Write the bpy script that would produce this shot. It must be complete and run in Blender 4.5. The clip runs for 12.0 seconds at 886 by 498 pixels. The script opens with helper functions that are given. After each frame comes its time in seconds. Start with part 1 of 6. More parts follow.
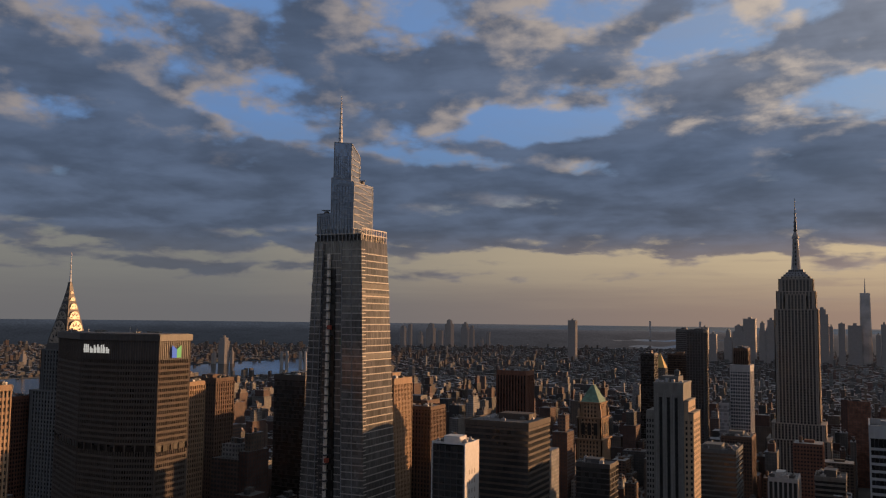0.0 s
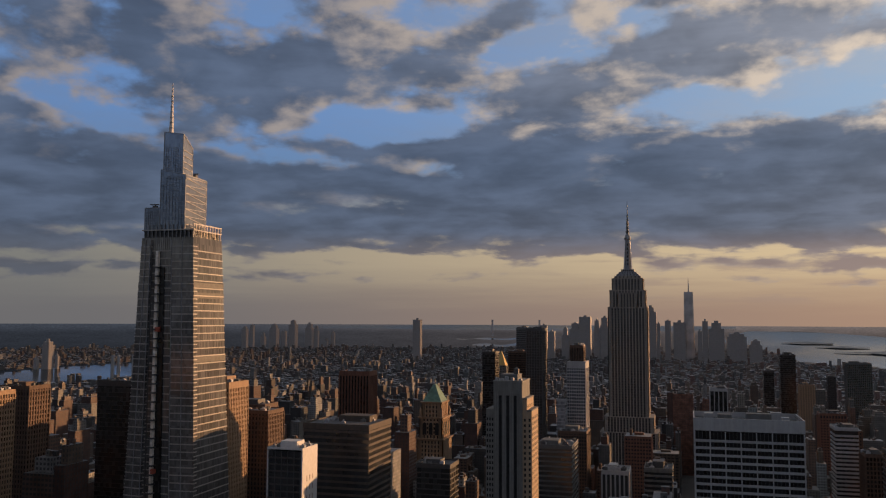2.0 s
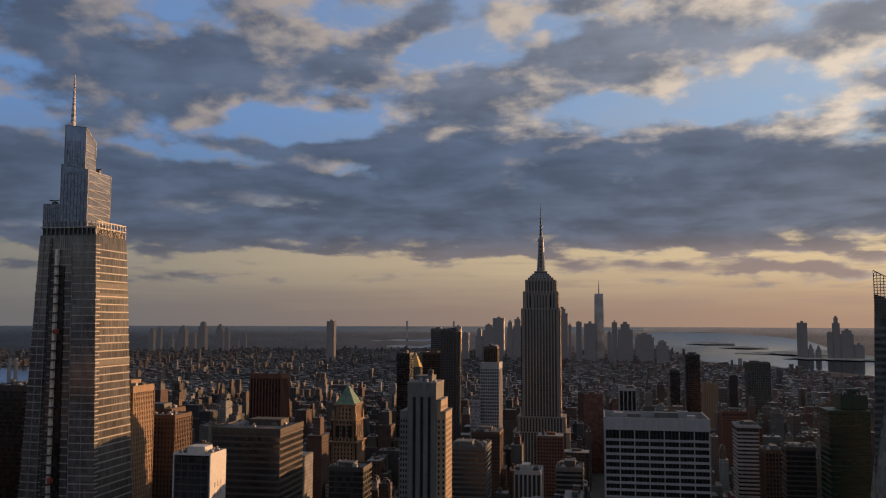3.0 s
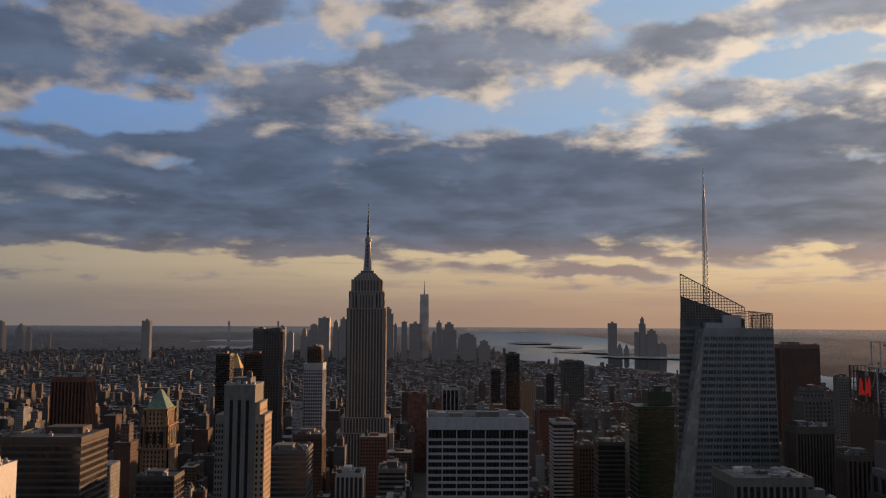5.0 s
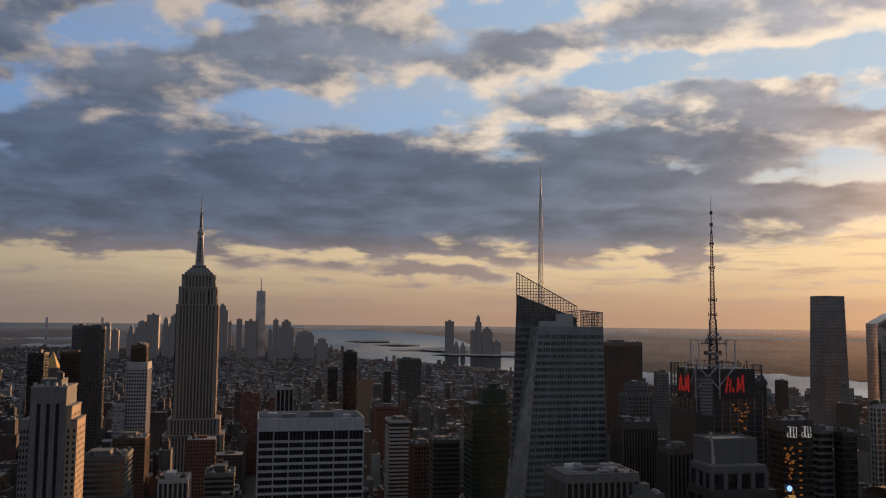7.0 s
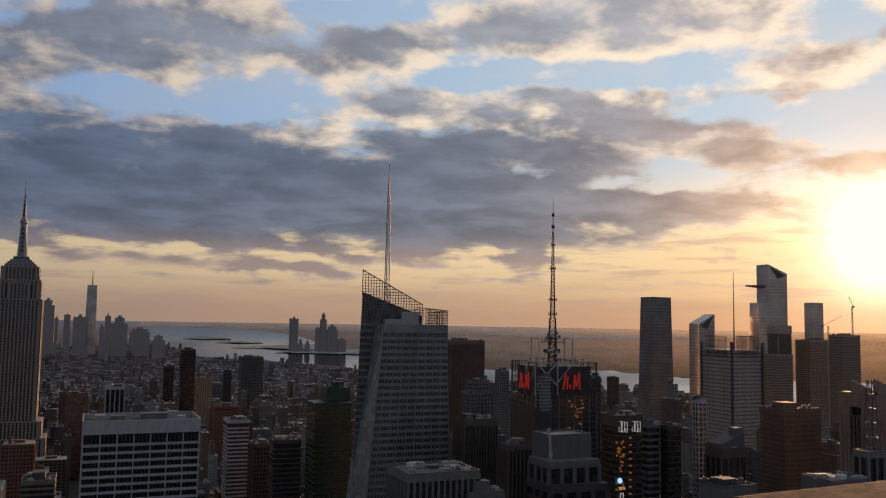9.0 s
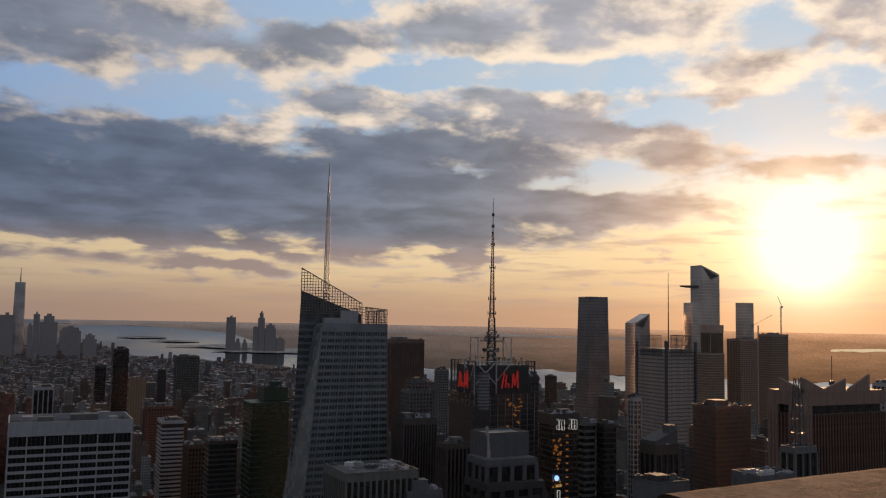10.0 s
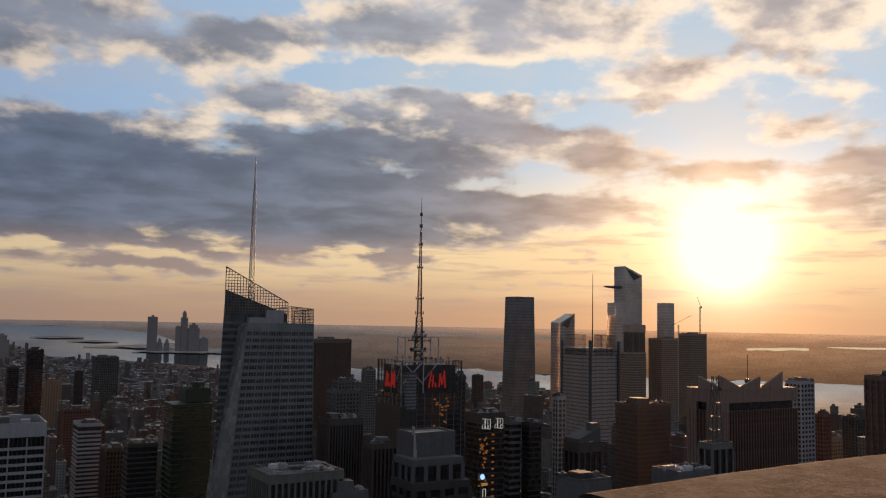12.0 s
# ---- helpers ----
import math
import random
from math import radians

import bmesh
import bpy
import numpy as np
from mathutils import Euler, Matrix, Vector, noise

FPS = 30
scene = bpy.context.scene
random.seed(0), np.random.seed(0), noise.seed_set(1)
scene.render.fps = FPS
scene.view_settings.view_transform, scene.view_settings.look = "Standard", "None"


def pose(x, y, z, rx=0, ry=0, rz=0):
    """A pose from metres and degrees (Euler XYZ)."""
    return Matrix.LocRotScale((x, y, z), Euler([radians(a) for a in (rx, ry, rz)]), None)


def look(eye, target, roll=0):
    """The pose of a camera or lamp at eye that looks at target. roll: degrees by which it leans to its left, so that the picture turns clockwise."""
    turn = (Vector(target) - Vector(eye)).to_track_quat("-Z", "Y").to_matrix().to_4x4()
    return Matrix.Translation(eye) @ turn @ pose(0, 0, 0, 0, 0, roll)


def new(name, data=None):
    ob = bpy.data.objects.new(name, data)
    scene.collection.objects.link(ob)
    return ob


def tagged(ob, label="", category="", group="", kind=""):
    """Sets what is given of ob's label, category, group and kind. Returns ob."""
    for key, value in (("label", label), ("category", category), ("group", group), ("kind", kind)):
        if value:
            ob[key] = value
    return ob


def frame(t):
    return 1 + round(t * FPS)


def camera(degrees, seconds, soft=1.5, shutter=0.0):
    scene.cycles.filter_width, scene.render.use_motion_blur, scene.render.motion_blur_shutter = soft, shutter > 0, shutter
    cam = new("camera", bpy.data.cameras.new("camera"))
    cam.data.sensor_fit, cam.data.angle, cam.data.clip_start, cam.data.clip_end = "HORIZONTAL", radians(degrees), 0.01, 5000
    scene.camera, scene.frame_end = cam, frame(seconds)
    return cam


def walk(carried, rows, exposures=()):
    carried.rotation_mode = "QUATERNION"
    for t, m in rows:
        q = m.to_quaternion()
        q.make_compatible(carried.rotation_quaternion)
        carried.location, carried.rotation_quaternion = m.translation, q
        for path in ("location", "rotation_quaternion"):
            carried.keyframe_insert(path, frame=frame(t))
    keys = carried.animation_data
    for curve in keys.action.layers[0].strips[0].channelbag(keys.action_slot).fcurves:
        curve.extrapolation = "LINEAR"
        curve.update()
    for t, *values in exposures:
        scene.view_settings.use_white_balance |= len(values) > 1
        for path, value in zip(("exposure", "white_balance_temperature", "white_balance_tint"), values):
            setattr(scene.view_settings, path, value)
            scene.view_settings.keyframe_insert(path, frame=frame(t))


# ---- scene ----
cam = camera(54.81, 12.0, soft=1.2)
ROWS = [
    (0, 0.77, 35.16, 259.32, 94.656, -0.693, 206.096),
    (0.5, 1.1, 29.65, 259.31, 94.683, -0.554, 203.654),
    (1, 1.46, 25.26, 259.3, 94.692, -0.428, 201.158),
    (1.5, 1.97, 22.09, 259.3, 94.705, -0.325, 198.558),
    (2, 2.61, 19.91, 259.28, 94.728, -0.228, 195.835),
    (2.5, 3.1, 17.8, 259.24, 94.787, -0.225, 193.043),
    (3, 3.57, 15.46, 259.18, 94.839, -0.166, 190.135),
    (5, 3.41, 3.16, 258.93, 94.891, -0.301, 178.565),
    (5.5, 2.85, 0.09, 258.89, 94.903, -0.276, 175.803),
    (6, 2.16, -3.22, 258.85, 94.89, -0.346, 173.098),
    (6.5, 1.32, -6.62, 258.83, 94.858, -0.444, 170.455),
    (7, 0.63, -10.16, 258.81, 94.824, -0.552, 167.839),
    (7.5, -0.19, -13.51, 258.81, 94.795, -0.666, 165.291),
    (9.5, -1.59, -16.14, 258.81, 94.815, -0.999, 155.346),
    (10, -1.81, -16.33, 258.81, 94.811, -1.04, 153.547),
    (10.5, -2.01, -16.5, 258.81, 94.818, -1.039, 152.168),
    (11, -2.18, -16.66, 258.81, 94.828, -1.04, 150.975),
    (11.5, -2.32, -16.79, 258.81, 94.842, -1.059, 149.845),
    (12, -2.4, -16.86, 258.81, 94.879, -1.06, 148.723),
]
walk(cam, [(t, pose(x, y, z, rx, ry, rz)) for t, x, y, z, rx, ry, rz in ROWS], ((0.0, 0.06), (5.0, 0.10), (9.0, 0.16), (12.0, 0.18)))
EYE = 259.0

# ---- sky, sun and exposure ----
SUN = Vector((-0.758, -0.646, 0.085)).normalized()
scene.view_settings.exposure = 0.0
world = bpy.data.worlds.new("evening_sky")
scene.world = world
world.use_nodes = True


class Nodes:
    """Short hand for building a node tree."""

    def __init__(self, tree):
        self.tree = tree
        tree.nodes.clear()

    def add(self, kind):
        return self.tree.nodes.new(kind)

    def put(self, socket, value):
        if isinstance(value, bpy.types.NodeSocket):
            self.tree.links.new(value, socket)
        else:
            socket.default_value = value

    def math(self, op, a, b=0.0, c=0.0, clamp=False):
        node = self.add("ShaderNodeMath")
        node.operation, node.use_clamp = op, clamp
        for socket, value in zip(node.inputs, (a, b, c)):
            self.put(socket, value)
        return node.outputs[0]

    def vec(self, op, a, b=(0, 0, 0), scale=1.0):
        node = self.add("ShaderNodeVectorMath")
        node.operation = op
        self.put(node.inputs[0], a)
        if op == "SCALE":
            self.put(node.inputs["Scale"], scale)
        else:
            self.put(node.inputs[1], b)
        return node.outputs["Value"] if op in ("DOT_PRODUCT", "LENGTH") else node.outputs[0]

    def noise(self, where, scale, detail=4.0, rough=0.5, warp=0.0, color=False):
        node = self.add("ShaderNodeTexNoise")
        self.put(node.inputs["Vector"], where)
        self.put(node.inputs["Scale"], scale)
        node.inputs["Detail"].default_value = detail
        node.inputs["Roughness"].default_value = rough
        node.inputs["Distortion"].default_value = warp
        return node.outputs["Color" if color else "Fac"]

    def ramp(self, value, low, high, to_low=0.0, to_high=1.0, smooth=True):
        node = self.add("ShaderNodeMapRange")
        node.interpolation_type, node.clamp = "SMOOTHSTEP" if smooth else "LINEAR", True
        for name, v in (("Value", value), ("From Min", low), ("From Max", high), ("To Min", to_low), ("To Max", to_high)):
            self.put(node.inputs[name], v)
        return node.outputs[0]

    def mix(self, fac, a, b, blend="MIX"):
        node = self.add("ShaderNodeMix")
        node.data_type, node.blend_type = "RGBA", blend
        self.put(node.inputs[0], fac)
        self.put(node.inputs[6], (*a, 1) if isinstance(a, tuple) else a)
        self.put(node.inputs[7], (*b, 1) if isinstance(b, tuple) else b)
        return node.outputs[2]

    def xyz(self, vector):
        node = self.add("ShaderNodeSeparateXYZ")
        self.put(node.inputs[0], vector)
        return node.outputs

    def join(self, x, y, z):
        node = self.add("ShaderNodeCombineXYZ")
        for socket, value in zip(node.inputs, (x, y, z)):
            self.put(socket, value)
        return node.outputs[0]


# Cloud masses and openings: azimuth, elevation, half widths and tilt in degrees, amount.
CLOUD_DECK = (
    # the long dark bank over the whole view
    (48, 8.6, 17, 4.0, 3, 0.26),
    (26, 8.0, 15, 2.6, -2, 0.26),
    (5, 8.6, 15, 4.2, 3, 0.30),
    (-11, 8.2, 12, 4.3, -2, 0.30),
    (-27, 8.6, 13, 3.6, -3, 0.22),
    (-29, 11.6, 12, 1.5, -1, 0.18),
    (-34, 7.5, 15, 0.9, 0, 0.24),
    (-50, 10.3, 3.6, 0.55, 2, 0.22),
    (-58, 10.1, 3.2, 0.9, 0, 0.24),
    (-58, 6.6, 3.4, 0.5, 0, 0.20),
    (-27.5, 4.4, 1.9, 1.5, 35, 0.34),
    (-10.5, 3.3, 7.0, 0.32, 2, 0.24),
    (-29, 2.4, 11.0, 0.8, 1, 0.14),
    (7.5, 4.5, 4.0, 0.35, 0, 0.24),
    (40, 3.3, 9.0, 0.35, 3, 0.20),
    (0, 6.5, 24, 0.9, 0, 0.16),
)
CLOUD_HEADS = (
    # the broken clouds higher up
    (24, 15.8, 9.5, 2.6, -8, 0.20),
    (37, 18.6, 9.0, 1.9, 5, 0.16),
    (51, 14.3, 7.0, 2.2, 12, 0.17),
    (13.5, 18.8, 4.2, 1.0, -14, 0.18),
    (4.5, 15.9, 7.0, 1.7, -7, 0.24),
    (-1.5, 17.2, 5.8, 2.2, -12, 0.24),
    (1.0, 20.6, 2.2, 0.6, 0, 0.20),
    (-9.2, 19.3, 3.6, 2.0, 12, 0.22),
    (-16.5, 17.2, 5.2, 1.5, -13, 0.20),
    (-26, 18.9, 4.6, 1.6, -8, 0.20),
    (-25.0, 14.3, 15, 0.95, -1, 0.20),
    (-36.5, 19.3, 6.5, 2.3, 3, 0.24),
    (-43, 16.3, 4.0, 0.8, -4, 0.15),
    (-50, 19.0, 7.0, 2.6, 0, 0.13),
    (-44.5, 14.4, 7.0, 0.6, 3, 0.16),
    (-57, 12.4, 5.0, 0.8, -6, 0.14),
)
CLOUD_GAPS = (
    # blue openings and bright slits
    (40, 12.7, 5.5, 0.8, 14, -0.26),
    (20.5, 12.9, 4.4, 1.1, 8, -0.30),
    (23.5, 10.5, 8.5, 0.6, 2, -0.36),
    (8, 19.6, 4.0, 1.5, -25, -0.20),
    (-5.8, 13.2, 5.2, 1.1, 4, -0.26),
    (-11.0, 15.2, 4.4, 1.1, -12, -0.24),
    (-26, 16.3, 9.0, 0.7, -3, -0.24),
    (-35.0, 16.2, 5.0, 0.9, 0, -0.20),
    (-28.7, 10.2, 1.7, 0.5, 5, -0.24),
    (-20.5, 9.3, 2.2, 0.4, -12, -0.20),
    (-13.4, 6.75, 2.6, 0.32, 0, -0.24),
    (-36.5, 9.3, 6.0, 0.5, -3, -0.22),
    (-50, 13.0, 9.0, 1.6, 0, -0.18),
    (-48, 8.6, 6.0, 0.9, 0, -0.16),
    (-50, 4.6, 7.0, 2.2, 0, -0.30),
    (47, 17.0, 5.0, 0.8, 12, -0.14),
)


def build_sky():
    n = Nodes(world.node_tree)
    out = n.add("ShaderNodeOutputWorld")
    way = n.add("ShaderNodeTexCoord").outputs["Generated"]
    x, y, z = n.xyz(way)
    sky = n.add("ShaderNodeTexSky")
    sky.sky_type, sky.sun_disc = "NISHITA", False
    sky.sun_elevation, sky.sun_rotation = math.asin(SUN.z), math.atan2(SUN.x, SUN.y)
    sky.altitude, sky.air_density, sky.dust_density, sky.ozone_density = 250, 1.0, 1.0, 3.0
    clear = n.vec("SCALE", n.vec("MULTIPLY", sky.outputs[0], (1.0, 0.90, 0.86)), scale=0.115)
    to_sun = n.math("MAXIMUM", n.vec("DOT_PRODUCT", way, tuple(SUN)), 0.0)
    # azimuth (0 down the avenues, falling towards the west) and elevation, in degrees
    az = n.math("MULTIPLY", n.math("ARCTAN2", x, n.math("MULTIPLY", y, -1.0)), 57.2958)
    el = n.math("MULTIPLY", n.math("ARCSINE", z), 57.2958)
    # high air above the dust: deeper blue with height
    near = n.math("POWER", to_sun, 2.5)
    high = n.mix(near, (0.125, 0.255, 0.53), (0.42, 0.58, 0.72))
    clear = n.mix(n.ramp(el, 4.0, 14.0, 0.1, 0.9), clear, high)
    # one sheet of stratocumulus, seen in perspective
    lift = n.math("ADD", n.math("MAXIMUM", z, 0.0), 0.19)
    flat = n.join(n.math("DIVIDE", x, lift), n.math("DIVIDE", y, lift), 0.0)
    warp = n.vec("SCALE", n.vec("SUBTRACT", n.noise(flat, 2.2, 3.0, color=True), (0.5, 0.5, 0.5)), scale=0.17)
    place = n.vec("ADD", flat, warp)
    # rounded heads on the sheet
    heads = n.vec("MULTIPLY", way, (1.0, 1.0, 1.7))
    toward = n.vec("MULTIPLY", n.vec("ADD", way, (SUN.x * 0.012, SUN.y * 0.012, -0.001)), (1.0, 1.0, 1.7))
    puff, puff_ahead = n.noise(heads, 15.0, 8.0, 0.53), n.noise(toward, 15.0, 6.0, 0.53)
    sheet = n.noise(place, 3.4, 8.0, 0.52)
    sheet_ahead = n.noise(n.vec("ADD", place, (SUN.x * 0.09, SUN.y * 0.09, 0.0)), 3.4, 6.0, 0.52)
    rough = n.ramp(el, 8.0, 14.0, 0.35, 0.62)
    dens = n.math("MULTIPLY_ADD", n.math("SUBTRACT", puff, 0.5), rough, sheet)
    ahead = n.math("MULTIPLY_ADD", n.math("SUBTRACT", puff_ahead, 0.5), rough, sheet_ahead)
    # the masses and the openings
    bent = n.vec("ADD", n.join(az, el, 0.0), n.vec("MULTIPLY", n.vec("SUBTRACT", n.noise(way, 9.0, 4.0, 0.6, color=True), (0.5, 0.5, 0.5)), (7.0, 2.6, 0.0)))
    cover = n.ramp(az, -5.0, 34.0, -0.03, 0.05)
    for a, e, wa, we, tilt, amount in CLOUD_DECK + CLOUD_HEADS + CLOUD_GAPS:
        spot = n.add("ShaderNodeMapping")
        spot.vector_type = "TEXTURE"
        spot.inputs["Location"].default_value = (a, e, 0)
        spot.inputs["Rotation"].default_value = (0, 0, radians(tilt))
        spot.inputs["Scale"].default_value = (wa, we, 1)
        n.put(spot.inputs["Vector"], bent)
        away = n.vec("LENGTH", spot.outputs[0])
        cover = n.math("ADD", cover, n.ramp(away, 1.7, 0.15, 0.0, amount * 0.95))
    cover = n.math("MAXIMUM", n.math("MINIMUM", cover, 0.24), -0.22)
    thick = n.math("ADD", n.math("MULTIPLY_ADD", n.math("SUBTRACT", dens, 0.5), 1.15, 0.5), cover)
    edge = n.math("ADD", el, n.math("MULTIPLY", n.math("SUBTRACT", dens, 0.5), 1.8))
    above = n.math("ADD", n.ramp(edge, 1.4, 2.8, -0.25, 0.0), n.ramp(edge, 4.0, 5.0, -0.17, 0.0))
    thick = n.math("ADD", thick, above)
    mask = n.ramp(thick, 0.38, 0.60)
    slope = n.math("MULTIPLY", n.math("SUBTRACT", dens, ahead), n.ramp(el, 8.5, 13.0, 0.40, 1.0))
    thin = n.math("SUBTRACT", 0.60, thick)
    lit = n.math("ADD", n.math("MULTIPLY", slope, 3.4), n.math("MULTIPLY", thin, 1.9))
    lit = n.math("ADD", lit, n.math("MULTIPLY", n.math("MULTIPLY_ADD", near, 0.20, 0.12), n.ramp(el, 10.5, 15.0)))
    lit = n.ramp(lit, -0.10, 0.72)
    # soft rolls on the under side of the bank
    rolls = n.noise(place, 4.4, 4.0, 0.52)
    streaks = n.noise(n.join(n.math("MULTIPLY", az, 0.09), n.math("MULTIPLY", el, 0.8), 2.0), 1.0, 5.0, 0.6)
    billow = n.math("MULTIPLY", n.ramp(rolls, 0.3, 0.7, 0.80, 1.26), n.ramp(streaks, 0.3, 0.7, 0.92, 1.08))
    dark = n.mix(n.math("POWER", to_sun, 5.5), (0.076, 0.102, 0.158), (0.185, 0.195, 0.230))
    dark = n.mix(n.math("MULTIPLY", n.ramp(el, 11.0, 16.0), near), dark, (0.33, 0.33, 0.36))
    dark = n.mix(n.math("POWER", to_sun, 45.0), dark, (0.60, 0.43, 0.31))
    dark = n.vec("SCALE", dark, scale=billow)
    bright = n.mix(n.math("POWER", to_sun, 2.0), (0.29, 0.255, 0.245), (1.0, 0.82, 0.63))
    lit = n.math("MULTIPLY", lit, n.ramp(el, 3.6, 6.5, 0.45, 1.0))
    dusty = n.mix(n.math("POWER", to_sun, 1.5), (0.095, 0.10, 0.118), (0.42, 0.29, 0.235))
    dark = n.mix(n.ramp(el, 3.4, 6.2, 0.8, 0.0), dark, dusty)
    cloud = n.mix(lit, dark, bright)
    # warm haze along the horizon
    low = n.ramp(el, 4.0, 10.5, 1.0, 0.08)
    # dust: cream higher up, rose and mauve down at the horizon
    sunward = n.math("POWER", to_sun, 1.5)
    cream = n.mix(n.math("POWER", to_sun, 1.1), (0.205, 0.200, 0.182), (0.82, 0.60, 0.34))
    rose = n.mix(sunward, (0.148, 0.143, 0.147), (0.47, 0.285, 0.185))
    layer = n.math("ADD", el, n.math("MULTIPLY", n.math("SUBTRACT", n.noise(n.join(n.math("MULTIPLY", az, 0.06), n.math("MULTIPLY", el, 0.9), 0.0), 1.0, 4.0, 0.6), 0.5), 2.2))
    haze = n.mix(n.ramp(layer, 0.2, 4.6), rose, cream)
    sky_colour = n.mix(n.math("MULTIPLY", low, 0.95), clear, haze)
    # thin mauve streaks low in the clear band
    streak = n.noise(n.join(n.math("MULTIPLY", az, 0.13), n.math("MULTIPLY", el, 1.25), 4.0), 1.0, 6.0, 0.58)
    streak = n.math("MULTIPLY", n.ramp(streak, 0.50, 0.64, 0.0, 0.55), n.math("MULTIPLY", n.math("MULTIPLY", n.ramp(el, 0.6, 1.8), n.ramp(el, 6.0, 8.5, 1.0, 0.0)), n.ramp(az, 22.0, -8.0)))
    sky_colour = n.mix(streak, sky_colour, n.mix(sunward, (0.10, 0.105, 0.12), (0.47, 0.32, 0.25)))
    # thin veils between the heads
    veil = n.ramp(n.noise(n.vec("ADD", place, (3.7, 1.3, 0.0)), 1.6, 7.0, 0.62), 0.42, 0.72, 0.0, 0.42)
    pale = n.mix(near, (0.17, 0.20, 0.27), (0.70, 0.62, 0.53))
    sky_colour = n.mix(n.math("MULTIPLY", veil, n.ramp(el, 5.0, 9.0)), sky_colour, pale)
    colour = n.mix(n.math("MULTIPLY", mask, 0.95), sky_colour, cloud)
    # above the view and to the north: unseen grey cloud added to neutralise the fill light
    unseen_fill = n.ramp(n.noise(place, 2.0, 5.0, 0.55), 0.35, 0.65, 0.55, 0.95)
    colour = n.mix(n.math("MULTIPLY", unseen_fill, n.ramp(el, 22.0, 32.0)), colour, (0.245, 0.240, 0.236))
    # the glare round the sun
    for power, r, g, b in ((1000.0, 1.1, 1.0, 0.9), (220.0, 0.34, 0.25, 0.15), (45.0, 0.16, 0.055, 0.0)):
        glow = n.math("POWER", to_sun, power)
        colour = n.vec("ADD", colour, n.vec("SCALE", n.join(r, g, b), scale=glow))
    colour = n.vec("MINIMUM", colour, (0.98, 0.92, 0.84))
    back = n.add("ShaderNodeBackground")
    n.put(back.inputs["Color"], colour)
    back.inputs["Strength"].default_value = 1.0
    n.tree.links.new(back.outputs[0], out.inputs["Surface"])


build_sky()


sun = new("sun", bpy.data.lights.new("sun", "SUN"))
sun.matrix_world = look((0, 0, 900), Vector((0, 0, 900)) - SUN)
sun.data.energy, sun.data.angle, sun.data.color = 5.0, radians(0.6), (1.0, 0.54, 0.25)

# ---- materials ----
def material(name, roughness=0.6, metallic=0.0, specular=0.5):
    m = bpy.data.materials.new(name)
    m.use_nodes = True
    n = Nodes(m.node_tree)
    out = n.add("ShaderNodeOutputMaterial")
    bsdf = n.add("ShaderNodeBsdfPrincipled")
    n.tree.links.new(bsdf.outputs[0], out.inputs["Surface"])
    n.put(bsdf.inputs["Roughness"], roughness)
    n.put(bsdf.inputs["Metallic"], metallic)
    n.put(bsdf.inputs["Specular IOR Level"], specular)
    return m, n, bsdf


def coords(n):
    return n.add("ShaderNodeTexCoord").outputs["Object"]


def masonry(name, base, dark, grain=0.35, roughness=0.8, specular=0.5):
    """Stone, brick or concrete: broad stains, fine grain and a rain-streaked bump."""
    m, n, bsdf = material(name, roughness, 0.0, specular)
    p = coords(n)
    random_ = n.add("ShaderNodeObjectInfo").outputs["Random"]
    streak = n.noise(n.vec("MULTIPLY", p, (0.5, 0.5, 0.045)), 1.0, 4, 0.6)
    fine = n.noise(p, grain, 5, 0.65)
    f = n.math("ADD", n.math("MULTIPLY", streak, 0.65), n.math("MULTIPLY", fine, 0.45))
    colour = n.mix(n.ramp(f, 0.35, 0.75), dark, base)
    tone = n.math("ADD", n.math("MULTIPLY", random_, 0.22), 0.89)
    n.put(bsdf.inputs["Base Color"], n.vec("MULTIPLY", colour, n.join(tone, tone, tone)))
    bump = n.add("ShaderNodeBump")
    bump.inputs["Strength"].default_value = 0.35
    bump.inputs["Distance"].default_value = 0.3
    n.put(bump.inputs["Height"], fine)
    n.put(bsdf.inputs["Normal"], bump.outputs[0])
    return m


def glazing(name, tint, roughness=0.12, bay=3.0, floor=3.9, spread=0.5, metallic=0.0, specular=0.8, gloss_spread=0.12):
    """Curtain wall glass: every pane a little different in tint, tilt and gloss."""
    m, n, bsdf = material(name, roughness, metallic, specular)
    geo = n.add("ShaderNodeNewGeometry")
    p = coords(n)
    x, y, z = n.xyz(p)
    nx, ny, nz = n.xyz(geo.outputs["Normal"])
    along = n.math("ADD", n.math("MULTIPLY", x, n.math("ABSOLUTE", ny)), n.math("MULTIPLY", y, n.math("ABSOLUTE", nx)))
    cell = n.join(n.math("FLOOR", n.math("DIVIDE", along, bay)), n.math("FLOOR", n.math("DIVIDE", z, floor)), 0.0)
    white = n.add("ShaderNodeTexWhiteNoise")
    n.put(white.inputs["Vector"], cell)
    tone = n.math("ADD", n.math("MULTIPLY", white.outputs["Value"], spread), 1.0 - spread / 2)
    broad = n.ramp(n.noise(p, 0.03, 3), 0.3, 0.7, 0.8, 1.2)
    tone = n.math("MULTIPLY", tone, broad)
    n.put(bsdf.inputs["Base Color"], n.vec("MULTIPLY", n.join(*tint), n.join(tone, tone, tone)))
    n.put(bsdf.inputs["Roughness"], n.math("ADD", n.math("MULTIPLY", white.outputs["Value"], gloss_spread), roughness))
    tilt = n.vec("SCALE", n.vec("SUBTRACT", white.outputs["Color"], (0.5, 0.5, 0.5)), scale=0.03)
    n.put(bsdf.inputs["Normal"], n.vec("NORMALIZE", n.vec("ADD", geo.outputs["Normal"], tilt)))
    return m


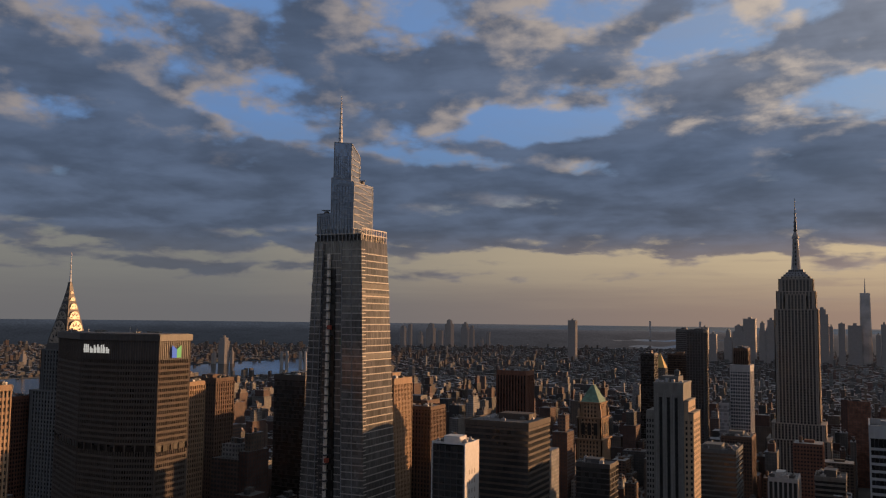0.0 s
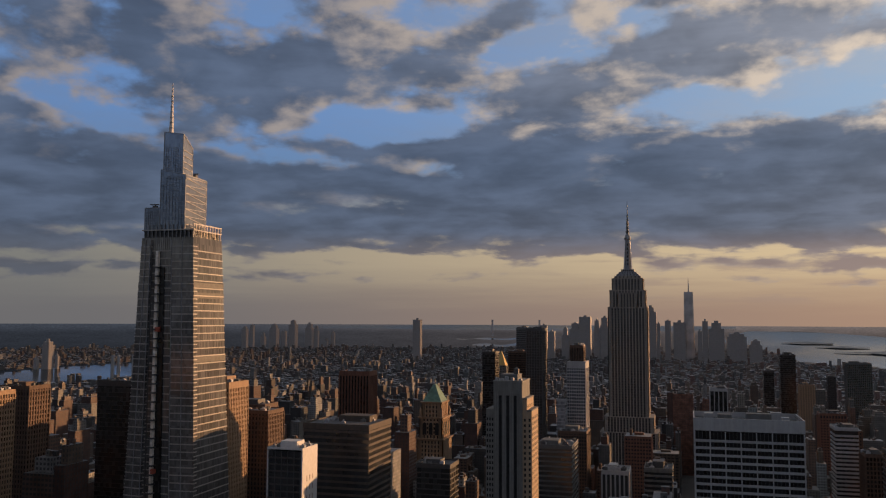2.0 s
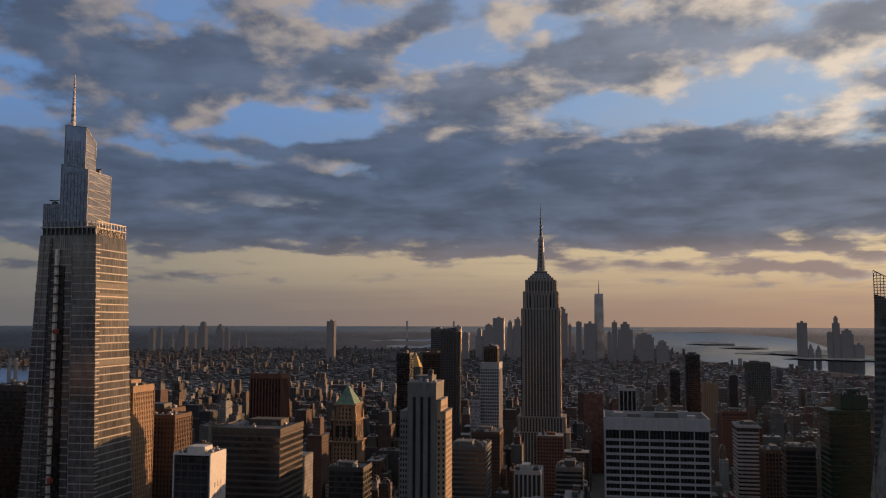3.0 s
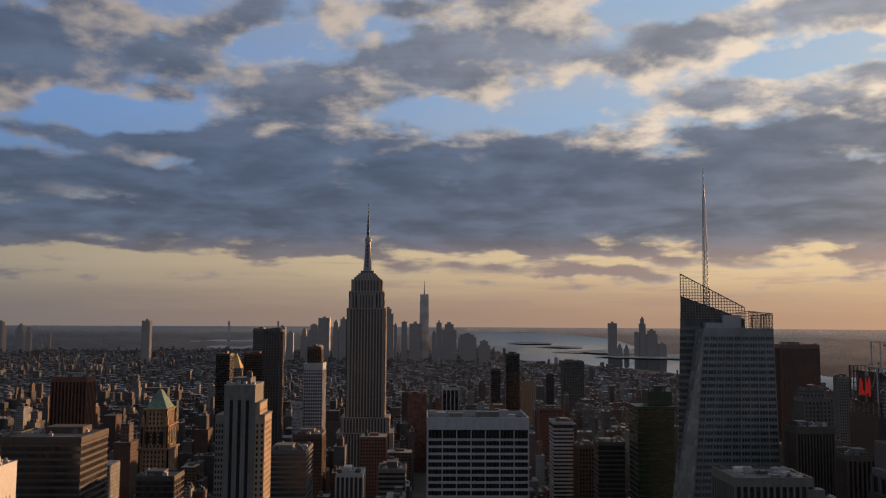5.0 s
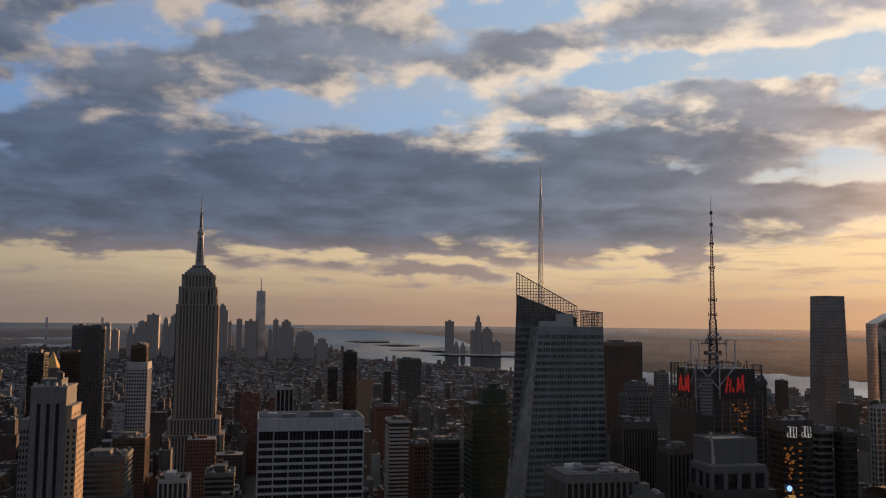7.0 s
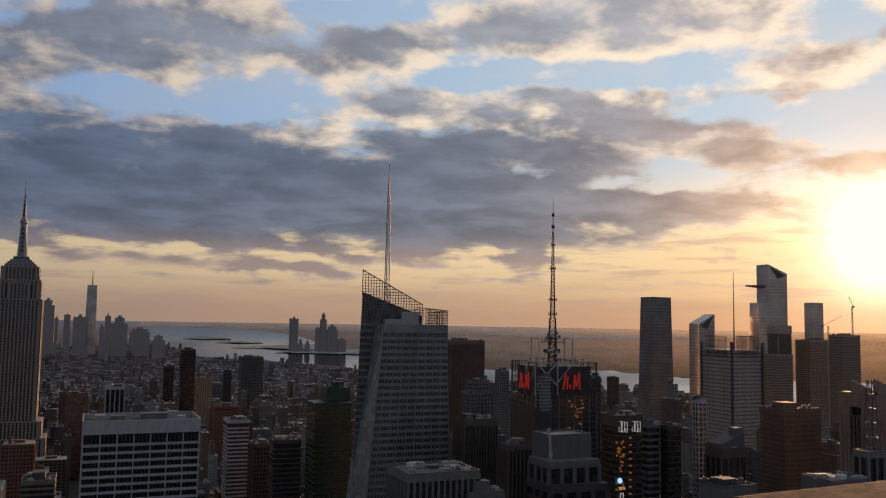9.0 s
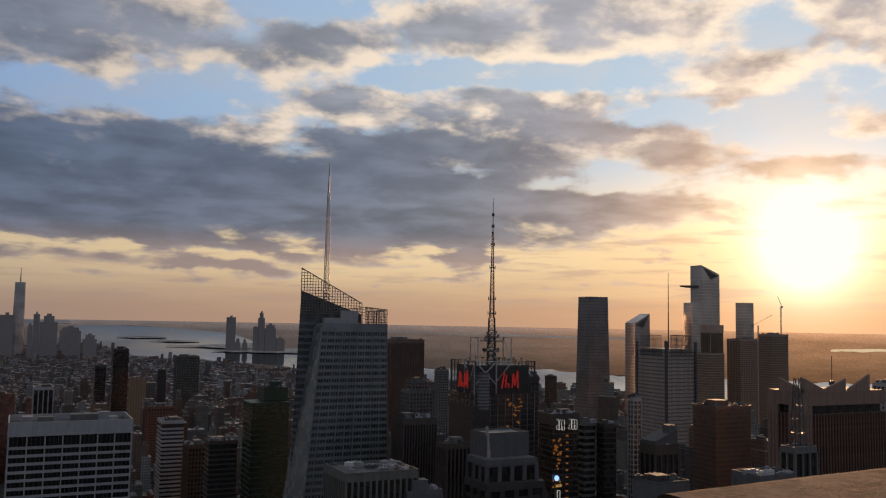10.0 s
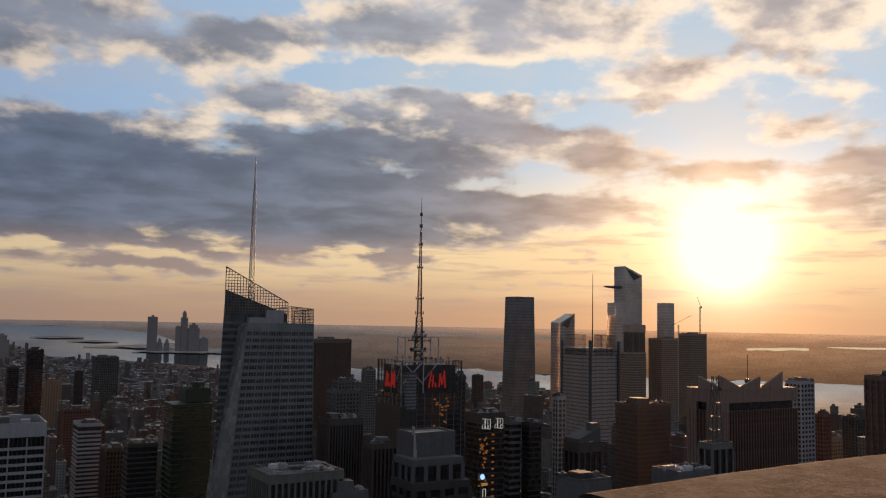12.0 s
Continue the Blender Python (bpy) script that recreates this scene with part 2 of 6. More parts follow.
def plain(name, base, roughness=0.6, metallic=0.0, vary=0.25, scale=0.4, specular=0.5):
    m, n, bsdf = material(name, roughness, metallic, specular)
    f = n.noise(coords(n), scale, 5, 0.6)
    low = tuple(c * (1 - vary) for c in base)
    high = tuple(min(1.0, c * (1 + vary)) for c in base)
    n.put(bsdf.inputs["Base Color"], n.mix(n.ramp(f, 0.3, 0.7), low, high))
    n.put(bsdf.inputs["Roughness"], n.math("ADD", n.math("MULTIPLY", f, 0.2), roughness - 0.1))
    return m


def glowing(name, colour, strength):
    m = bpy.data.materials.new(name)
    m.use_nodes = True
    n = Nodes(m.node_tree)
    out = n.add("ShaderNodeOutputMaterial")
    em = n.add("ShaderNodeEmission")
    em.inputs["Color"].default_value = (*colour, 1)
    em.inputs["Strength"].default_value = strength
    n.tree.links.new(em.outputs[0], out.inputs["Surface"])
    return m


def city_fabric(name, palette, roof, window=0.5, floor=3.6, bay=3.4, wear=(0.65, 1.2)):
    """Blocks of ordinary buildings: brick and stone walls with rows of windows, tar and gravel roofs."""
    m, n, bsdf = material(name, 0.8)
    geo = n.add("ShaderNodeNewGeometry")
    island = geo.outputs["Random Per Island"]
    p = coords(n)
    x, y, z = n.xyz(p)
    nx, ny, nz = n.xyz(geo.outputs["Normal"])
    along = n.math("ADD", n.math("MULTIPLY", x, n.math("ABSOLUTE", ny)), n.math("MULTIPLY", y, n.math("ABSOLUTE", nx)))
    u = n.math("DIVIDE", along, bay)
    v = n.math("DIVIDE", z, floor)
    fu = n.math("ABSOLUTE", n.math("SUBTRACT", n.math("FRACT", u), 0.5))
    fv = n.math("ABSOLUTE", n.math("SUBTRACT", n.math("FRACT", v), 0.5))
    pane = n.math("MULTIPLY", n.math("LESS_THAN", fu, n.math("MULTIPLY_ADD", island, 0.16, 0.18)), n.math("LESS_THAN", fv, 0.27))
    top = n.math("GREATER_THAN", nz, 0.5)
    ramp = n.add("ShaderNodeValToRGB")
    ramp.color_ramp.interpolation = "CONSTANT"
    while len(ramp.color_ramp.elements) < len(palette):
        ramp.color_ramp.elements.new(0.5)
    for i, c in enumerate(palette):
        ramp.color_ramp.elements[i].position = i / len(palette)
        ramp.color_ramp.elements[i].color = (*c, 1)
    n.put(ramp.inputs[0], island)
    grime = n.ramp(n.noise(p, 0.12, 5, 0.65), 0.25, 0.75, *wear)
    wall = n.vec("MULTIPLY", ramp.outputs[0], n.join(grime, grime, grime))
    wall = n.mix(n.math("MULTIPLY", pane, window), wall, (0.02, 0.022, 0.026))
    gravel = n.ramp(n.noise(p, 0.09, 4, 0.7), 0.3, 0.7, 0.5, 1.5)
    shade = n.math("MULTIPLY", gravel, n.math("MULTIPLY_ADD", n.math("FRACT", n.math("MULTIPLY", island, 7.31)), 1.1, 0.35))
    colour = n.mix(top, wall, n.vec("SCALE", n.join(*roof), scale=shade))
    n.put(bsdf.inputs["Base Color"], colour)
    n.put(bsdf.inputs["Roughness"], n.math("SUBTRACT", n.math("SUBTRACT", 0.85, n.math("MULTIPLY", pane, 0.55)), n.math("MULTIPLY", top, 0.35)))
    return m


M = {
    "limestone": masonry("limestone", (0.208, 0.200, 0.184), (0.137, 0.130, 0.118)),
    "tan_brick": masonry("tan_brick", (0.34, 0.225, 0.14), (0.24, 0.158, 0.098)),
    "brown_brick": masonry("brown_brick", (0.136, 0.082, 0.054), (0.082, 0.048, 0.034)),
    "red_brick": masonry("red_brick", (0.204, 0.088, 0.054), (0.122, 0.054, 0.034)),
    "grey_stone": masonry("grey_stone", (0.140, 0.140, 0.138), (0.090, 0.090, 0.089)),
    "white_stone": masonry("white_stone", (0.38, 0.372, 0.37), (0.30, 0.294, 0.292)),
    "concrete": masonry("concrete", (0.165, 0.160, 0.150), (0.110, 0.106, 0.100)),
    "precast": masonry("precast", (0.100, 0.078, 0.062), (0.064, 0.050, 0.041)),
    "dark_granite": masonry("dark_granite", (0.060, 0.051, 0.046), (0.036, 0.030, 0.027), roughness=0.5),
    "bronze_metal": plain("bronze_metal", (0.05, 0.032, 0.024), 0.5, 0.2),
    "terracotta": masonry("terracotta", (0.38, 0.345, 0.31), (0.29, 0.262, 0.236), roughness=0.45),
    "steel": plain("steel", (0.34, 0.34, 0.35), 0.6, 0.4),
    "dark_steel": plain("dark_steel", (0.075, 0.073, 0.073), 0.6, 0.2),
    "crown_steel": plain("crown_steel", (0.36, 0.31, 0.27), 0.5, 0.35),
    "white_paint": plain("white_paint", (0.55, 0.53, 0.515), 0.6, 0.0, 0.08),
    "roof_tar": plain("roof_tar", (0.09, 0.09, 0.095), 0.9, 0.0, 0.5, 0.2),
    "roof_gravel": plain("roof_gravel", (0.22, 0.22, 0.22), 0.9, 0.0, 0.4, 0.3),
    "copper_green": plain("copper_green", (0.10, 0.18, 0.135), 0.6, 0.1, 0.3, 0.3),
    "gold_leaf": plain("gold_leaf", (0.42, 0.29, 0.11), 0.4, 0.6, 0.15),
    "rust_red": plain("rust_red", (0.33, 0.07, 0.04), 0.7),
    "glass_dark": glazing("glass_dark", (0.030, 0.031, 0.033)),
    "glass_blue": glazing("glass_blue", (0.045, 0.055, 0.070), 0.14),
    "glass_green": glazing("glass_green", (0.012, 0.030, 0.020), 0.15),
    "glass_black": glazing("glass_black", (0.020, 0.019, 0.018), 0.2, specular=0.45),
    "glass_brown": glazing("glass_brown", (0.018, 0.012, 0.009), 0.25, specular=0.35),
    "glass_pale": glazing("glass_pale", (0.22, 0.22, 0.23), 0.2, spread=0.35),
    "ledge_stone": masonry("ledge_stone", (0.235, 0.172, 0.142), (0.075, 0.056, 0.048), grain=2.6, roughness=1.0, specular=0.04),
    "dark_spandrel": plain("dark_spandrel", (0.07, 0.065, 0.06), 0.5, 0.1),
    "sign_red": glowing("sign_red", (1.0, 0.07, 0.06), 0.16),
    "sign_white": glowing("sign_white", (0.95, 0.92, 0.85), 0.45),
    "sign_amber": glowing("sign_amber", (1.0, 0.36, 0.08), 0.16),
    "sign_blue": glowing("sign_blue", (0.25, 0.45, 1.0), 1.6),
}
PALETTE = ((0.14, 0.065, 0.045), (0.19, 0.13, 0.09), (0.14, 0.135, 0.125), (0.10, 0.065, 0.05), (0.24, 0.215, 0.19), (0.17, 0.08, 0.055), (0.075, 0.072, 0.072), (0.36, 0.35, 0.34), (0.12, 0.10, 0.085), (0.21, 0.12, 0.085))
M["fabric"] = city_fabric("fabric", tuple(tuple(0.52 * c + 0.24 * sum(p) / 3 for c in p) for p in PALETTE), (0.13, 0.13, 0.135), 0.8)
# lighter, warmer copy of the palette: sunward haze put into the brick colours
M["fabric_west_haze"] = city_fabric("fabric_west_haze", tuple((0.75 * a + 0.05, 0.85 * b + 0.04, 0.85 * c + 0.035) for a, b, c in PALETTE), (0.20, 0.185, 0.175), 0.85)
# palette greyed and lifted: distance haze is mixed into the wall colours
FAR_HAZE = tuple(tuple(0.045 + 0.32 * c + 0.22 * sum(p) / 3 for c in p) for p in PALETTE)
M["fabric_far_haze"] = city_fabric("fabric_far_haze", FAR_HAZE, (0.28, 0.275, 0.275), 0.5, 5.0, 5.0)

# shore palette lifted further, with the brighter sunward haze in it
SHORE_HAZE = tuple(tuple(0.06 + 0.85 * c for c in p) for p in PALETTE)
M["fabric_shore_haze"] = city_fabric("fabric_shore_haze", SHORE_HAZE, (0.29, 0.265, 0.25), 0.5, 5.0, 5.0)

# ---- building blocks ----
class Geo:
    """Collects plain solids into one mesh."""

    def __init__(self):
        self.v, self.f = [], []

    def prism(self, low, z0, high=None, z1=1.0):
        high = high or low
        k, n = len(self.v), len(low)
        self.v += [(x, y, z0) for x, y in low] + [(x, y, z1) for x, y in high]
        self.f += [tuple(range(k + n - 1, k - 1, -1)), tuple(range(k + n, k + 2 * n))]
        self.f += [(k + i, k + (i + 1) % n, k + n + (i + 1) % n, k + n + i) for i in range(n)]
        return self

    def box(self, x0, x1, y0, y1, z0, z1):
        return self.prism([(x0, y0), (x1, y0), (x1, y1), (x0, y1)], z0, None, z1)

    def sloped(self, poly, z0, tops):
        k, n = len(self.v), len(poly)
        self.v += [(x, y, z0) for x, y in poly] + [(x, y, z) for (x, y), z in zip(poly, tops)]
        self.f += [tuple(range(k + n - 1, k - 1, -1)), tuple(range(k + n, k + 2 * n))]
        self.f += [(k + i, k + (i + 1) % n, k + n + (i + 1) % n, k + n + i) for i in range(n)]
        return self

    def cone(self, low, z0, tip):
        k, n = len(self.v), len(low)
        self.v += [(x, y, z0) for x, y in low] + [tip]
        self.f += [tuple(range(k + n - 1, k - 1, -1))] + [(k + i, k + (i + 1) % n, k + n) for i in range(n)]
        return self

    def beam(self, p, q, r, sides=4, r2=None):
        p, q = Vector(p), Vector(q)
        turn = (q - p).to_track_quat("Z", "Y")
        k = len(self.v)
        for end, rad in ((p, r), (q, r if r2 is None else r2)):
            for i in range(sides):
                a = 2 * math.pi * (i + 0.5) / sides
                self.v.append(tuple(end + turn @ Vector((rad * math.cos(a), rad * math.sin(a), 0))))
        self.f += [tuple(range(k + sides - 1, k - 1, -1)), tuple(range(k + sides, k + 2 * sides))]
        self.f += [(k + i, k + (i + 1) % sides, k + sides + (i + 1) % sides, k + sides + i) for i in range(sides)]
        return self

    def mesh(self, name, mat):
        me = bpy.data.meshes.new(name)
        me.from_pydata(self.v, [], self.f)
        me.materials.append(mat)
        me.update()
        return me


def ring(r, n, cx=0.0, cy=0.0, turn=0.0):
    return [(cx + r * math.cos(turn + 2 * math.pi * i / n), cy + r * math.sin(turn + 2 * math.pi * i / n)) for i in range(n)]


def rect(w, d, cx=0.0, cy=0.0):
    return [(cx - w / 2, cy - d / 2), (cx + w / 2, cy - d / 2), (cx + w / 2, cy + d / 2), (cx - w / 2, cy + d / 2)]


def grow(poly, by):
    """A convex outline, counter-clockwise, pushed outwards."""
    out, n = [], len(poly)
    for i in range(n):
        a, b, c = (Vector(poly[j % n]) for j in (i - 1, i, i + 1))
        n1 = Vector(((b - a).y, -(b - a).x)).normalized()
        n2 = Vector(((c - b).y, -(c - b).x)).normalized()
        m = n1 + n2
        out.append(tuple(b + m * (by / max(0.2, 1 + n1.dot(n2)))))
    return out


def blend(a, b, f):
    return [(p[0] + (q[0] - p[0]) * f, p[1] + (q[1] - p[1]) * f) for p, q in zip(a, b)]


def thing(name, label, category, x=0.0, y=0.0, z=0.0, group="", kind=""):
    ob = new(name)
    ob.empty_display_size = 2.0
    ob.location = (x, y, z)
    return tagged(ob, label, category, group, kind)


def part(name, geo, mat, parent, label="", at=(0, 0, 0), kind=""):
    me = geo if isinstance(geo, bpy.types.Mesh) else geo.mesh(name, M[mat])
    ob = new(name, me)
    ob.parent = parent
    ob.location = at
    return tagged(ob, label, kind=kind)


FOOTPRINTS = []


def claim(x, y, w, d, margin=5.0):
    FOOTPRINTS.append((x - w / 2 - margin, x + w / 2 + margin, y - d / 2 - margin, y + d / 2 + margin))


def bands(parent, low, high, z0, z1, top, step, tall, mat, out=0.45, name="spandrel", start=0.0, split=0.0):
    """Floor bands round a shaft whose outline goes from low (at z0) to high (at top); those below split are one part."""
    straight = low == high
    shared = None
    lower = Geo()
    z = z0 + start
    while z + tall <= z1 + 0.01:
        f = (z - z0) / (top - z0)
        outline = grow(low if straight else blend(low, high, f), out)
        if z < split:
            lower.prism(outline, z, None, z + tall)
        elif straight:
            if shared is None:
                shared = Geo().prism(outline, 0, None, tall).mesh(name, M[mat])
            part(name, shared, mat, parent, at=(0, 0, z))
        else:
            part(name, Geo().prism([(x, y) for x, y in outline], 0, None, tall), mat, parent, at=(0, 0, z))
        z += step
    if lower.v:
        part("podium_shell", lower, mat, parent, kind="stuff")


def piers(parent, w, d, z0, z1, bay, wide, mat, proud=0.6, faces="nwes", name="pier", joined=False):
    h = z1 - z0
    me_y = Geo().box(-wide / 2, wide / 2, -proud, proud, 0, h).mesh(name, M[mat])
    me_x = Geo().box(-proud, proud, -wide / 2, wide / 2, 0, h).mesh(name, M[mat])
    spots = []
    nx, ny = max(1, round(w / bay)), max(1, round(d / bay))
    for i in range(nx + 1):
        x = -w / 2 + w * i / nx
        spots += [(me_y, x, d / 2)] * ("n" in faces) + [(me_y, x, -d / 2)] * ("s" in faces)
    for i in range(1, ny):
        y = -d / 2 + d * i / ny
        spots += [(me_x, w / 2, y)] * ("e" in faces) + [(me_x, -w / 2, y)] * ("w" in faces)
    if joined:
        g = Geo()
        for me, x, y in spots:
            a, b = (wide / 2, proud) if me is me_y else (proud, wide / 2)
            g.box(x - a, x + a, y - b, y + b, z0, z1)
        part("pier_screen", g, mat, parent, kind="stuff")
    else:
        for me, x, y in spots:
            part(name, me, mat, parent, at=(x, y, z0))


def roofscape(parent, w, d, h, wall, seed, plant=True, cx=0.0, cy=0.0):
    """Parapet, deck, a plant house, cooling units and pipes."""
    r = random.Random(seed)
    g = Geo()
    t, up = 0.5, 1.3
    for x0, x1, y0, y1 in ((-w / 2, w / 2, d / 2 - t, d / 2), (-w / 2, w / 2, -d / 2, -d / 2 + t), (-w / 2, -w / 2 + t, -d / 2 + t, d / 2 - t), (w / 2 - t, w / 2, -d / 2 + t, d / 2 - t)):
        g.box(cx + x0, cx + x1, cy + y0, cy + y1, h, h + up)
    part("parapet", g, wall, parent)
    part("roof_deck", Geo().box(cx - w / 2 + t, cx + w / 2 - t, cy - d / 2 + t, cy + d / 2 - t, h, h + 0.25), r.choice(("roof_tar", "roof_gravel")), parent)
    if plant:
        pw, pd, ph = w * r.uniform(0.3, 0.5), d * r.uniform(0.3, 0.5), r.uniform(3.0, 5.5)
        px, py = cx + r.uniform(-0.15, 0.15) * w, cy + r.uniform(-0.2, 0.1) * d
        part("plant_house", Geo().box(px - pw / 2, px + pw / 2, py - pd / 2, py + pd / 2, h + 0.2, h + ph), r.choice((wall, "concrete", "dark_steel")), parent)
        for i in range(r.randint(3, 6) + int(min(10, w * d / 90))):
            ux, uy = cx + r.uniform(-0.42, 0.42) * w, cy + r.uniform(-0.4, 0.42) * d
            s = r.uniform(1.2, 2.4)
            u = Geo().box(ux - s, ux + s, uy - s * 0.7, uy + s * 0.7, h + 0.2, h + r.uniform(1.6, 2.9))
            u.prism(ring(s * 0.45, 8, ux, uy), h + 1.5, None, h + 3.2)
            part("cooling_unit", u, r.choice(("steel", "dark_steel", "concrete")), parent)


def roof_clutter(parent, w, d, z, seed, count):
    """Fans, ducts, rails and small houses scattered over a flat roof."""
    r = random.Random(seed)
    for i in range(count):
        x, y = r.uniform(-0.40, 0.40) * w, r.uniform(-0.40, 0.40) * d
        a, b, h = r.uniform(0.8, 3.4), r.uniform(0.6, 1.8), r.uniform(0.9, 2.6)
        if i % 4 == 0:
            g = Geo().beam((x, y, z + 0.9), (x + r.uniform(-7, 7), y, z + 0.9), 0.4, 6).box(x - 0.6, x + 0.6, y - 0.6, y + 0.6, z, z + 1.6)
            part("duct", g, "steel", parent)
        else:
            g = Geo().box(x - a, x + a, y - b, y + b, z, z + h)
            for k in (-0.5, 0.5):
                g.prism(ring(b * 0.45, 8, x + k * a, y), z + h, None, z + h + 0.4)
            part("roof_unit", g, r.choice(("steel", "steel", "white_paint", "dark_steel")), parent)
    rail = Geo()
    for a, b in (((-0.44, 0.44), (0.44, 0.44)), ((0.44, 0.44), (0.44, -0.44)), ((-0.44, 0.44), (-0.44, -0.44))):
        rail.beam((a[0] * w, a[1] * d, z + 1.9), (b[0] * w, b[1] * d, z + 1.9), 0.1)
    part("roof_rail", rail, "steel", parent)


def visible_from(x, y):
    return EYE - 0.235 * math.hypot(x, y)


def tower(x, y, w, d, h, wall="limestone", glass="glass_dark", label="grey stone office tower", floor=3.9, band=1.5, bay=0.0, wide=1.0,
          name="office_tower", top=0.0, proud=0.45, seed=0, roof=True, joined=False, plant=True, group=""):
    """An ordinary tower: a glazed core behind floor bands and piers, with its roof."""
    claim(x, y, w, d)
    ob = thing(name, label, "building", x, y, group=group)
    core = rect(w - 2 * proud, d - 2 * proud)
    part("glazing", Geo().prism(core, 0, None, h - 0.1), glass, ob)
    split = visible_from(x, y)
    if joined:
        split = h
    crown = top or 2.0
    if band:
        bands(ob, core, core, 0, h - crown, h, floor, band, wall, proud, split=split)
    if bay:
        piers(ob, w - 0.3, d - 0.3, 0, h - crown, bay, wide, wall, 0.45 if band else 0.7, joined=joined)
    part("crown_band", Geo().prism(rect(w + 0.3, d + 0.3), h - crown, None, h), wall, ob)
    if roof:
        roofscape(ob, w, d, h, wall, seed or int(x * 7 + y), plant)
    return ob

# ---- the ground, the rivers and the far shores ----
NEAR, SPAN = 2800.0, 2150.0


def far(x, y, z):
    """Draws places past NEAR towards the viewer along their sight line, so that the horizon stays within the scene."""
    d = math.hypot(x, y)
    if d <= NEAR:
        return x, y, z
    q = (d - NEAR) / SPAN
    s = (NEAR + SPAN * q / (1 + q)) / d
    return x * s, y * s, EYE + (z - EYE) * s


def polar(az, d, z=0.0):
    a = radians(az)
    return far(d * math.sin(a), -d * math.cos(a), z)


def build_ground():
    radii = [0, 150, 400, 700, 1000, 1400, 1800, 2300, 2800] + [2800 + 2150 * q / (1 - q) for q in [0.03 * i for i in range(1, 20)]]
    v, f, n = [], [], 180
    for d in radii:
        v += [polar(360 * i / n, max(d, 0.5)) for i in range(n)]
    for j in range(len(radii) - 1):
        f += [(j * n + i, (j + 1) * n + i, (j + 1) * n + (i + 1) % n, j * n + (i + 1) % n) for i in range(n)]
    me = bpy.data.meshes.new("ground")
    me.from_pydata(v, [], f)
    m, nn, bsdf = material("city_ground", 0.9)
    p = coords(nn)
    a = nn.ramp(nn.noise(p, 0.004, 6, 0.65), 0.35, 0.65)
    b = nn.ramp(nn.noise(p, 0.03, 5, 0.7), 0.35, 0.65)
    c = nn.mix(a, (0.055, 0.060, 0.052), (0.13, 0.12, 0.115))
    nn.put(bsdf.inputs["Base Color"], nn.mix(nn.math("MULTIPLY", b, 0.5), c, (0.17, 0.16, 0.155)))
    me.materials.append(m)
    return tagged(new("ground", me), "dark city ground reaching to the horizon", "ground", kind="structure")


build_ground()


def build_distance():
    """The land past some four and a half kilometres: a plain backdrop ring glowing with painted haze, brightest towards
    the sun.
    """
    radii = [2800 + 2150 * q / (1 - q) for q in (0.43, 0.48, 0.54, 0.60, 0.66, 0.72, 0.78, 0.84, 0.88, 0.91, 0.935, 0.951)]
    v, f, n = [], [], 180
    for d in radii:
        v += [polar(360 * i / n, d, 3.0) for i in range(n)]
    for j in range(len(radii) - 1):
        f += [(j * n + i, (j + 1) * n + i, (j + 1) * n + (i + 1) % n, j * n + (i + 1) % n) for i in range(n)]
    me = bpy.data.meshes.new("backdrop_land")
    me.from_pydata(v, [], f)
    m = bpy.data.materials.new("backdrop_land")
    m.use_nodes = True
    nn = Nodes(m.node_tree)
    out = nn.add("ShaderNodeOutputMaterial")
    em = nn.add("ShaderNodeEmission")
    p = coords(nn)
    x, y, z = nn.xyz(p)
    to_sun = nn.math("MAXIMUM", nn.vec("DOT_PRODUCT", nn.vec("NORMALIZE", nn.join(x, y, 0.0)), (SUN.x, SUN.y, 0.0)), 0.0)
    # haze is put into the emission colour, warmer and stronger towards the sun
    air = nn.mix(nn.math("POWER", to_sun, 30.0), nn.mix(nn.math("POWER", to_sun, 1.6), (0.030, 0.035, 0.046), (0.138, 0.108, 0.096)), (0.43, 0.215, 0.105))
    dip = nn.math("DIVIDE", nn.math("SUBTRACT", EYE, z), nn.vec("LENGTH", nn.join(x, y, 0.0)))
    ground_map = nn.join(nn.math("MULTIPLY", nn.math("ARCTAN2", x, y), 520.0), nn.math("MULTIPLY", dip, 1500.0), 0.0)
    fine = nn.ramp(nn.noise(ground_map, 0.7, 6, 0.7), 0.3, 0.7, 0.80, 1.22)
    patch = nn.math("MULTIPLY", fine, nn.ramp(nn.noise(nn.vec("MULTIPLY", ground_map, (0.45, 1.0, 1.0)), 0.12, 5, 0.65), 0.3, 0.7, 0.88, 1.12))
    # the painted haze brightens towards the horizon
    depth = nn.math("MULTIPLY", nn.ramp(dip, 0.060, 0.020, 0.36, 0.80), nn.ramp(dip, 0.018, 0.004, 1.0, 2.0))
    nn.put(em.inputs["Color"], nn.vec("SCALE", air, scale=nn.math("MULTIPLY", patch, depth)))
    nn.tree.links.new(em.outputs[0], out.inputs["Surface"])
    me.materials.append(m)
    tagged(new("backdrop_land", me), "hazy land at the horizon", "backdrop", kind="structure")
    return m


HAZE_LAND = build_distance()


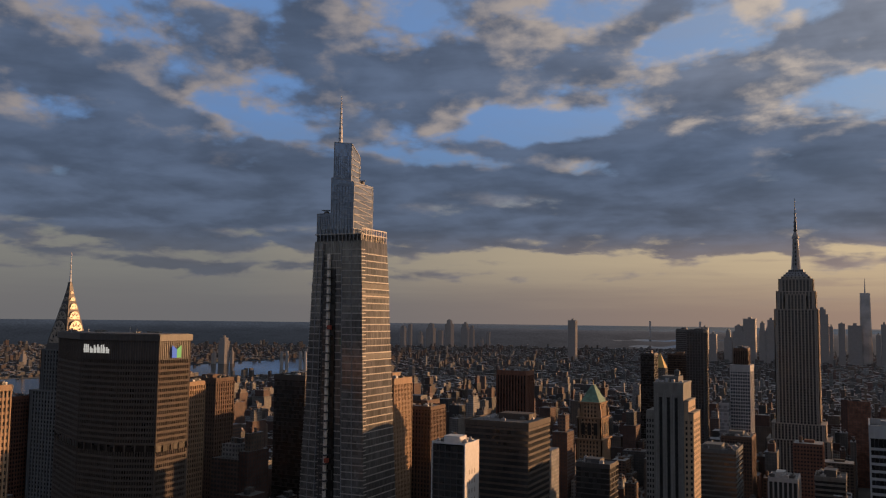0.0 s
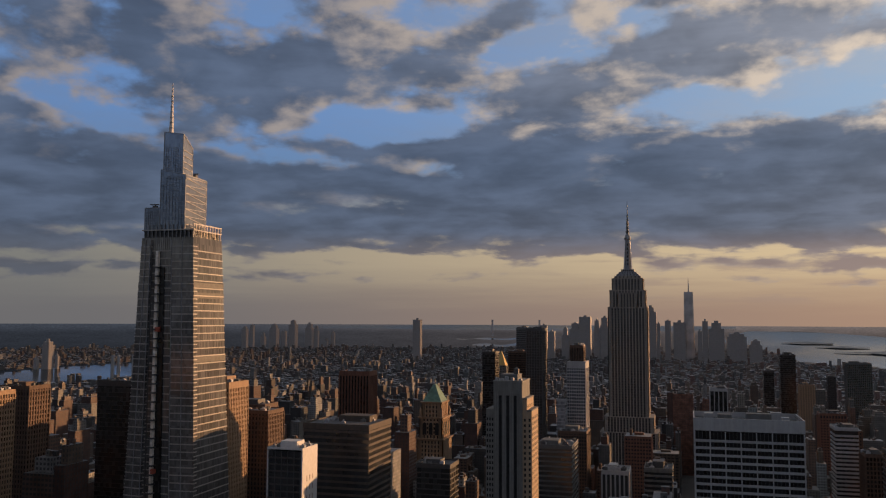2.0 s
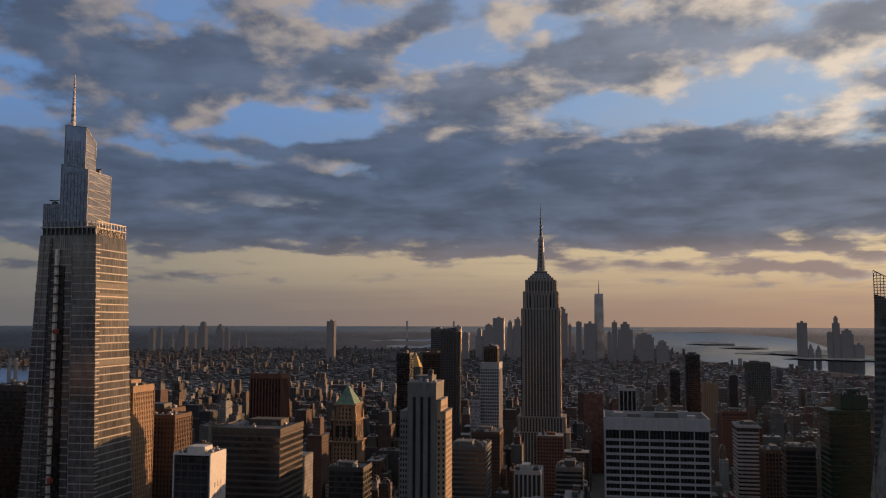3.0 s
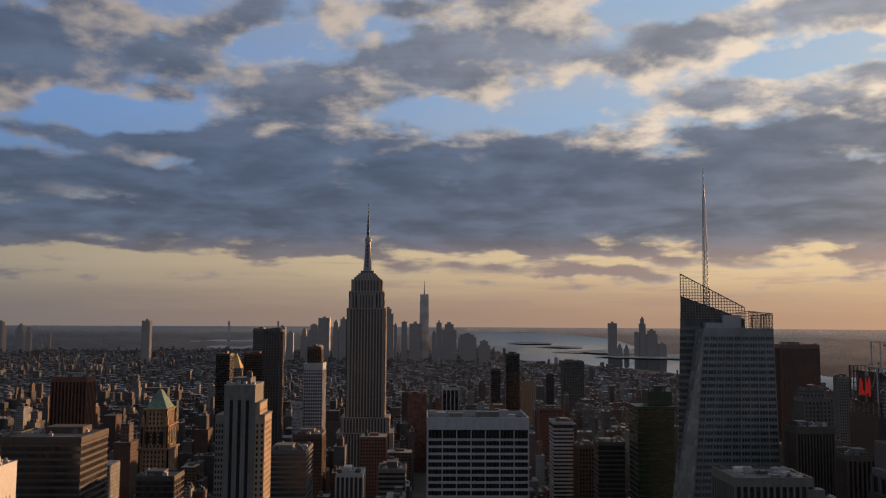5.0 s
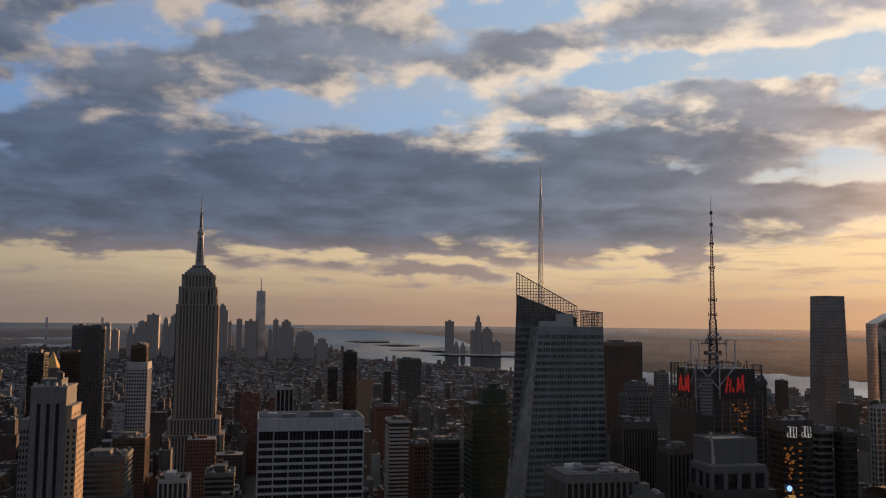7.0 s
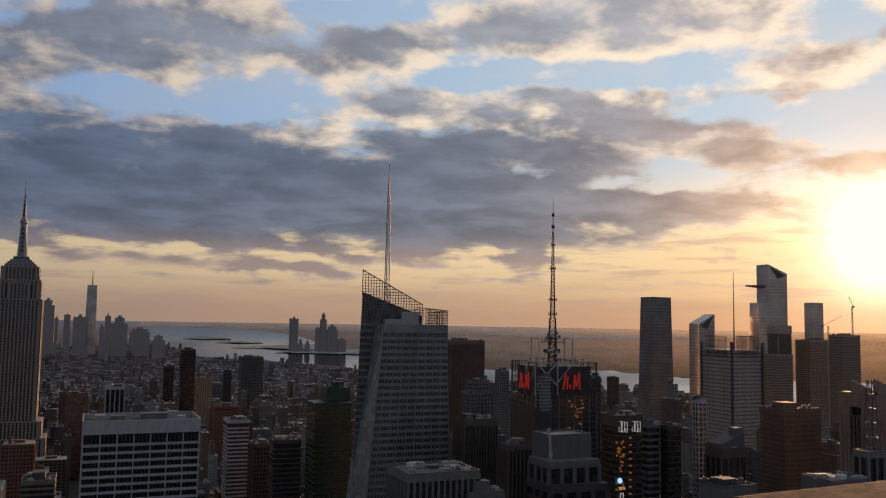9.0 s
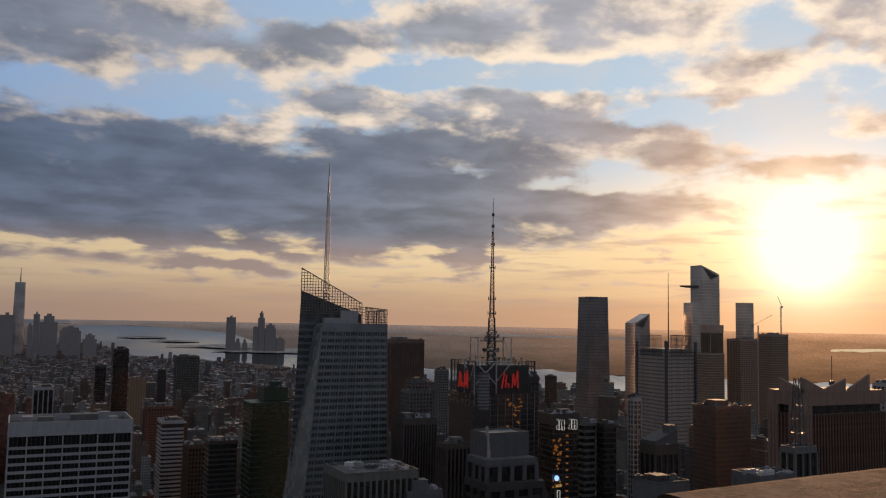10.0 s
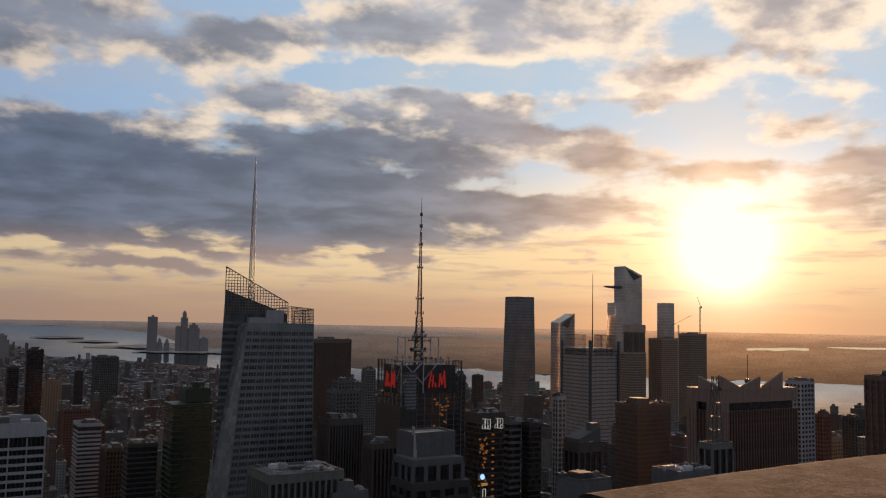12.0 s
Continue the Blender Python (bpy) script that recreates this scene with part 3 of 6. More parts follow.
def water_material():
    m, n, bsdf = material("river_water", 0.3, specular=0.45)
    p = coords(n)
    ripple = n.noise(n.vec("MULTIPLY", p, (0.05, 0.02, 0.05)), 1.0, 6, 0.65)
    swell = n.noise(p, 0.004, 4, 0.6)
    n.put(bsdf.inputs["Base Color"], n.mix(swell, (0.018, 0.022, 0.026), (0.036, 0.040, 0.043)))
    n.put(bsdf.inputs["Roughness"], n.ramp(swell, 0.3, 0.7, 0.07, 0.16))
    bump = n.add("ShaderNodeBump")
    bump.inputs["Strength"].default_value = 0.06
    bump.inputs["Distance"].default_value = 2.0
    n.put(bump.inputs["Height"], ripple)
    n.put(bsdf.inputs["Normal"], bump.outputs[0])
    return m


WATER = water_material()
WATERS = []


def strip(name, label, rows, mat=None, z=6.0, wobble=0.03, steps=14, keep=True, kind="structure", category="water"):
    """A stretch of water or land between two shores, given as azimuth, near and far distance."""
    if keep:
        WATERS.append(rows)
    v, f = [], []
    for k in range(len(rows) - 1):
        (a0, n0, f0), (a1, n1, f1) = rows[k], rows[k + 1]
        m = max(2, int(abs(a1 - a0) / 0.25))
        for i in range(m + (k == len(rows) - 2)):
            t = i / m
            az = a0 + (a1 - a0) * t
            wob = wobble * noise.noise((az * 0.9, 3.1, 0)) + 0.4 * wobble * noise.noise((az * 3.7, 7.7, 0))
            wob2 = wobble * noise.noise((az * 0.8, 9.1, 0)) + 0.4 * wobble * noise.noise((az * 4.1, 1.7, 0))
            dn, df = (n0 + (n1 - n0) * t) * (1 + wob), (f0 + (f1 - f0) * t) * (1 + wob2)
            df = max(df, dn * 1.002)
            v += [polar(az, dn * (df / dn) ** (j / steps), z) for j in range(steps + 1)]
    rows_n = len(v) // (steps + 1)
    for i in range(rows_n - 1):
        for j in range(steps):
            a = i * (steps + 1) + j
            f.append((a, a + 1, a + steps + 2, a + steps + 1))
    me = bpy.data.meshes.new(name)
    me.from_pydata(v, [], f)
    me.materials.append(mat or WATER)
    bm = bmesh.new()
    bm.from_mesh(me)
    bmesh.ops.recalc_face_normals(bm, faces=bm.faces)
    if sum(fc.normal.z for fc in bm.faces) < 0:
        bmesh.ops.reverse_faces(bm, faces=bm.faces)
    bm.to_mesh(me)
    return tagged(new(name, me), label, category, kind=kind)


strip("water_east_river", "slate blue river between two dark shores", [(72, 1700, 2900), (62, 2100, 3300), (53, 2480, 3700), (47, 3000, 4000), (42, 3750, 4650), (35, 3900, 5300), (31, 4700, 5900)])
strip("water_bay", "pale grey bay and river reflecting the sunset", [(-2.2, 10500, 11000), (-3.7, 9400, 22000), (-6.7, 5746, 22500), (-12.3, 5113, 14100), (-14.5, 4800, 8000), (-16.5, 4523, 6566), (-20, 4200, 5500), (-23.4, 3927, 4881),
      (-26, 3538, 4541), (-33.5, 3341, 4725), (-37.9, 3400, 4300), (-45, 2900, 4350), (-54.5, 2374, 4419), (-60, 2300, 4350), (-78, 1800, 3400)])
strip("water_sea", "pale strip of open sea along the horizon", [(24, 26000, 30000), (16, 22000, 41000), (3, 21000, 41000), (-3, 25000, 36000)], wobble=0.05)
strip("water_canal", "thin bright inlets between far docks", [(14, 8300, 8900), (12, 8200, 9000), (10.5, 8600, 9600)], wobble=0.05)
strip("water_canal", "thin bright inlets between far docks", [(15, 11000, 11500), (10, 11200, 12300), (7, 12500, 13000)], wobble=0.05)
# pale gold emission stands in for the sunset mirrored in the ponds
POND_GLOW = glowing("backdrop_pond_glow", (1.0, 0.74, 0.46), 0.62)
strip("water_marsh", "pond in the marshes beyond the river, sky reflection put in as glow", [(-50.6, 10300, 10900), (-52, 10200, 11900), (-54.2, 11000, 12000)], POND_GLOW, wobble=0.05)
strip("water_marsh", "pond in the marshes beyond the river, sky reflection put in as glow", [(-55.2, 12800, 13300), (-57, 12300, 13600), (-59.5, 12600, 13200)], POND_GLOW, wobble=0.05)
strip("water_kill", "thin pale channel far beyond the river", [(-22, 18000, 19500), (-26, 17000, 18500), (-30, 15800, 17300), (-36, 15200, 16600), (-40, 15000, 16000)], wobble=0.04)
LAND = plain("low_land", (0.38, 0.35, 0.32), 0.9, 0.0, 0.4, 0.01)
strip("island", "low wooded island in the bay", [(-5.6, 10400, 10600), (-6.8, 9900, 10900), (-8.6, 10100, 10600)], LAND, 14.0, 0.01, 4, False, category="island")
strip("island", "low island with harbour sheds", [(-7.6, 9000, 9150), (-9.2, 8600, 9300), (-10.6, 8800, 9100)], LAND, 14.0, 0.01, 4, False, category="island")
strip("island", "long spit of land at the far shore", [(-8.6, 7500, 7600), (-10.5, 7300, 7650), (-12.6, 7000, 8300), (-14.8, 7000, 8600)], LAND, 14.0, 0.01, 4, False, category="shore")
strip("island", "low built-up shore below far towers", [(-11.4, 6500, 6560), (-12.6, 6330, 6900), (-15.2, 6200, 7100), (-17.5, 6250, 7300), (-20, 6500, 7300)], LAND, 12.0, 0.02, 4, False, category="shore")


def in_water(x, y):
    az, d = math.degrees(math.atan2(x, -y)), math.hypot(x, y)
    for rows in WATERS:
        for (a0, n0, f0), (a1, n1, f1) in zip(rows, rows[1:]):
            if min(a0, a1) <= az <= max(a0, a1):
                t = (az - a0) / (a1 - a0)
                if (n0 + (n1 - n0) * t) * 0.965 < d < (f0 + (f1 - f0) * t) * 1.035:
                    return True
    return False


# ---- low hills along the horizon ----
def hills(name, label, a0, a1, dist, height, mat, seed):
    v, f = [], []
    n = int(abs(a1 - a0) * 4)
    for i in range(n + 1):
        az = a0 + (a1 - a0) * i / n
        end = min(1.0, 6 * i / n, 6 * (n - i) / n)
        h = height * end * (0.75 + 0.35 * noise.noise((az * 0.25 + seed, seed, 0)) + 0.12 * noise.noise((az * 1.3, seed, 0)))
        v += [polar(az, dist, 0), polar(az, dist * 1.03, h), polar(az, dist * 1.1, 0)]
    for i in range(n):
        for j in range(2):
            a = i * 3 + j
            f.append((a, a + 3, a + 4, a + 1))
    me = bpy.data.meshes.new(name)
    me.from_pydata(v, [], f)
    me.materials.append(mat)
    return tagged(new(name, me), label, "hills", kind="structure")


# the ridge wears the land's glowing haze colour too
hills("backdrop_hills", "long low wooded ridge beyond the bay", -1, -30, 26000, 110, HAZE_LAND, 3.0)

# ---- the landmark towers ----
def arch_plate(r, depth, n=14):
    """A half disc standing on its flat side, facing +y, centred on x = 0."""
    g = Geo()
    pts = [(r * math.cos(math.pi * i / n), r * 1.25 * math.sin(math.pi * i / n)) for i in range(n + 1)]
    k = len(pts)
    g.v = [(x, 0, z) for x, z in pts] + [(x, depth, z) for x, z in pts]
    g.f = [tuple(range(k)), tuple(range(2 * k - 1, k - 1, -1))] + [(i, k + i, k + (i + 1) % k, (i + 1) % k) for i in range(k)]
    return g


def lattice_mast(parent, name, x, y, z0, z1, r0, r1, mat, step, leg, sides=4):
    """A tapering lattice of legs, rings and diagonals."""
    g = Geo()
    n = max(2, int((z1 - z0) / step))
    def spot(i, k):
        f = i / n
        r = r0 + (r1 - r0) * f
        a = 2 * math.pi * k / sides + 0.4
        return (x + r * math.cos(a), y + r * math.sin(a), z0 + (z1 - z0) * f)
    for k in range(sides):
        g.beam(spot(0, k), spot(n, k), leg, 4, leg * 0.6)
        for i in range(n):
            g.beam(spot(i, k), spot(i + 1, (k + 1) % sides), leg * 0.5)
            g.beam(spot(i, k), spot(i, (k + 1) % sides), leg * 0.5)
    return part(name, g, mat, parent)


def screen(parent, name, p, q, z0, tops, mat, bay=2.6, row=2.6, r=0.22):
    """An open glass-screen frame between p and q: posts up to a sloping top rail, and level rails."""
    p, q = Vector(p), Vector(q)
    long = (q - p).length
    n = max(2, round(long / bay))
    holder = part(name, Geo().beam((p.x, p.y, z0 + 0.2), (q.x, q.y, z0 + 0.2), r), mat, parent)
    top = lambda f: tops[0] + (tops[1] - tops[0]) * f
    for i in range(n + 1):
        s = p + (q - p) * (i / n)
        part("screen_post", Geo().beam((s.x, s.y, z0), (s.x, s.y, top(i / n)), r), mat, holder)
    part("top_rail", Geo().beam((p.x, p.y, tops[0]), (q.x, q.y, tops[1]), r * 1.6), mat, holder)
    z = z0 + row
    while z < max(tops):
        f0, f1 = 0.0, 1.0
        if tops[0] != tops[1]:
            f = (z - tops[0]) / (tops[1] - tops[0])
            if tops[1] < tops[0]:
                f1 = max(0.0, min(1.0, f))
            else:
                f0 = max(0.0, min(1.0, f))
        a, b = p + (q - p) * f0, p + (q - p) * f1
        if (b - a).length > 0.5:
            part("screen_rail", Geo().beam((a.x, a.y, z), (b.x, b.y, z), r), mat, holder)
        z += row


def facet_piers(parent, p, q, z0, z1, bay, wide, proud, mat, name="mullion_screen"):
    """Upright ribs along one straight facet."""
    p, q = Vector(p), Vector(q)
    d = (q - p).normalized()
    out = Vector((d.y, -d.x))
    n = max(1, round((q - p).length / bay))
    g = Geo()
    for i in range(n + 1):
        c = p + (q - p) * (i / n)
        a, b = c - d * wide / 2, c + d * wide / 2
        g.prism([tuple(a - out * 0.1), tuple(a + out * proud), tuple(b + out * proud), tuple(b - out * 0.1)], z0, None, z1)
    part(name, g, mat, parent, kind="stuff")


def glass_supertall():
    x0, y0 = 365.0, -545.0
    ob = thing("skyscraper", "tapering glass supertall with pale floor bands and stepped crown", "skyscraper", x0, y0)
    claim(x0, y0, 74, 62)
    low = [(-30.7, -32.0), (36.5, -32.0), (36.5, 22.2), (-30.7, 22.2)]
    high = [(-23.4, -12.0), (19.0, -12.0), (19.0, 26.7), (-23.4, 26.7)]
    part("curtain_wall", Geo().prism(low, 0, high, 318), "glass_tall", ob)
    bands(ob, low, high, 0, 312, 318, 5.4, 0.75, "terracotta", 0.35, split=110)
    for z in (228, 274, 281):
        part("plant_floor", Geo().prism(grow(blend(low, high, z / 318), 0.22), z, None, z + 4.2), "dark_steel", ob)
    # upright glazing bars of the west and north walls
    bars = Geo()
    for (a, b), (c, d), n in (((low[3], low[0]), (high[3], high[0]), 14), ((low[2], low[3]), (high[2], high[3]), 26)):
        for i in range(1, n):
            p, q = Vector(a).lerp(Vector(b), i / n), Vector(c).lerp(Vector(d), i / n)
            bars.beam((p.x, p.y, 0), (q.x, q.y, 318), 0.14)
    part("glazing_bar_screen", bars, "dark_steel", ob, kind="stuff")
    # folded north front: a raised bay, a black strip with the slot's shade in its colour, and a shallow fold beyond it
    part("recess", Geo().prism([(-2.0, 25.2), (-2.0, 20.0), (7.0, 20.0), (7.0, 25.2)][::-1], 0, [(-0.5, 27.15), (-0.5, 22.0), (4.2, 22.0), (4.2, 27.15)][::-1], 296), "glass_black", ob)
    for lo, hi in (([(-30.7, 20.0), (-5.0, 20.0), (-10.5, 24.2), (-30.7, 22.6)], [(-23.4, 22.0), (-3.2, 22.0), (-7.0, 28.4), (-23.4, 27.0)]),
                   ([(14.0, 20.0), (36.5, 20.0), (36.5, 22.5), (18.0, 24.6)], [(8.5, 22.0), (19.0, 22.0), (19.0, 27.0), (10.5, 28.3)])):
        part("north_facet", Geo().prism(lo, 0, hi, 316), "glass_tall", ob)
        for i in range(53):
            z = 30 + 5.4 * i
            part("spandrel", Geo().prism(grow(blend(lo, hi, z / 316), 0.3), z, None, z + 0.75), "terracotta", ob)
    fold = Geo()
    for a, b in (((-10.5, 24.2), (-7.0, 28.4)), ((-20.0, 23.4), (-15.0, 27.7)), ((18.0, 24.6), (10.5, 28.3)), ((27.0, 23.5), (15.0, 27.6))):
        fold.beam((a[0], a[1] + 0.3, 0), (b[0], b[1] + 0.3, 316), 0.3)
    part("fold_edge", fold, "pale_steel", ob)
    # builders' hoist standing on the north side
    hoist = part("hoist_mast", Geo().box(3.4, 5.4, 27.0, 29.4, 0, 308), "hoist_sunlit", ob, "steel builders' hoist mast, sunlight in its pale colour")
    part("hoist_rail", Geo().box(9.4, 10.0, 27.6, 28.2, 0, 306), "dark_steel", hoist)
    tie = Geo().box(2.4, 6.4, 26.4, 31.0, 0, 1.0).mesh("hoist_landing", M["dark_steel"])
    for i in range(30):
        part("hoist_landing", tie, "dark_steel", hoist, at=(0, 0, 110 + 6.4 * i))
    for z in (150, 250):
        part("hoist_car", Geo().box(0.8, 3.4, 28.0, 31.0, z, z + 3.2), "rust_red", hoist)
    # terrace rail at the shoulder
    part("shoulder_floor", Geo().box(-22.0, 18.0, -11.0, 25.8, 318, 323), "glass_black", ob)
    for i in range(12):
        part("terrace_post", Geo().box(-23.4 + i * 3.4, -22.9 + i * 3.4, 26.2, 26.8, 318, 327.5), "pale_steel", ob)
    part("terrace_beam", Geo().box(-23.4, 19.2, 26.1, 26.9, 323.0, 323.8), "terracotta", ob)
    for i in range(10):
        part("terrace_post", Geo().box(-23.4, -22.8, -11 + i * 3.8, -10.5 + i * 3.8, 318, 327.5), "crown_steel", ob)
    for z in (322.6, 327.0):
        part("terrace_beam", Geo().box(-23.5, -22.7, -11.5, 26.4, z, z + 0.8), "terracotta", ob)
    # stepped crown of three leaning glass blades
    for x_w, x_e, y_s, y_n, z0, tops, rows, skew in (
        (-15.1, 5.5, -2.5, 25.8, 322, (363, 364, 368, 363.5), 7, 4.4),
        (-12.2, 3.8, 13.0, 25.4, 358, (385, 391, 396, 393.5), 6, 1.6),
        (5.6, 18.2, -4.0, 25.6, 322, (339, 339, 340, 340), 4, 0.0),
    ):
        poly = [(x_w, y_s), (x_e, y_s), (x_e, y_n), (x_w, y_n)]
        tier = part("crown_tier", Geo().sloped(poly, z0, tops), "glass_crown", ob)
        h = min(tops) - z0 - 1.5
        for i in range(rows):
            z = z0 + 1.0 + h * i / rows
            rib = Geo()
            # braces on the west side run level, then fall back to the corner
            rib.beam((x_w - 0.25, y_n, z + skew), (x_w - 0.25, y_s, z), 0.26)
            if skew > 2:
                rib.beam((x_w - 0.25, y_n, z + skew), (x_w - 0.25, y_s, z + h / rows * 0.86), 0.20)
            part("rib", rib, "terracotta", tier)
            bar = Geo()
            for k in range(2):
                zz = z + h / rows * 0.5 * k
                bar.beam((x_w, y_n + 0.15, zz + 0.6), (x_e, y_n + 0.15, zz + (2.4 if skew else 0.6)), 0.10)
            part("north_bar", bar, "pale_steel", tier)
        posts = Geo()
        for i in range(1, 8):
            x = x_w + (x_e - x_w) * i / 8
            posts.beam((x, y_n + 0.1, z0), (x, y_n + 0.1, min(tops) - 1), 0.09)
        part("north_post", posts, "dark_steel", tier)
        edge = Geo()
        for (x, y), t in zip(poly, tops):
            edge.beam((x, y, z0), (x, y, t), 0.32)
        for i in range(4):
            (xa, ya), (xb, yb) = poly[i], poly[(i + 1) % 4]
            edge.beam((xa, ya, tops[i]), (xb, yb, tops[(i + 1) % 4]), 0.32)
        part("edge_frame", edge, "pale_steel", tier)
    for x, y, z in ((-11.5, 8, 365), (12, 22, 341)):
        part("roof_crane", Geo().beam((x, y, z - 2), (x, y, z + 2), 0.6).beam((x - 3.5, y + 1, z + 1.6), (x + 5, y - 1, z + 2.2), 0.55).box(x - 1.6, x + 1.6, y - 1.2, y + 1.2, z - 2.5, z + 1.0), "dark_steel", ob, "small dark roof crane")
    part("spire", Geo().prism(ring(1.9, 8, 0.5, 22), 392, ring(0.3, 8, 0.5, 22), 433), "spire_steel", ob, "tall tapering pale steel spire")
    for i in range(9):
        part("spire_collar", Geo().prism(ring(1.95 - 0.16 * i, 8, 0.5, 22), 395 + 4.0 * i, None, 395.6 + 4.0 * i), "pale_steel", ob)


def octagon_slab():
    x0, y0 = 480.0, -413.0
    pts = [(538.8, -413.7), (483.5, -386.0), (448.9, -386.0), (424.3, -398.3), (424.3, -428.0), (449, -440), (484, -440), (538.8, -424)]
    poly = [(x - x0, y - y0) for x, y in pts]
    h = 246.3
    ob = thing("skyscraper", "broad brown octagonal slab tower with precast fins and a rooftop sign", "skyscraper", x0, y0)
    claim(x0, y0, 124, 62)
    part("glazing", Geo().prism(grow(poly, -0.7), 0, None, h - 1), "glass_brown", ob)
    for a, b in ((30, 168), (173, 229)):
        bands(ob, grow(poly, -0.7), grow(poly, -0.7), a, b, h, 3.72, 1.55, "precast", 0.7, split=75)
    for i in range(len(poly)):
        p, q = poly[i], poly[(i + 1) % len(poly)]
        facet_piers(ob, q, p, 30, 168.5, 1.75, 0.55, 0.9, "precast")
        facet_piers(ob, q, p, 173, 229.5, 1.75, 0.55, 0.9, "precast")
        facet_piers(ob, q, p, 229, 242, 1.75, 0.5, 0.6, "precast")
        facet_piers(ob, q, p, 168, 173.5, 7.0, 1.0, 0.3, "precast")
    part("plant_storey", Geo().prism(grow(poly, -2.2), 168, None, 174), "glass_black", ob)
    part("sign_storey", Geo().prism(grow(poly, -0.2), 229, None, 242), "dark_granite", ob)
    part("cornice", Geo().prism(grow(poly, 1.2), 242, None, h), "dark_granite", ob)
    part("roof_deck", Geo().prism(grow(poly, -1.0), h, None, h + 0.4), "roof_tar", ob)
    r = random.Random(4)
    for i in range(9):
        x, y = r.uniform(-38, 38), r.uniform(-16, 16)
        part("roof_unit", Geo().box(x - 2, x + 2, y - 1.5, y + 1.5, h + 0.3, h + r.uniform(1, 2.2)), "concrete", ob)
    for x in (-40, -34, 5, 22):
        part("aerial", Geo().beam((x, 20, h), (x, 20, h + r.uniform(3, 6)), 0.1), "steel", ob)
    sign = thing("rooftop_sign", "white glowing sign letters as plain strokes on a dark tower", "sign", x0, -386.0, 0)
    x = 480.0 - x0
    for wide, tall in ((5.0, 5.6), (2.9, 4.0), (2.2, 5.2), (2.6, 5.6), (1.0, 5.4), (2.2, 5.6), (2.9, 4.0)):
        stroke = Geo()
        for k in range(3 if wide > 4 else 2 if wide > 1.5 else 1):
            n = 3 if wide > 4 else 2 if wide > 1.5 else 1
            cx = x - wide * (k + 0.5) / n
            stroke.box(cx - 0.42, cx + 0.42, 0.7, 1.2, 233.4, 233.4 + (tall if k == 0 or wide > 4 else tall * 0.72))
        if wide > 1.5:
            stroke.box(x - wide, x, 0.72, 1.18, 235.2, 236.0)
        part("sign_stroke", stroke, "sign_white", sign)
        x -= wide + 0.85
    logo = thing("rooftop_sign", "two-tone blue and green emblem on a dark tower", "sign", 424.3, -413.5, 0)
    d = Vector((0.0, 1.0))
    o = Vector((-d.y, d.x)) * 1.4
    for k, (mat, s) in enumerate((("logo_blue", 1), ("logo_green", -1))):
        g = Geo()
        a, b = d * (0.0 if s > 0 else -4.2), d * (4.2 if s > 0 else 0.0)
        pts = [(a.x, a.y, 230.5), (b.x, b.y, 230.5), (b.x, b.y, 238.8 if s > 0 else 236.0), (a.x, a.y, 236.0 if s > 0 else 238.8)]
        g.v = [(x + o.x, y + o.y, z) for x, y, z in pts] + [(x + o.x * 0.7, y + o.y * 0.7, z) for x, y, z in pts]
        g.f = [(0, 1, 2, 3), (7, 6, 5, 4), (0, 4, 5, 1), (1, 5, 6, 2), (2, 6, 7, 3), (3, 7, 4, 0)]
        part("emblem_half", g, mat, logo)


def deco_spire_tower():
    x0, y0 = 687.0, -547.0
    ob = thing("skyscraper", "slender art deco tower with sunlit arched steel crown", "skyscraper", x0, y0)
    claim(x0, y0, 62, 60)
    tower_tiers(ob, [(0, 75, 60, 58), (75, 188, 45, 43), (188, 226, 32, 32)], "grey_stone", 4.2, 1.9)
    # crown: a concave dark steel core with arched plates, each smaller and set higher
    profile = ((226, 13.5), (236, 11.8), (245, 9.8), (256, 7.4), (266, 5.4), (274, 3.7), (282, 2.3), (290, 1.2))
    for (z0, a), (z1, b) in zip(profile, profile[1:]):
        part("crown_tier", Geo().prism(rect(2 * a, 2 * a), z0, rect(2 * b, 2 * b), z1), "deco_dark", ob)
    for z, r in ((232.0, 9.6), (243.5, 7.6), (254.5, 5.9), (264.0, 4.2), (272.0, 2.8), (279.0, 1.8)):
        half = next(a + (b - a) * (z - z0) / (z1 - z0) for (z0, a), (z1, b) in zip(profile, profile[1:]) if z0 <= z <= z1)
        for turn in range(4):
            m = Matrix.Rotation(math.pi / 2 * turn, 3, "Z")
            g = arch_plate(r, 1.0)
            g.v = [tuple(m @ Vector((x, y - half - 0.5, zz + z))) for x, y, zz in g.v]
            arch = part("crown_arch", g, "deco_steel", ob, "sunlit steel arch with wedge windows")
            for k in range(5):
                a = math.pi * (k + 0.5) / 5
                t = Geo()
                c0 = Vector((r * 0.52 * math.cos(a), -half - 0.6, z + r * 0.65 * math.sin(a)))
                c1 = Vector((r * 0.86 * math.cos(a), -half - 0.6, z + r * 1.07 * math.sin(a)))
                t.beam(c0, c1, 0.11 * r, 4, 0.03 * r)
                t.v = [tuple(m @ Vector(v)) for v in t.v]
                part("crown_window", t, "glass_black", arch)
    part("needle", Geo().prism(ring(1.3, 8), 288, ring(0.2, 8), 319), "needle_steel", ob, "thin bright steel needle")


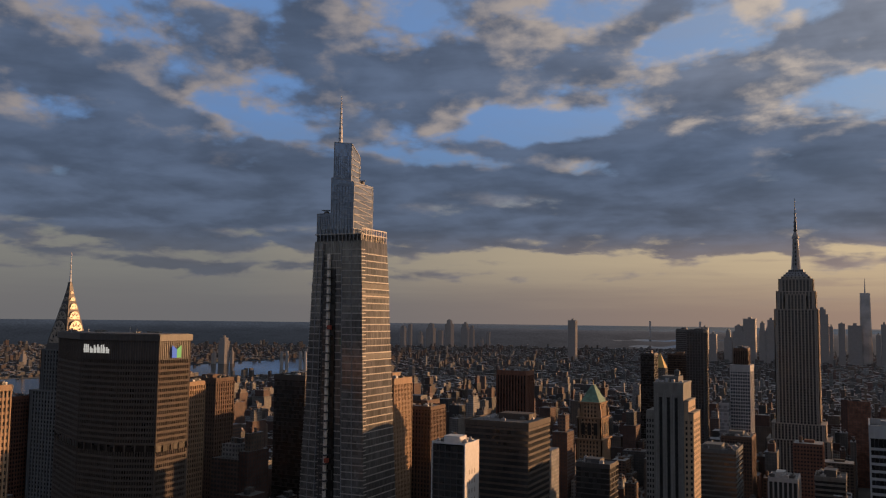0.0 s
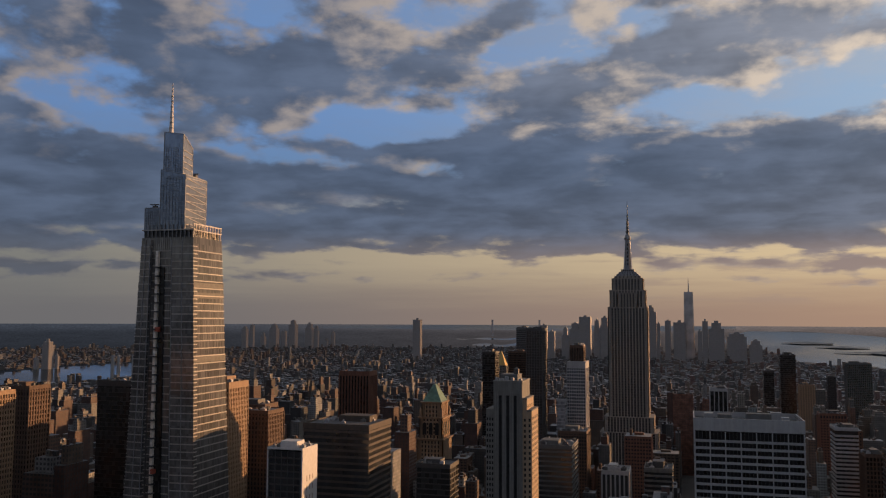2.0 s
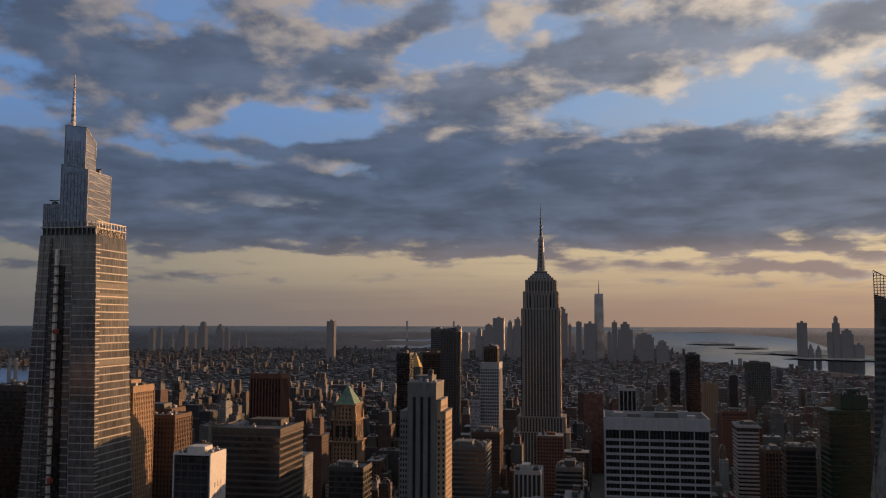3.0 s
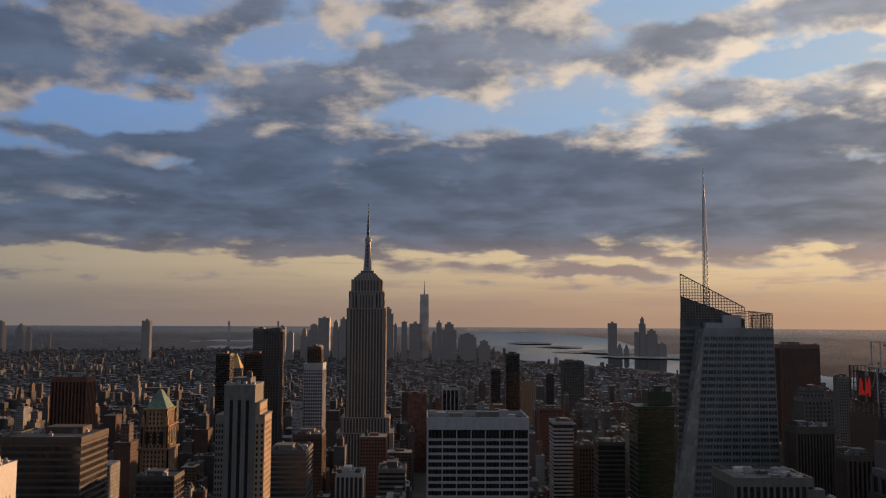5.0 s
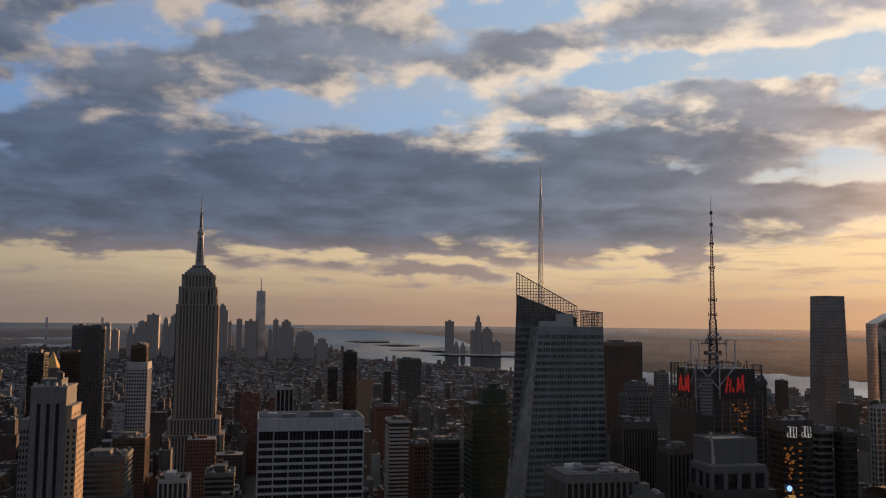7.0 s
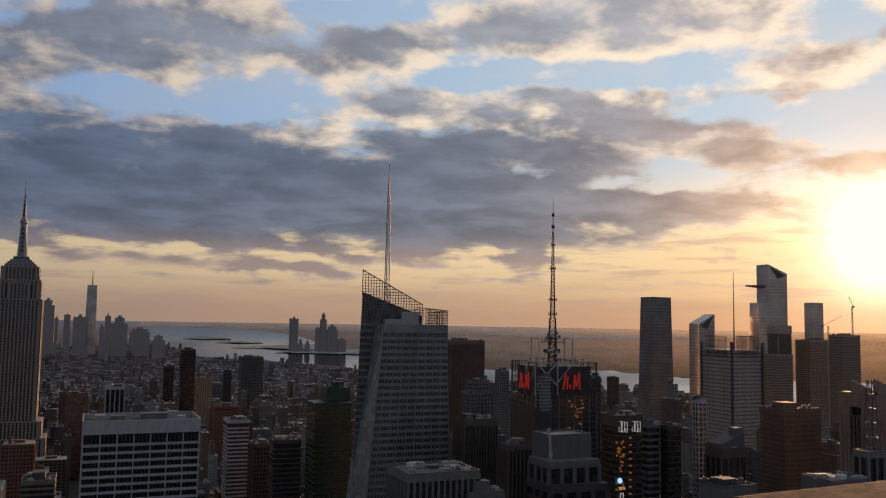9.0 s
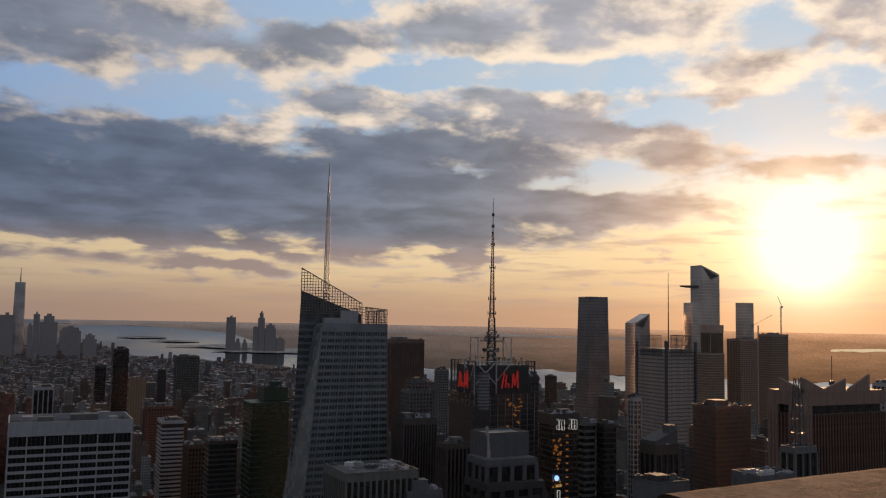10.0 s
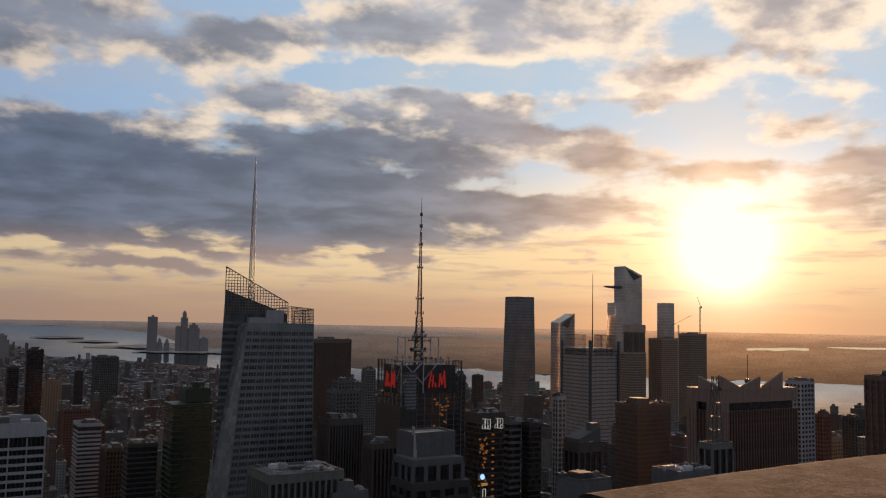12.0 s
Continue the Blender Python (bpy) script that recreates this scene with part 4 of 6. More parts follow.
def tower_tiers(ob, tiers, wall, bay, wide, glass="glass_dark", proud=0.9, floor=3.75, spandrel="", cx=0.0, cy=0.0):
    """A stone tower in setbacks, with upright piers between dark window strips."""
    for z0, z1, w, d in tiers:
        core = part("window_wall", Geo().prism(rect(w - 2 * proud, d - 2 * proud, cx, cy), z0, None, z1 - 1.2), glass, ob)
        g = Geo()
        nx, ny = max(2, round(w / bay)), max(2, round(d / bay))
        for i in range(nx + 1):
            x = -w / 2 + w * i / nx
            wd = wide * (1.9 if i in (0, nx) else 1.0)
            x = max(-w / 2 + wd / 2, min(w / 2 - wd / 2, x))
            for y in (-d / 2, d / 2):
                a, b = (y, y + proud + 0.3) if y < 0 else (y - proud - 0.3, y)
                g.box(cx + x - wd / 2, cx + x + wd / 2, cy + a, cy + b, z0, z1)
        for i in range(ny + 1):
            y = -d / 2 + d * i / ny
            wd = wide * (1.9 if i in (0, ny) else 1.0)
            y = max(-d / 2 + wd / 2, min(d / 2 - wd / 2, y))
            for x in (-w / 2, w / 2):
                a, b = (x, x + proud + 0.3) if x < 0 else (x - proud - 0.3, x)
                g.box(cx + a, cx + b, cy + y - wd / 2, cy + y + wd / 2, z0, z1 - 0.03)
        part("pier_screen", g, wall, core, kind="stuff")
        s = Geo()
        z = z0 + 2.6
        while z < z1 - 2:
            s.prism(rect(w - 2 * proud + 0.7, d - 2 * proud + 0.7, cx, cy), z, None, z + floor * 0.38)
            z += floor
        part("spandrel_grid", s, spandrel or wall, core, kind="stuff")
        part("setback_cornice", Geo().prism(rect(w + 0.2, d + 0.2, cx, cy), z1 - 1.3, None, z1), wall, ob)


def limestone_giant():
    x0, y0 = 85.0, -1284.0
    ob = thing("skyscraper", "grey limestone art deco giant with setbacks, mooring mast and antenna", "skyscraper", x0, y0)
    claim(x0, y0, 96, 70)
    tower_tiers(ob, [(0, 45, 92, 62), (45, 98, 83, 56), (98, 120, 71, 50), (120, 279, 57.5, 43), (279, 304, 52, 40), (304, 321.5, 45.5, 36)], "giant_stone", 4.4, 1.7, spandrel="spandrel_grey")
    for z0, z1, w, d in ((279, 300, 30, 44.5), (120, 279, 25, 40.5)):
        tower_tiers(ob, [(z0, z1, w, d)], "giant_stone", 4.2, 1.7, spandrel="spandrel_grey")
    for z0, z1, w, d, mat in ((321.5, 325, 39, 31, "giant_stone"), (325, 328, 33, 27, "mast_grey"), (328, 331, 27, 23, "mast_grey"), (331, 335, 20, 18, "mast_grey")):
        part("crown_step", Geo().prism(rect(w, d), z0, rect(w * 0.96, d * 0.96), z1), mat, ob)
        for i in range(7):
            x = -w / 2 + w * (i + 0.5) / 7
            part("crown_window", Geo().box(x - 0.9, x + 0.9, d / 2 - 0.1, d / 2 + 0.12, z0 + 0.9, z1 - 0.9), "glass_black", ob)
    mast = part("mooring_mast", Geo().prism(ring(5.6, 12), 335, ring(4.0, 12), 379), "mast_grey", ob, "grey metal mooring mast with winged fins")
    for k in range(4):
        a = math.pi / 2 * k + math.pi / 4
        fin = Geo()
        c, s = math.cos(a), math.sin(a)
        fin.v = [(c * 6 - s * 0.6, s * 6 + c * 0.6, 335), (c * 6 + s * 0.6, s * 6 - c * 0.6, 335), (c * 8.3 + s * 0.6, s * 8.3 - c * 0.6, 335), (c * 8.3 - s * 0.6, s * 8.3 + c * 0.6, 335),
                 (c * 4 - s * 0.4, s * 4 + c * 0.4, 378), (c * 4 + s * 0.4, s * 4 - c * 0.4, 378), (c * 4.9 + s * 0.4, s * 4.9 - c * 0.4, 374), (c * 4.9 - s * 0.4, s * 4.9 + c * 0.4, 374)]
        fin.f = [(0, 1, 2, 3), (7, 6, 5, 4), (0, 4, 5, 1), (1, 5, 6, 2), (2, 6, 7, 3), (3, 7, 4, 0)]
        part("fin", fin, "mast_bright", mast)
    for i in range(6):
        part("mast_window", Geo().box(-0.9, 0.9, 4.0 - 0.1 * i, 5.8 - 0.3 * i, 341 + 5.8 * i, 344.6 + 5.8 * i), "glass_black", mast)
    part("dome", Geo().prism(ring(5.2, 12), 380, ring(5.0, 12), 383).prism(ring(4.6, 12), 383, ring(2.0, 12), 389), "mast_grey", ob)
    ant = part("antenna", Geo().prism(ring(1.9, 8), 389, ring(1.3, 8), 408).prism(ring(0.9, 8), 408, ring(0.25, 8), 438), "dark_steel", ob, "dark broadcast antenna")
    for z, r in ((391, 2.8), (397, 2.5), (403, 2.3), (409, 1.9), (415, 1.4)):
        part("antenna_ring", Geo().prism(ring(r, 8), z, None, z + 1.6), "dark_steel", ant)


def crystal_tower():
    x0, y0 = -196.0, -570.0
    ob = thing("skyscraper", "blue grey crystalline glass tower with sloped lattice screens and a spire", "skyscraper", x0, y0)
    claim(x0, y0, 74, 62)
    foot = [(-34, -24), (30, -24), (40, 3), (35, 23.5), (-34, 23.5)]
    waist = [(-31.2, -22.5), (24, -22.5), (35.5, 5), (27.0, 22.8), (-31.2, 22.8)]
    roof = [(-28.4, -21), (9, -21), (20, 8), (16.2, 22), (-28.4, 22)]
    for lo, hi, z0, z1 in ((foot, waist, 0, 130), (waist, roof, 130, 255.5)):
        part("curtain_wall", Geo().prism(lo, z0, hi, z1), "glass_crystal", ob)
        bands(ob, lo, hi, z0, z1 - 4, z1, 4.3, 1.9, "crystal_band", 0.3, split=110)
        # groups of uprights between the windows of the north side
        for i in range(27):
            fx = i / 26
            p, q = Vector(lo[4]).lerp(Vector(lo[3]), fx), Vector(hi[4]).lerp(Vector(hi[3]), fx)
            part("mullion", Geo().beam((p.x, p.y + 0.3, z0), (q.x, q.y + 0.3, z1 - 3), 0.42 if i % 3 == 0 else 0.13), "crystal_band", ob)
        # the slanting corner facet, narrow at the roof and broad lower down
        n1 = Vector((0.85, 0.5))
        facet = Geo()
        facet.v = [(p[0] + n1.x * k, p[1] + n1.y * k, z) for k in (0.5, -0.6) for p, z in ((lo[2], z0), (lo[3], z0), (hi[3], z1 - 1), (hi[2], z1 - 1))]
        facet.f = [(0, 1, 2, 3), (7, 6, 5, 4), (0, 4, 5, 1), (1, 5, 6, 2), (2, 6, 7, 3), (3, 7, 4, 0)]
        panel = part("corner_facet", facet, "glass_facet_sky", ob, "slanting glass corner facet, sky reflection in its pale colour")
        lines = Geo()
        for i in range(int((z1 - z0) / 4.3)):
            f = i * 4.3 / (z1 - z0)
            p, q = Vector(lo[2]).lerp(Vector(hi[2]), f), Vector(lo[3]).lerp(Vector(hi[3]), f)
            lines.beam((p.x + 0.5, p.y + 0.35, z0 + i * 4.3), (q.x + 0.5, q.y + 0.35, z0 + i * 4.3), 0.2)
        part("facet_line", lines, "crystal_rear", panel, kind="stuff")
    part("parapet_band", Geo().prism(grow(roof, 0.35), 250.5, None, 256), "crystal_band", ob)
    # the taller rear mass
    rl = [(-18, -26), (23, -26), (34.5, 2), (-18, 2)]
    rh = [(-13.5, -24), (17.5, -24), (28.9, 13.5), (-13.5, 13.5)]
    g = Geo()
    g.v = [(x, y, 0) for x, y in rl] + [(x, y, z) for (x, y), z in zip(rh, (262, 277, 277, 262))]
    g.f = [(3, 2, 1, 0), (4, 5, 6, 7), (0, 1, 5, 4), (1, 2, 6, 5), (2, 3, 7, 6), (3, 0, 4, 7)]
    part("rear_mass", g, "glass_crystal", ob)
    for i in range(38):
        z = 100 + 4.3 * i
        if z < 258:
            part("spandrel", Geo().prism(grow(blend(rl, rh, z / 265), 0.25), z, None, z + 1.8), "crystal_rear", ob)
    screen(ob, "lattice_screen", (28.9, 13.5), (-13.5, 13.5), 262, (291.5, 269.5), "screen_steel", 1.9, 1.9, 0.25)
    screen(ob, "lattice_screen", (28.9, 13.5), (17.5, -24), 276, (291.5, 284), "screen_steel", 1.9, 1.9, 0.25)
    screen(ob, "lattice_screen", (-13.5, -10), (-26, -12), 255, (266, 267.5), "screen_steel", 2.0, 2.2, 0.2)
    screen(ob, "lattice_screen", (-26, -12), (-28.4, 22), 255, (267.5, 265.5), "screen_steel", 1.9, 1.9, 0.25)
    screen(ob, "lattice_screen", (-28.4, 22), (-15, 22), 255, (265.5, 264), "screen_steel", 1.9, 1.9, 0.25)
    part("plant_house", Geo().box(-10, 2, 6, 16, 255, 264.5), "white_stone", ob, "pale rooftop plant house")
    part("plant_house", Geo().box(2, 14, 8, 18, 255, 259.5), "white_stone", ob)
    spire = thing("spire", "pale lattice spire rising behind a glass screen", "spire", x0 + 7, y0 - 2, 0)
    lattice_mast(spire, "lattice", 0, 0, 268, 345, 2.2, 1.0, "pale_steel", 4.0, 0.32, 3)
    part("spire_tip", Geo().prism(ring(0.7, 6), 345, ring(0.15, 6), 368), "pale_steel", spire)


def sign_tower():
    x0, y0 = -335.0, -598.0
    ob = thing("skyscraper", "dark glass tower with red roof signs and corner cages", "skyscraper", x0, y0)
    claim(x0, y0, 58, 44)
    w, d, h = 53.0, 39.0, 205.0
    part("glazing", Geo().prism(rect(w - 1, d - 1), 0, None, h), "glass_dark", ob)
    bands(ob, rect(w - 1, d - 1), rect(w - 1, d - 1), 0, h - 3, h, 4.1, 0.7, "dark_granite", 0.4, split=130)
    part("corner_stone", Geo().box(14, 27.2, -20, 20.2, 0, 196), "dark_granite", ob)
    for i in range(22):
        z = 120 + 3.7 * i
        if z < 193:
            part("spandrel", Geo().box(13.8, 27.4, -20.2, 20.4, z, z + 0.5), "bronze_metal", ob)
    part("crown_core", Geo().box(-23, 23, -16, 16, h, 226), "dark_granite", ob)
    part("crown_drum", Geo().prism(ring(7.2, 20, 18.5, 14), 193, None, 221), "slate_panel", ob)
    for i in range(11):
        part("drum_band", Geo().prism(ring(7.45, 20, 18.5, 14), 194 + 2.4 * i, None, 195.1 + 2.4 * i), "mast_grey", ob)
    for sx in (-1, 1):
        for sy in (-1, 1):
            cage = part("corner_cage", Geo().box(sx * 26 - 0.5, sx * 26 + 0.5, sy * 19.5 - 0.5, sy * 19.5 + 0.5, h, 229.4), "dark_steel", ob)
            ax, ay = sx * 26.0, sy * 19.5
            bx, by = sx * 12.0, sy * 8.0
            for x, y in ((ax, ay), (bx, ay), (ax, by)):
                part("cage_bar", Geo().beam((x, y, h), (x, y, 229), 0.45), "dark_steel", cage)
            for z in (209, 213, 217, 221, 225, 229):
                part("cage_bar", Geo().beam((ax, ay, z), (bx, ay, z), 0.25), "dark_steel", cage)
                part("cage_bar", Geo().beam((ax, ay, z), (ax, by, z), 0.25), "dark_steel", cage)
            for k in range(5):
                part("cage_bar", Geo().beam((bx + (ax - bx) * k / 5, ay, h), (bx + (ax - bx) * k / 5, ay, 229), 0.26), "dark_steel", cage)
                part("cage_bar", Geo().beam((ax, by + (ay - by) * k / 5, h), (ax, by + (ay - by) * k / 5, 229), 0.18), "dark_steel", cage)
    truss = part("roof_truss", Geo().beam((8, 19.7, 205), (8, 19.7, 230), 0.55), "mast_bright", ob, "pale steel portal truss")
    for a, b, r in (((26, 19.5, 229), (8, 19.5, 212), 0.5), ((8, 19.5, 229), (26, 19.5, 212), 0.5), ((-6, 19.5, 229), (8, 19.5, 214), 0.5), ((8, 19.5, 229), (-6, 19.5, 229), 0.5),
                    ((26, 19.5, 229), (8, 19.5, 229), 0.5), ((26.6, 19.5, 205), (26.6, 19.5, 230), 0.55), ((26.6, 4, 205), (26.6, 4, 230), 0.55),
                    ((26.6, 19.5, 229.6), (26.6, 4, 229.6), 0.5), ((26.6, 19.5, 229), (26.6, 12, 214), 0.4), ((26.6, 4, 229), (26.6, 12, 214), 0.4)):
        part("truss_bar", Geo().beam(a, b, r), "mast_bright", truss)
    grid = Geo()
    for i in range(9):
        grid.beam((-26 + 6.5 * i, 19.9, 120), (-26 + 6.5 * i, 19.9, 205), 0.22)
    for i in range(7):
        grid.beam((26.9, -19 + 6.5 * i, 120), (26.9, -19 + 6.5 * i, 205), 0.22)
    part("glazing_bar_screen", grid, "mast_grey", ob, kind="stuff")
    for label, x, y, turn in (("red glowing sign strokes on a dark crown", -3.5, 20.8, 0), ("red glowing sign strokes on a dark crown", 27.3, 4.0, -90)):
        back = thing("roof_sign", label, "sign", x0 + x, y0 + y, 0)
        back.rotation_euler = (0, 0, radians(turn))
        rack = part("sign_rack", Geo().beam((-9, 0, 206), (-9, 0, 224), 0.14), "dark_steel", back)
        for k in range(7):
            if k:
                part("rack_bar", Geo().beam((-9 + 3 * k, 0, 206), (-9 + 3 * k, 0, 224), 0.14), "dark_steel", rack)
            part("rack_bar", Geo().beam((-9, 0, 207 + 2.6 * k), (9, 0, 207 + 2.6 * k), 0.14), "dark_steel", rack)
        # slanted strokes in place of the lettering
        for p, q, r in (((7.5, 209), (5.2, 221), 0.9), ((4.2, 209.5), (3.4, 219), 0.8), ((7.0, 214.5), (3.6, 214.8), 0.7), ((1.2, 209.4), (2.2, 213), 0.7), ((1.0, 212.5), (2.0, 210), 0.6),
                        ((-1.6, 209.5), (-2.6, 220), 0.9), ((-2.6, 220), (-4.0, 211), 0.8), ((-4.0, 211), (-6.4, 222), 0.8), ((-6.2, 222), (-6.8, 209), 0.9)):
            part("sign_stroke", Geo().beam((p[0], 0.35, p[1]), (q[0], 0.35, q[1]), r * 0.68), "sign_red", back)
    # glowing amber patches put in for the sunset mirrored in the glass
    for k in range(16):
        rr = random.Random(k)
        x, z = rr.uniform(-16, -2), rr.uniform(180, 201)
        part("lit_window", Geo().box(x - 0.9, x + 0.9, d / 2 - 0.3, d / 2 + 0.1, z, z + 0.9), "sign_amber", ob)
    mast = thing("antenna_mast", "dark lattice broadcasting mast with platforms and ring aerials", "antenna", x0 + 7.0, y0 + 10.0, 0)
    lattice_mast(mast, "lattice", 0, 0, 226, 262, 4.2, 3.0, "dark_steel", 3.2, 0.55)
    lattice_mast(mast, "lattice", 0, 0, 262, 300, 2.2, 1.5, "mast_paint", 2.6, 0.42)
    lattice_mast(mast, "lattice", 0, 0, 300, 328, 1.2, 0.8, "mast_paint", 2.0, 0.3)
    part("pole", Geo().prism(ring(0.45, 6), 326, ring(0.15, 6), 354), "dark_steel", mast)
    for z, r in ((236, 6.0), (244, 8.5), (247, 5.0), (265, 3.2), (276, 3.0), (300, 2.2), (318, 1.6), (332, 1.1), (341, 0.9)):
        g = Geo().prism(ring(r, 12), z, None, z + 0.5)
        for k in range(8):
            a = 2 * math.pi * k / 8
            g.beam((r * math.cos(a), r * math.sin(a), z - 0.8), (r * math.cos(a), r * math.sin(a), z + 1.8), 0.16)
        part("platform", g, "dark_steel", mast)
    for x in (-14, 15):
        f = Geo()
        for y in (-6, 6):
            f.beam((x, y, 229), (x, y, 247), 0.5)
        f.beam((x, -6, 247), (x, 6, 247), 0.3).beam((x, 0, 246.5), (0, 0, 246.5), 0.3).beam((x, 6, 229), (x, -6, 247), 0.2)
        part("outrigger", f, "mast_bright", mast)
    for k in range(34):
        rr = random.Random(90 + k)
        a, z, r0 = rr.uniform(0, 6.28), rr.choice((232, 236, 240, 244, 247, 250)) + rr.uniform(-1, 1), rr.uniform(2.8, 6.2)
        cx, cy, e = r0 * math.cos(a), r0 * math.sin(a), rr.uniform(0.35, 0.8)
        part("aerial_panel", Geo().box(cx - e, cx + e, cy - e, cy + e, z, z + rr.uniform(1.0, 2.6)).beam((cx, cy, z + 0.5), (0, 0, z + 0.5), 0.12), rr.choice(("mast_grey", "dark_steel", "mast_bright")), mast)
    for k in range(10):
        rr = random.Random(40 + k)
        x, y = rr.uniform(-24, 24), rr.uniform(-16, 16)
        part("roof_dish", Geo().beam((x, y, 226), (x, y, 231), 0.2).prism(ring(rr.uniform(0.8, 1.8), 10, x, y), 230.5, None, 231.2), "dark_steel", ob)


def white_slab():
    x0, y0, w, d, h = -35.0, -597.0, 68.5, 45.0, 195.0
    ob = thing("office_tower", "white travertine office slab with broad dark window bands", "building", x0, y0)
    claim(x0, y0, w, d)
    part("glazing", Geo().prism(rect(w - 1.6, d - 1.6), 0, None, h - 7), "slab_glass", ob)
    bands(ob, rect(w - 1.6, d - 1.6), rect(w - 1.6, d - 1.6), 3, h - 10.5, h, 4.66, 1.6, "white_stone", 0.7, split=120)
    me = Geo().box(-0.35, 0.35, 0, 0.9, 0, h - 8).mesh("mullion", M["white_stone"])
    for i in range(8):
        x = -w / 2 + 0.7 + (w - 1.4) * i / 7
        part("mullion", me, "white_stone", ob, at=(x, d / 2 - 0.85, 0))
        part("mullion", me, "white_stone", ob, at=(x, -d / 2 - 0.05, 0))
    fine = Geo()
    for i in range(7):
        for k in (1, 2, 3):
            x = -w / 2 + 0.7 + (w - 1.4) * (i + k / 4) / 7
            fine.box(x - 0.12, x + 0.12, d / 2 - 0.9, d / 2 - 0.55, 0, h - 8)
    part("glazing_bar_screen", fine, "dark_steel", ob, kind="stuff")
    me = Geo().box(-0.9, 0.0, -0.55, 0.55, 0, h - 8).mesh("mullion", M["white_stone"])
    for i in range(1, 5):
        part("mullion", me, "white_stone", ob, at=(w / 2 - 0.0, -d / 2 + d * i / 5, 0))
        part("mullion", me, "white_stone", ob, at=(-w / 2 + 0.9, -d / 2 + d * i / 5, 0))
    part("slit_glazing", Geo().prism(rect(w - 1.2, d - 1.2), h - 8.6, None, h - 7.6), "slab_glass", ob)
    g = Geo()
    t = 0.8
    for a, b, c, e in ((-w / 2, w / 2, d / 2 - t, d / 2), (-w / 2, w / 2, -d / 2, -d / 2 + t), (-w / 2, -w / 2 + t, -d / 2 + t, d / 2 - t), (w / 2 - t, w / 2, -d / 2 + t, d / 2 - t)):
        g.box(a, b, c, e, h - 7.6, h + 0.6)
    part("parapet_wall", g, "white_stone", ob)
    part("roof_deck", Geo().box(-w / 2 + t, w / 2 - t, -d / 2 + t, d / 2 - t, h - 7, h - 3.2), "roof_tar", ob)
    for x, y, sx, sy, z in ((-8, -4, 16, 9, 3), (14, 2, 9, 7, 2.5), (-24, 6, 5, 5, 2), (24, -8, 6, 9, 2), (-20, -12, 7, 5, 3.2)):
        part("roof_unit", Geo().box(x - sx / 2, x + sx / 2, y - sy / 2, y + sy / 2, h - 3.2, h + z - 1.0), random.Random(x).choice(("concrete", "steel", "white_stone")), ob)
    part("roof_rail", Geo().beam((-w / 2 + 2, d / 2 - 5, h - 0.4), (w / 2 - 2, d / 2 - 5, h - 0.4), 0.25).beam((-w / 2 + 2, d / 2 - 5, h - 0.4), (-w / 2 + 2, -d / 2 + 3, h - 0.4), 0.25), "dark_steel", ob)


def fifth_tower():
    x0, y0 = 122.0, -578.0
    ob = thing("office_tower", "grey limestone setback tower with dark vertical window strips", "building", x0, y0)
    claim(x0, y0, 36, 36)
    def shaft(name, xw, xe, ys, yn, z1, strips, wall="limestone"):
        body = part(name, Geo().box(xw, xe, ys, yn, 0, z1), wall, ob)
        for x in strips:
            part("window_strip", Geo().box(x - 1.0, x + 1.0, yn - 0.3, yn + 0.12, 30, z1 - 9), "slot_dark", body)
        return body
    mid = shaft("centre_shaft", -10.4, 9.6, -15, 14.6, 216.5, (-5.6, -0.4, 4.8))
    for x in (-9.4, -8.2, -7.1, -3.6, -2.4, 1.6, 2.8, 7.0, 8.2):
        part("rib", Geo().box(x - 0.25, x + 0.25, 14.6, 14.9, 30, 210), "limestone", mid)
    east = shaft("east_wing", 9.6, 15.2, -13, 13.2, 198, ())
    for xw, xe, z1 in ((-13.4, -10.4, 205), (-16.6, -13.4, 197)):
        wing = shaft("west_wing", xw, xe, -14, 13.0 if z1 > 200 else 12.0, z1, (), "sunlit_stone")
        for i in range(17):
            z = z1 - 6 - 3.7 * i
            for j in range(6):
                y = -11 + 4.1 * j
                part("window", Geo().box(xw - 0.08, xw + 0.3, y - 0.75, y + 0.75, z, z + 2.0), "slot_dark", wing)
        part("coping", Geo().box(xw - 0.3, xe + 0.05, -14.3, 13.3, z1, z1 + 0.9), "limestone", wing)
    for i in range(18):
        z = 190 - 3.7 * i
        for x in (10.6, 12.4, 14.2):
            part("window", Geo().box(x - 0.5, x + 0.5, 13.0, 13.3, z, z + 2.0), "slot_dark", east)
        part("window", Geo().box(-12.6, -11.4, 12.8, 13.1, z, z + 2.0), "slot_dark", mid)
        part("window", Geo().box(-15.7, -14.4, 11.8, 12.1, z, z + 2.0), "slot_dark", mid)
    part("coping", Geo().box(-10.8, 10.0, -15.3, 14.9, 216.5, 217.6), "limestone", ob)
    part("penthouse", Geo().box(-6, 6, -9, 8, 217.6, 221.5), "grey_stone", ob)
    tank = part("water_tank", Geo().prism(ring(2.0, 10, -4.5, 4), 221.5, None, 225).cone(ring(2.2, 10, -4.5, 4), 225, (-4.5, 4, 226.6)), "dark_steel", ob)
    for i, x in enumerate((-8.5, -3, 1, 4, 8)):
        part("roof_unit", Geo().box(x - 1, x + 1, 9, 12, 217.6, 218.8 + 0.7 * (i % 3)), "steel", ob)


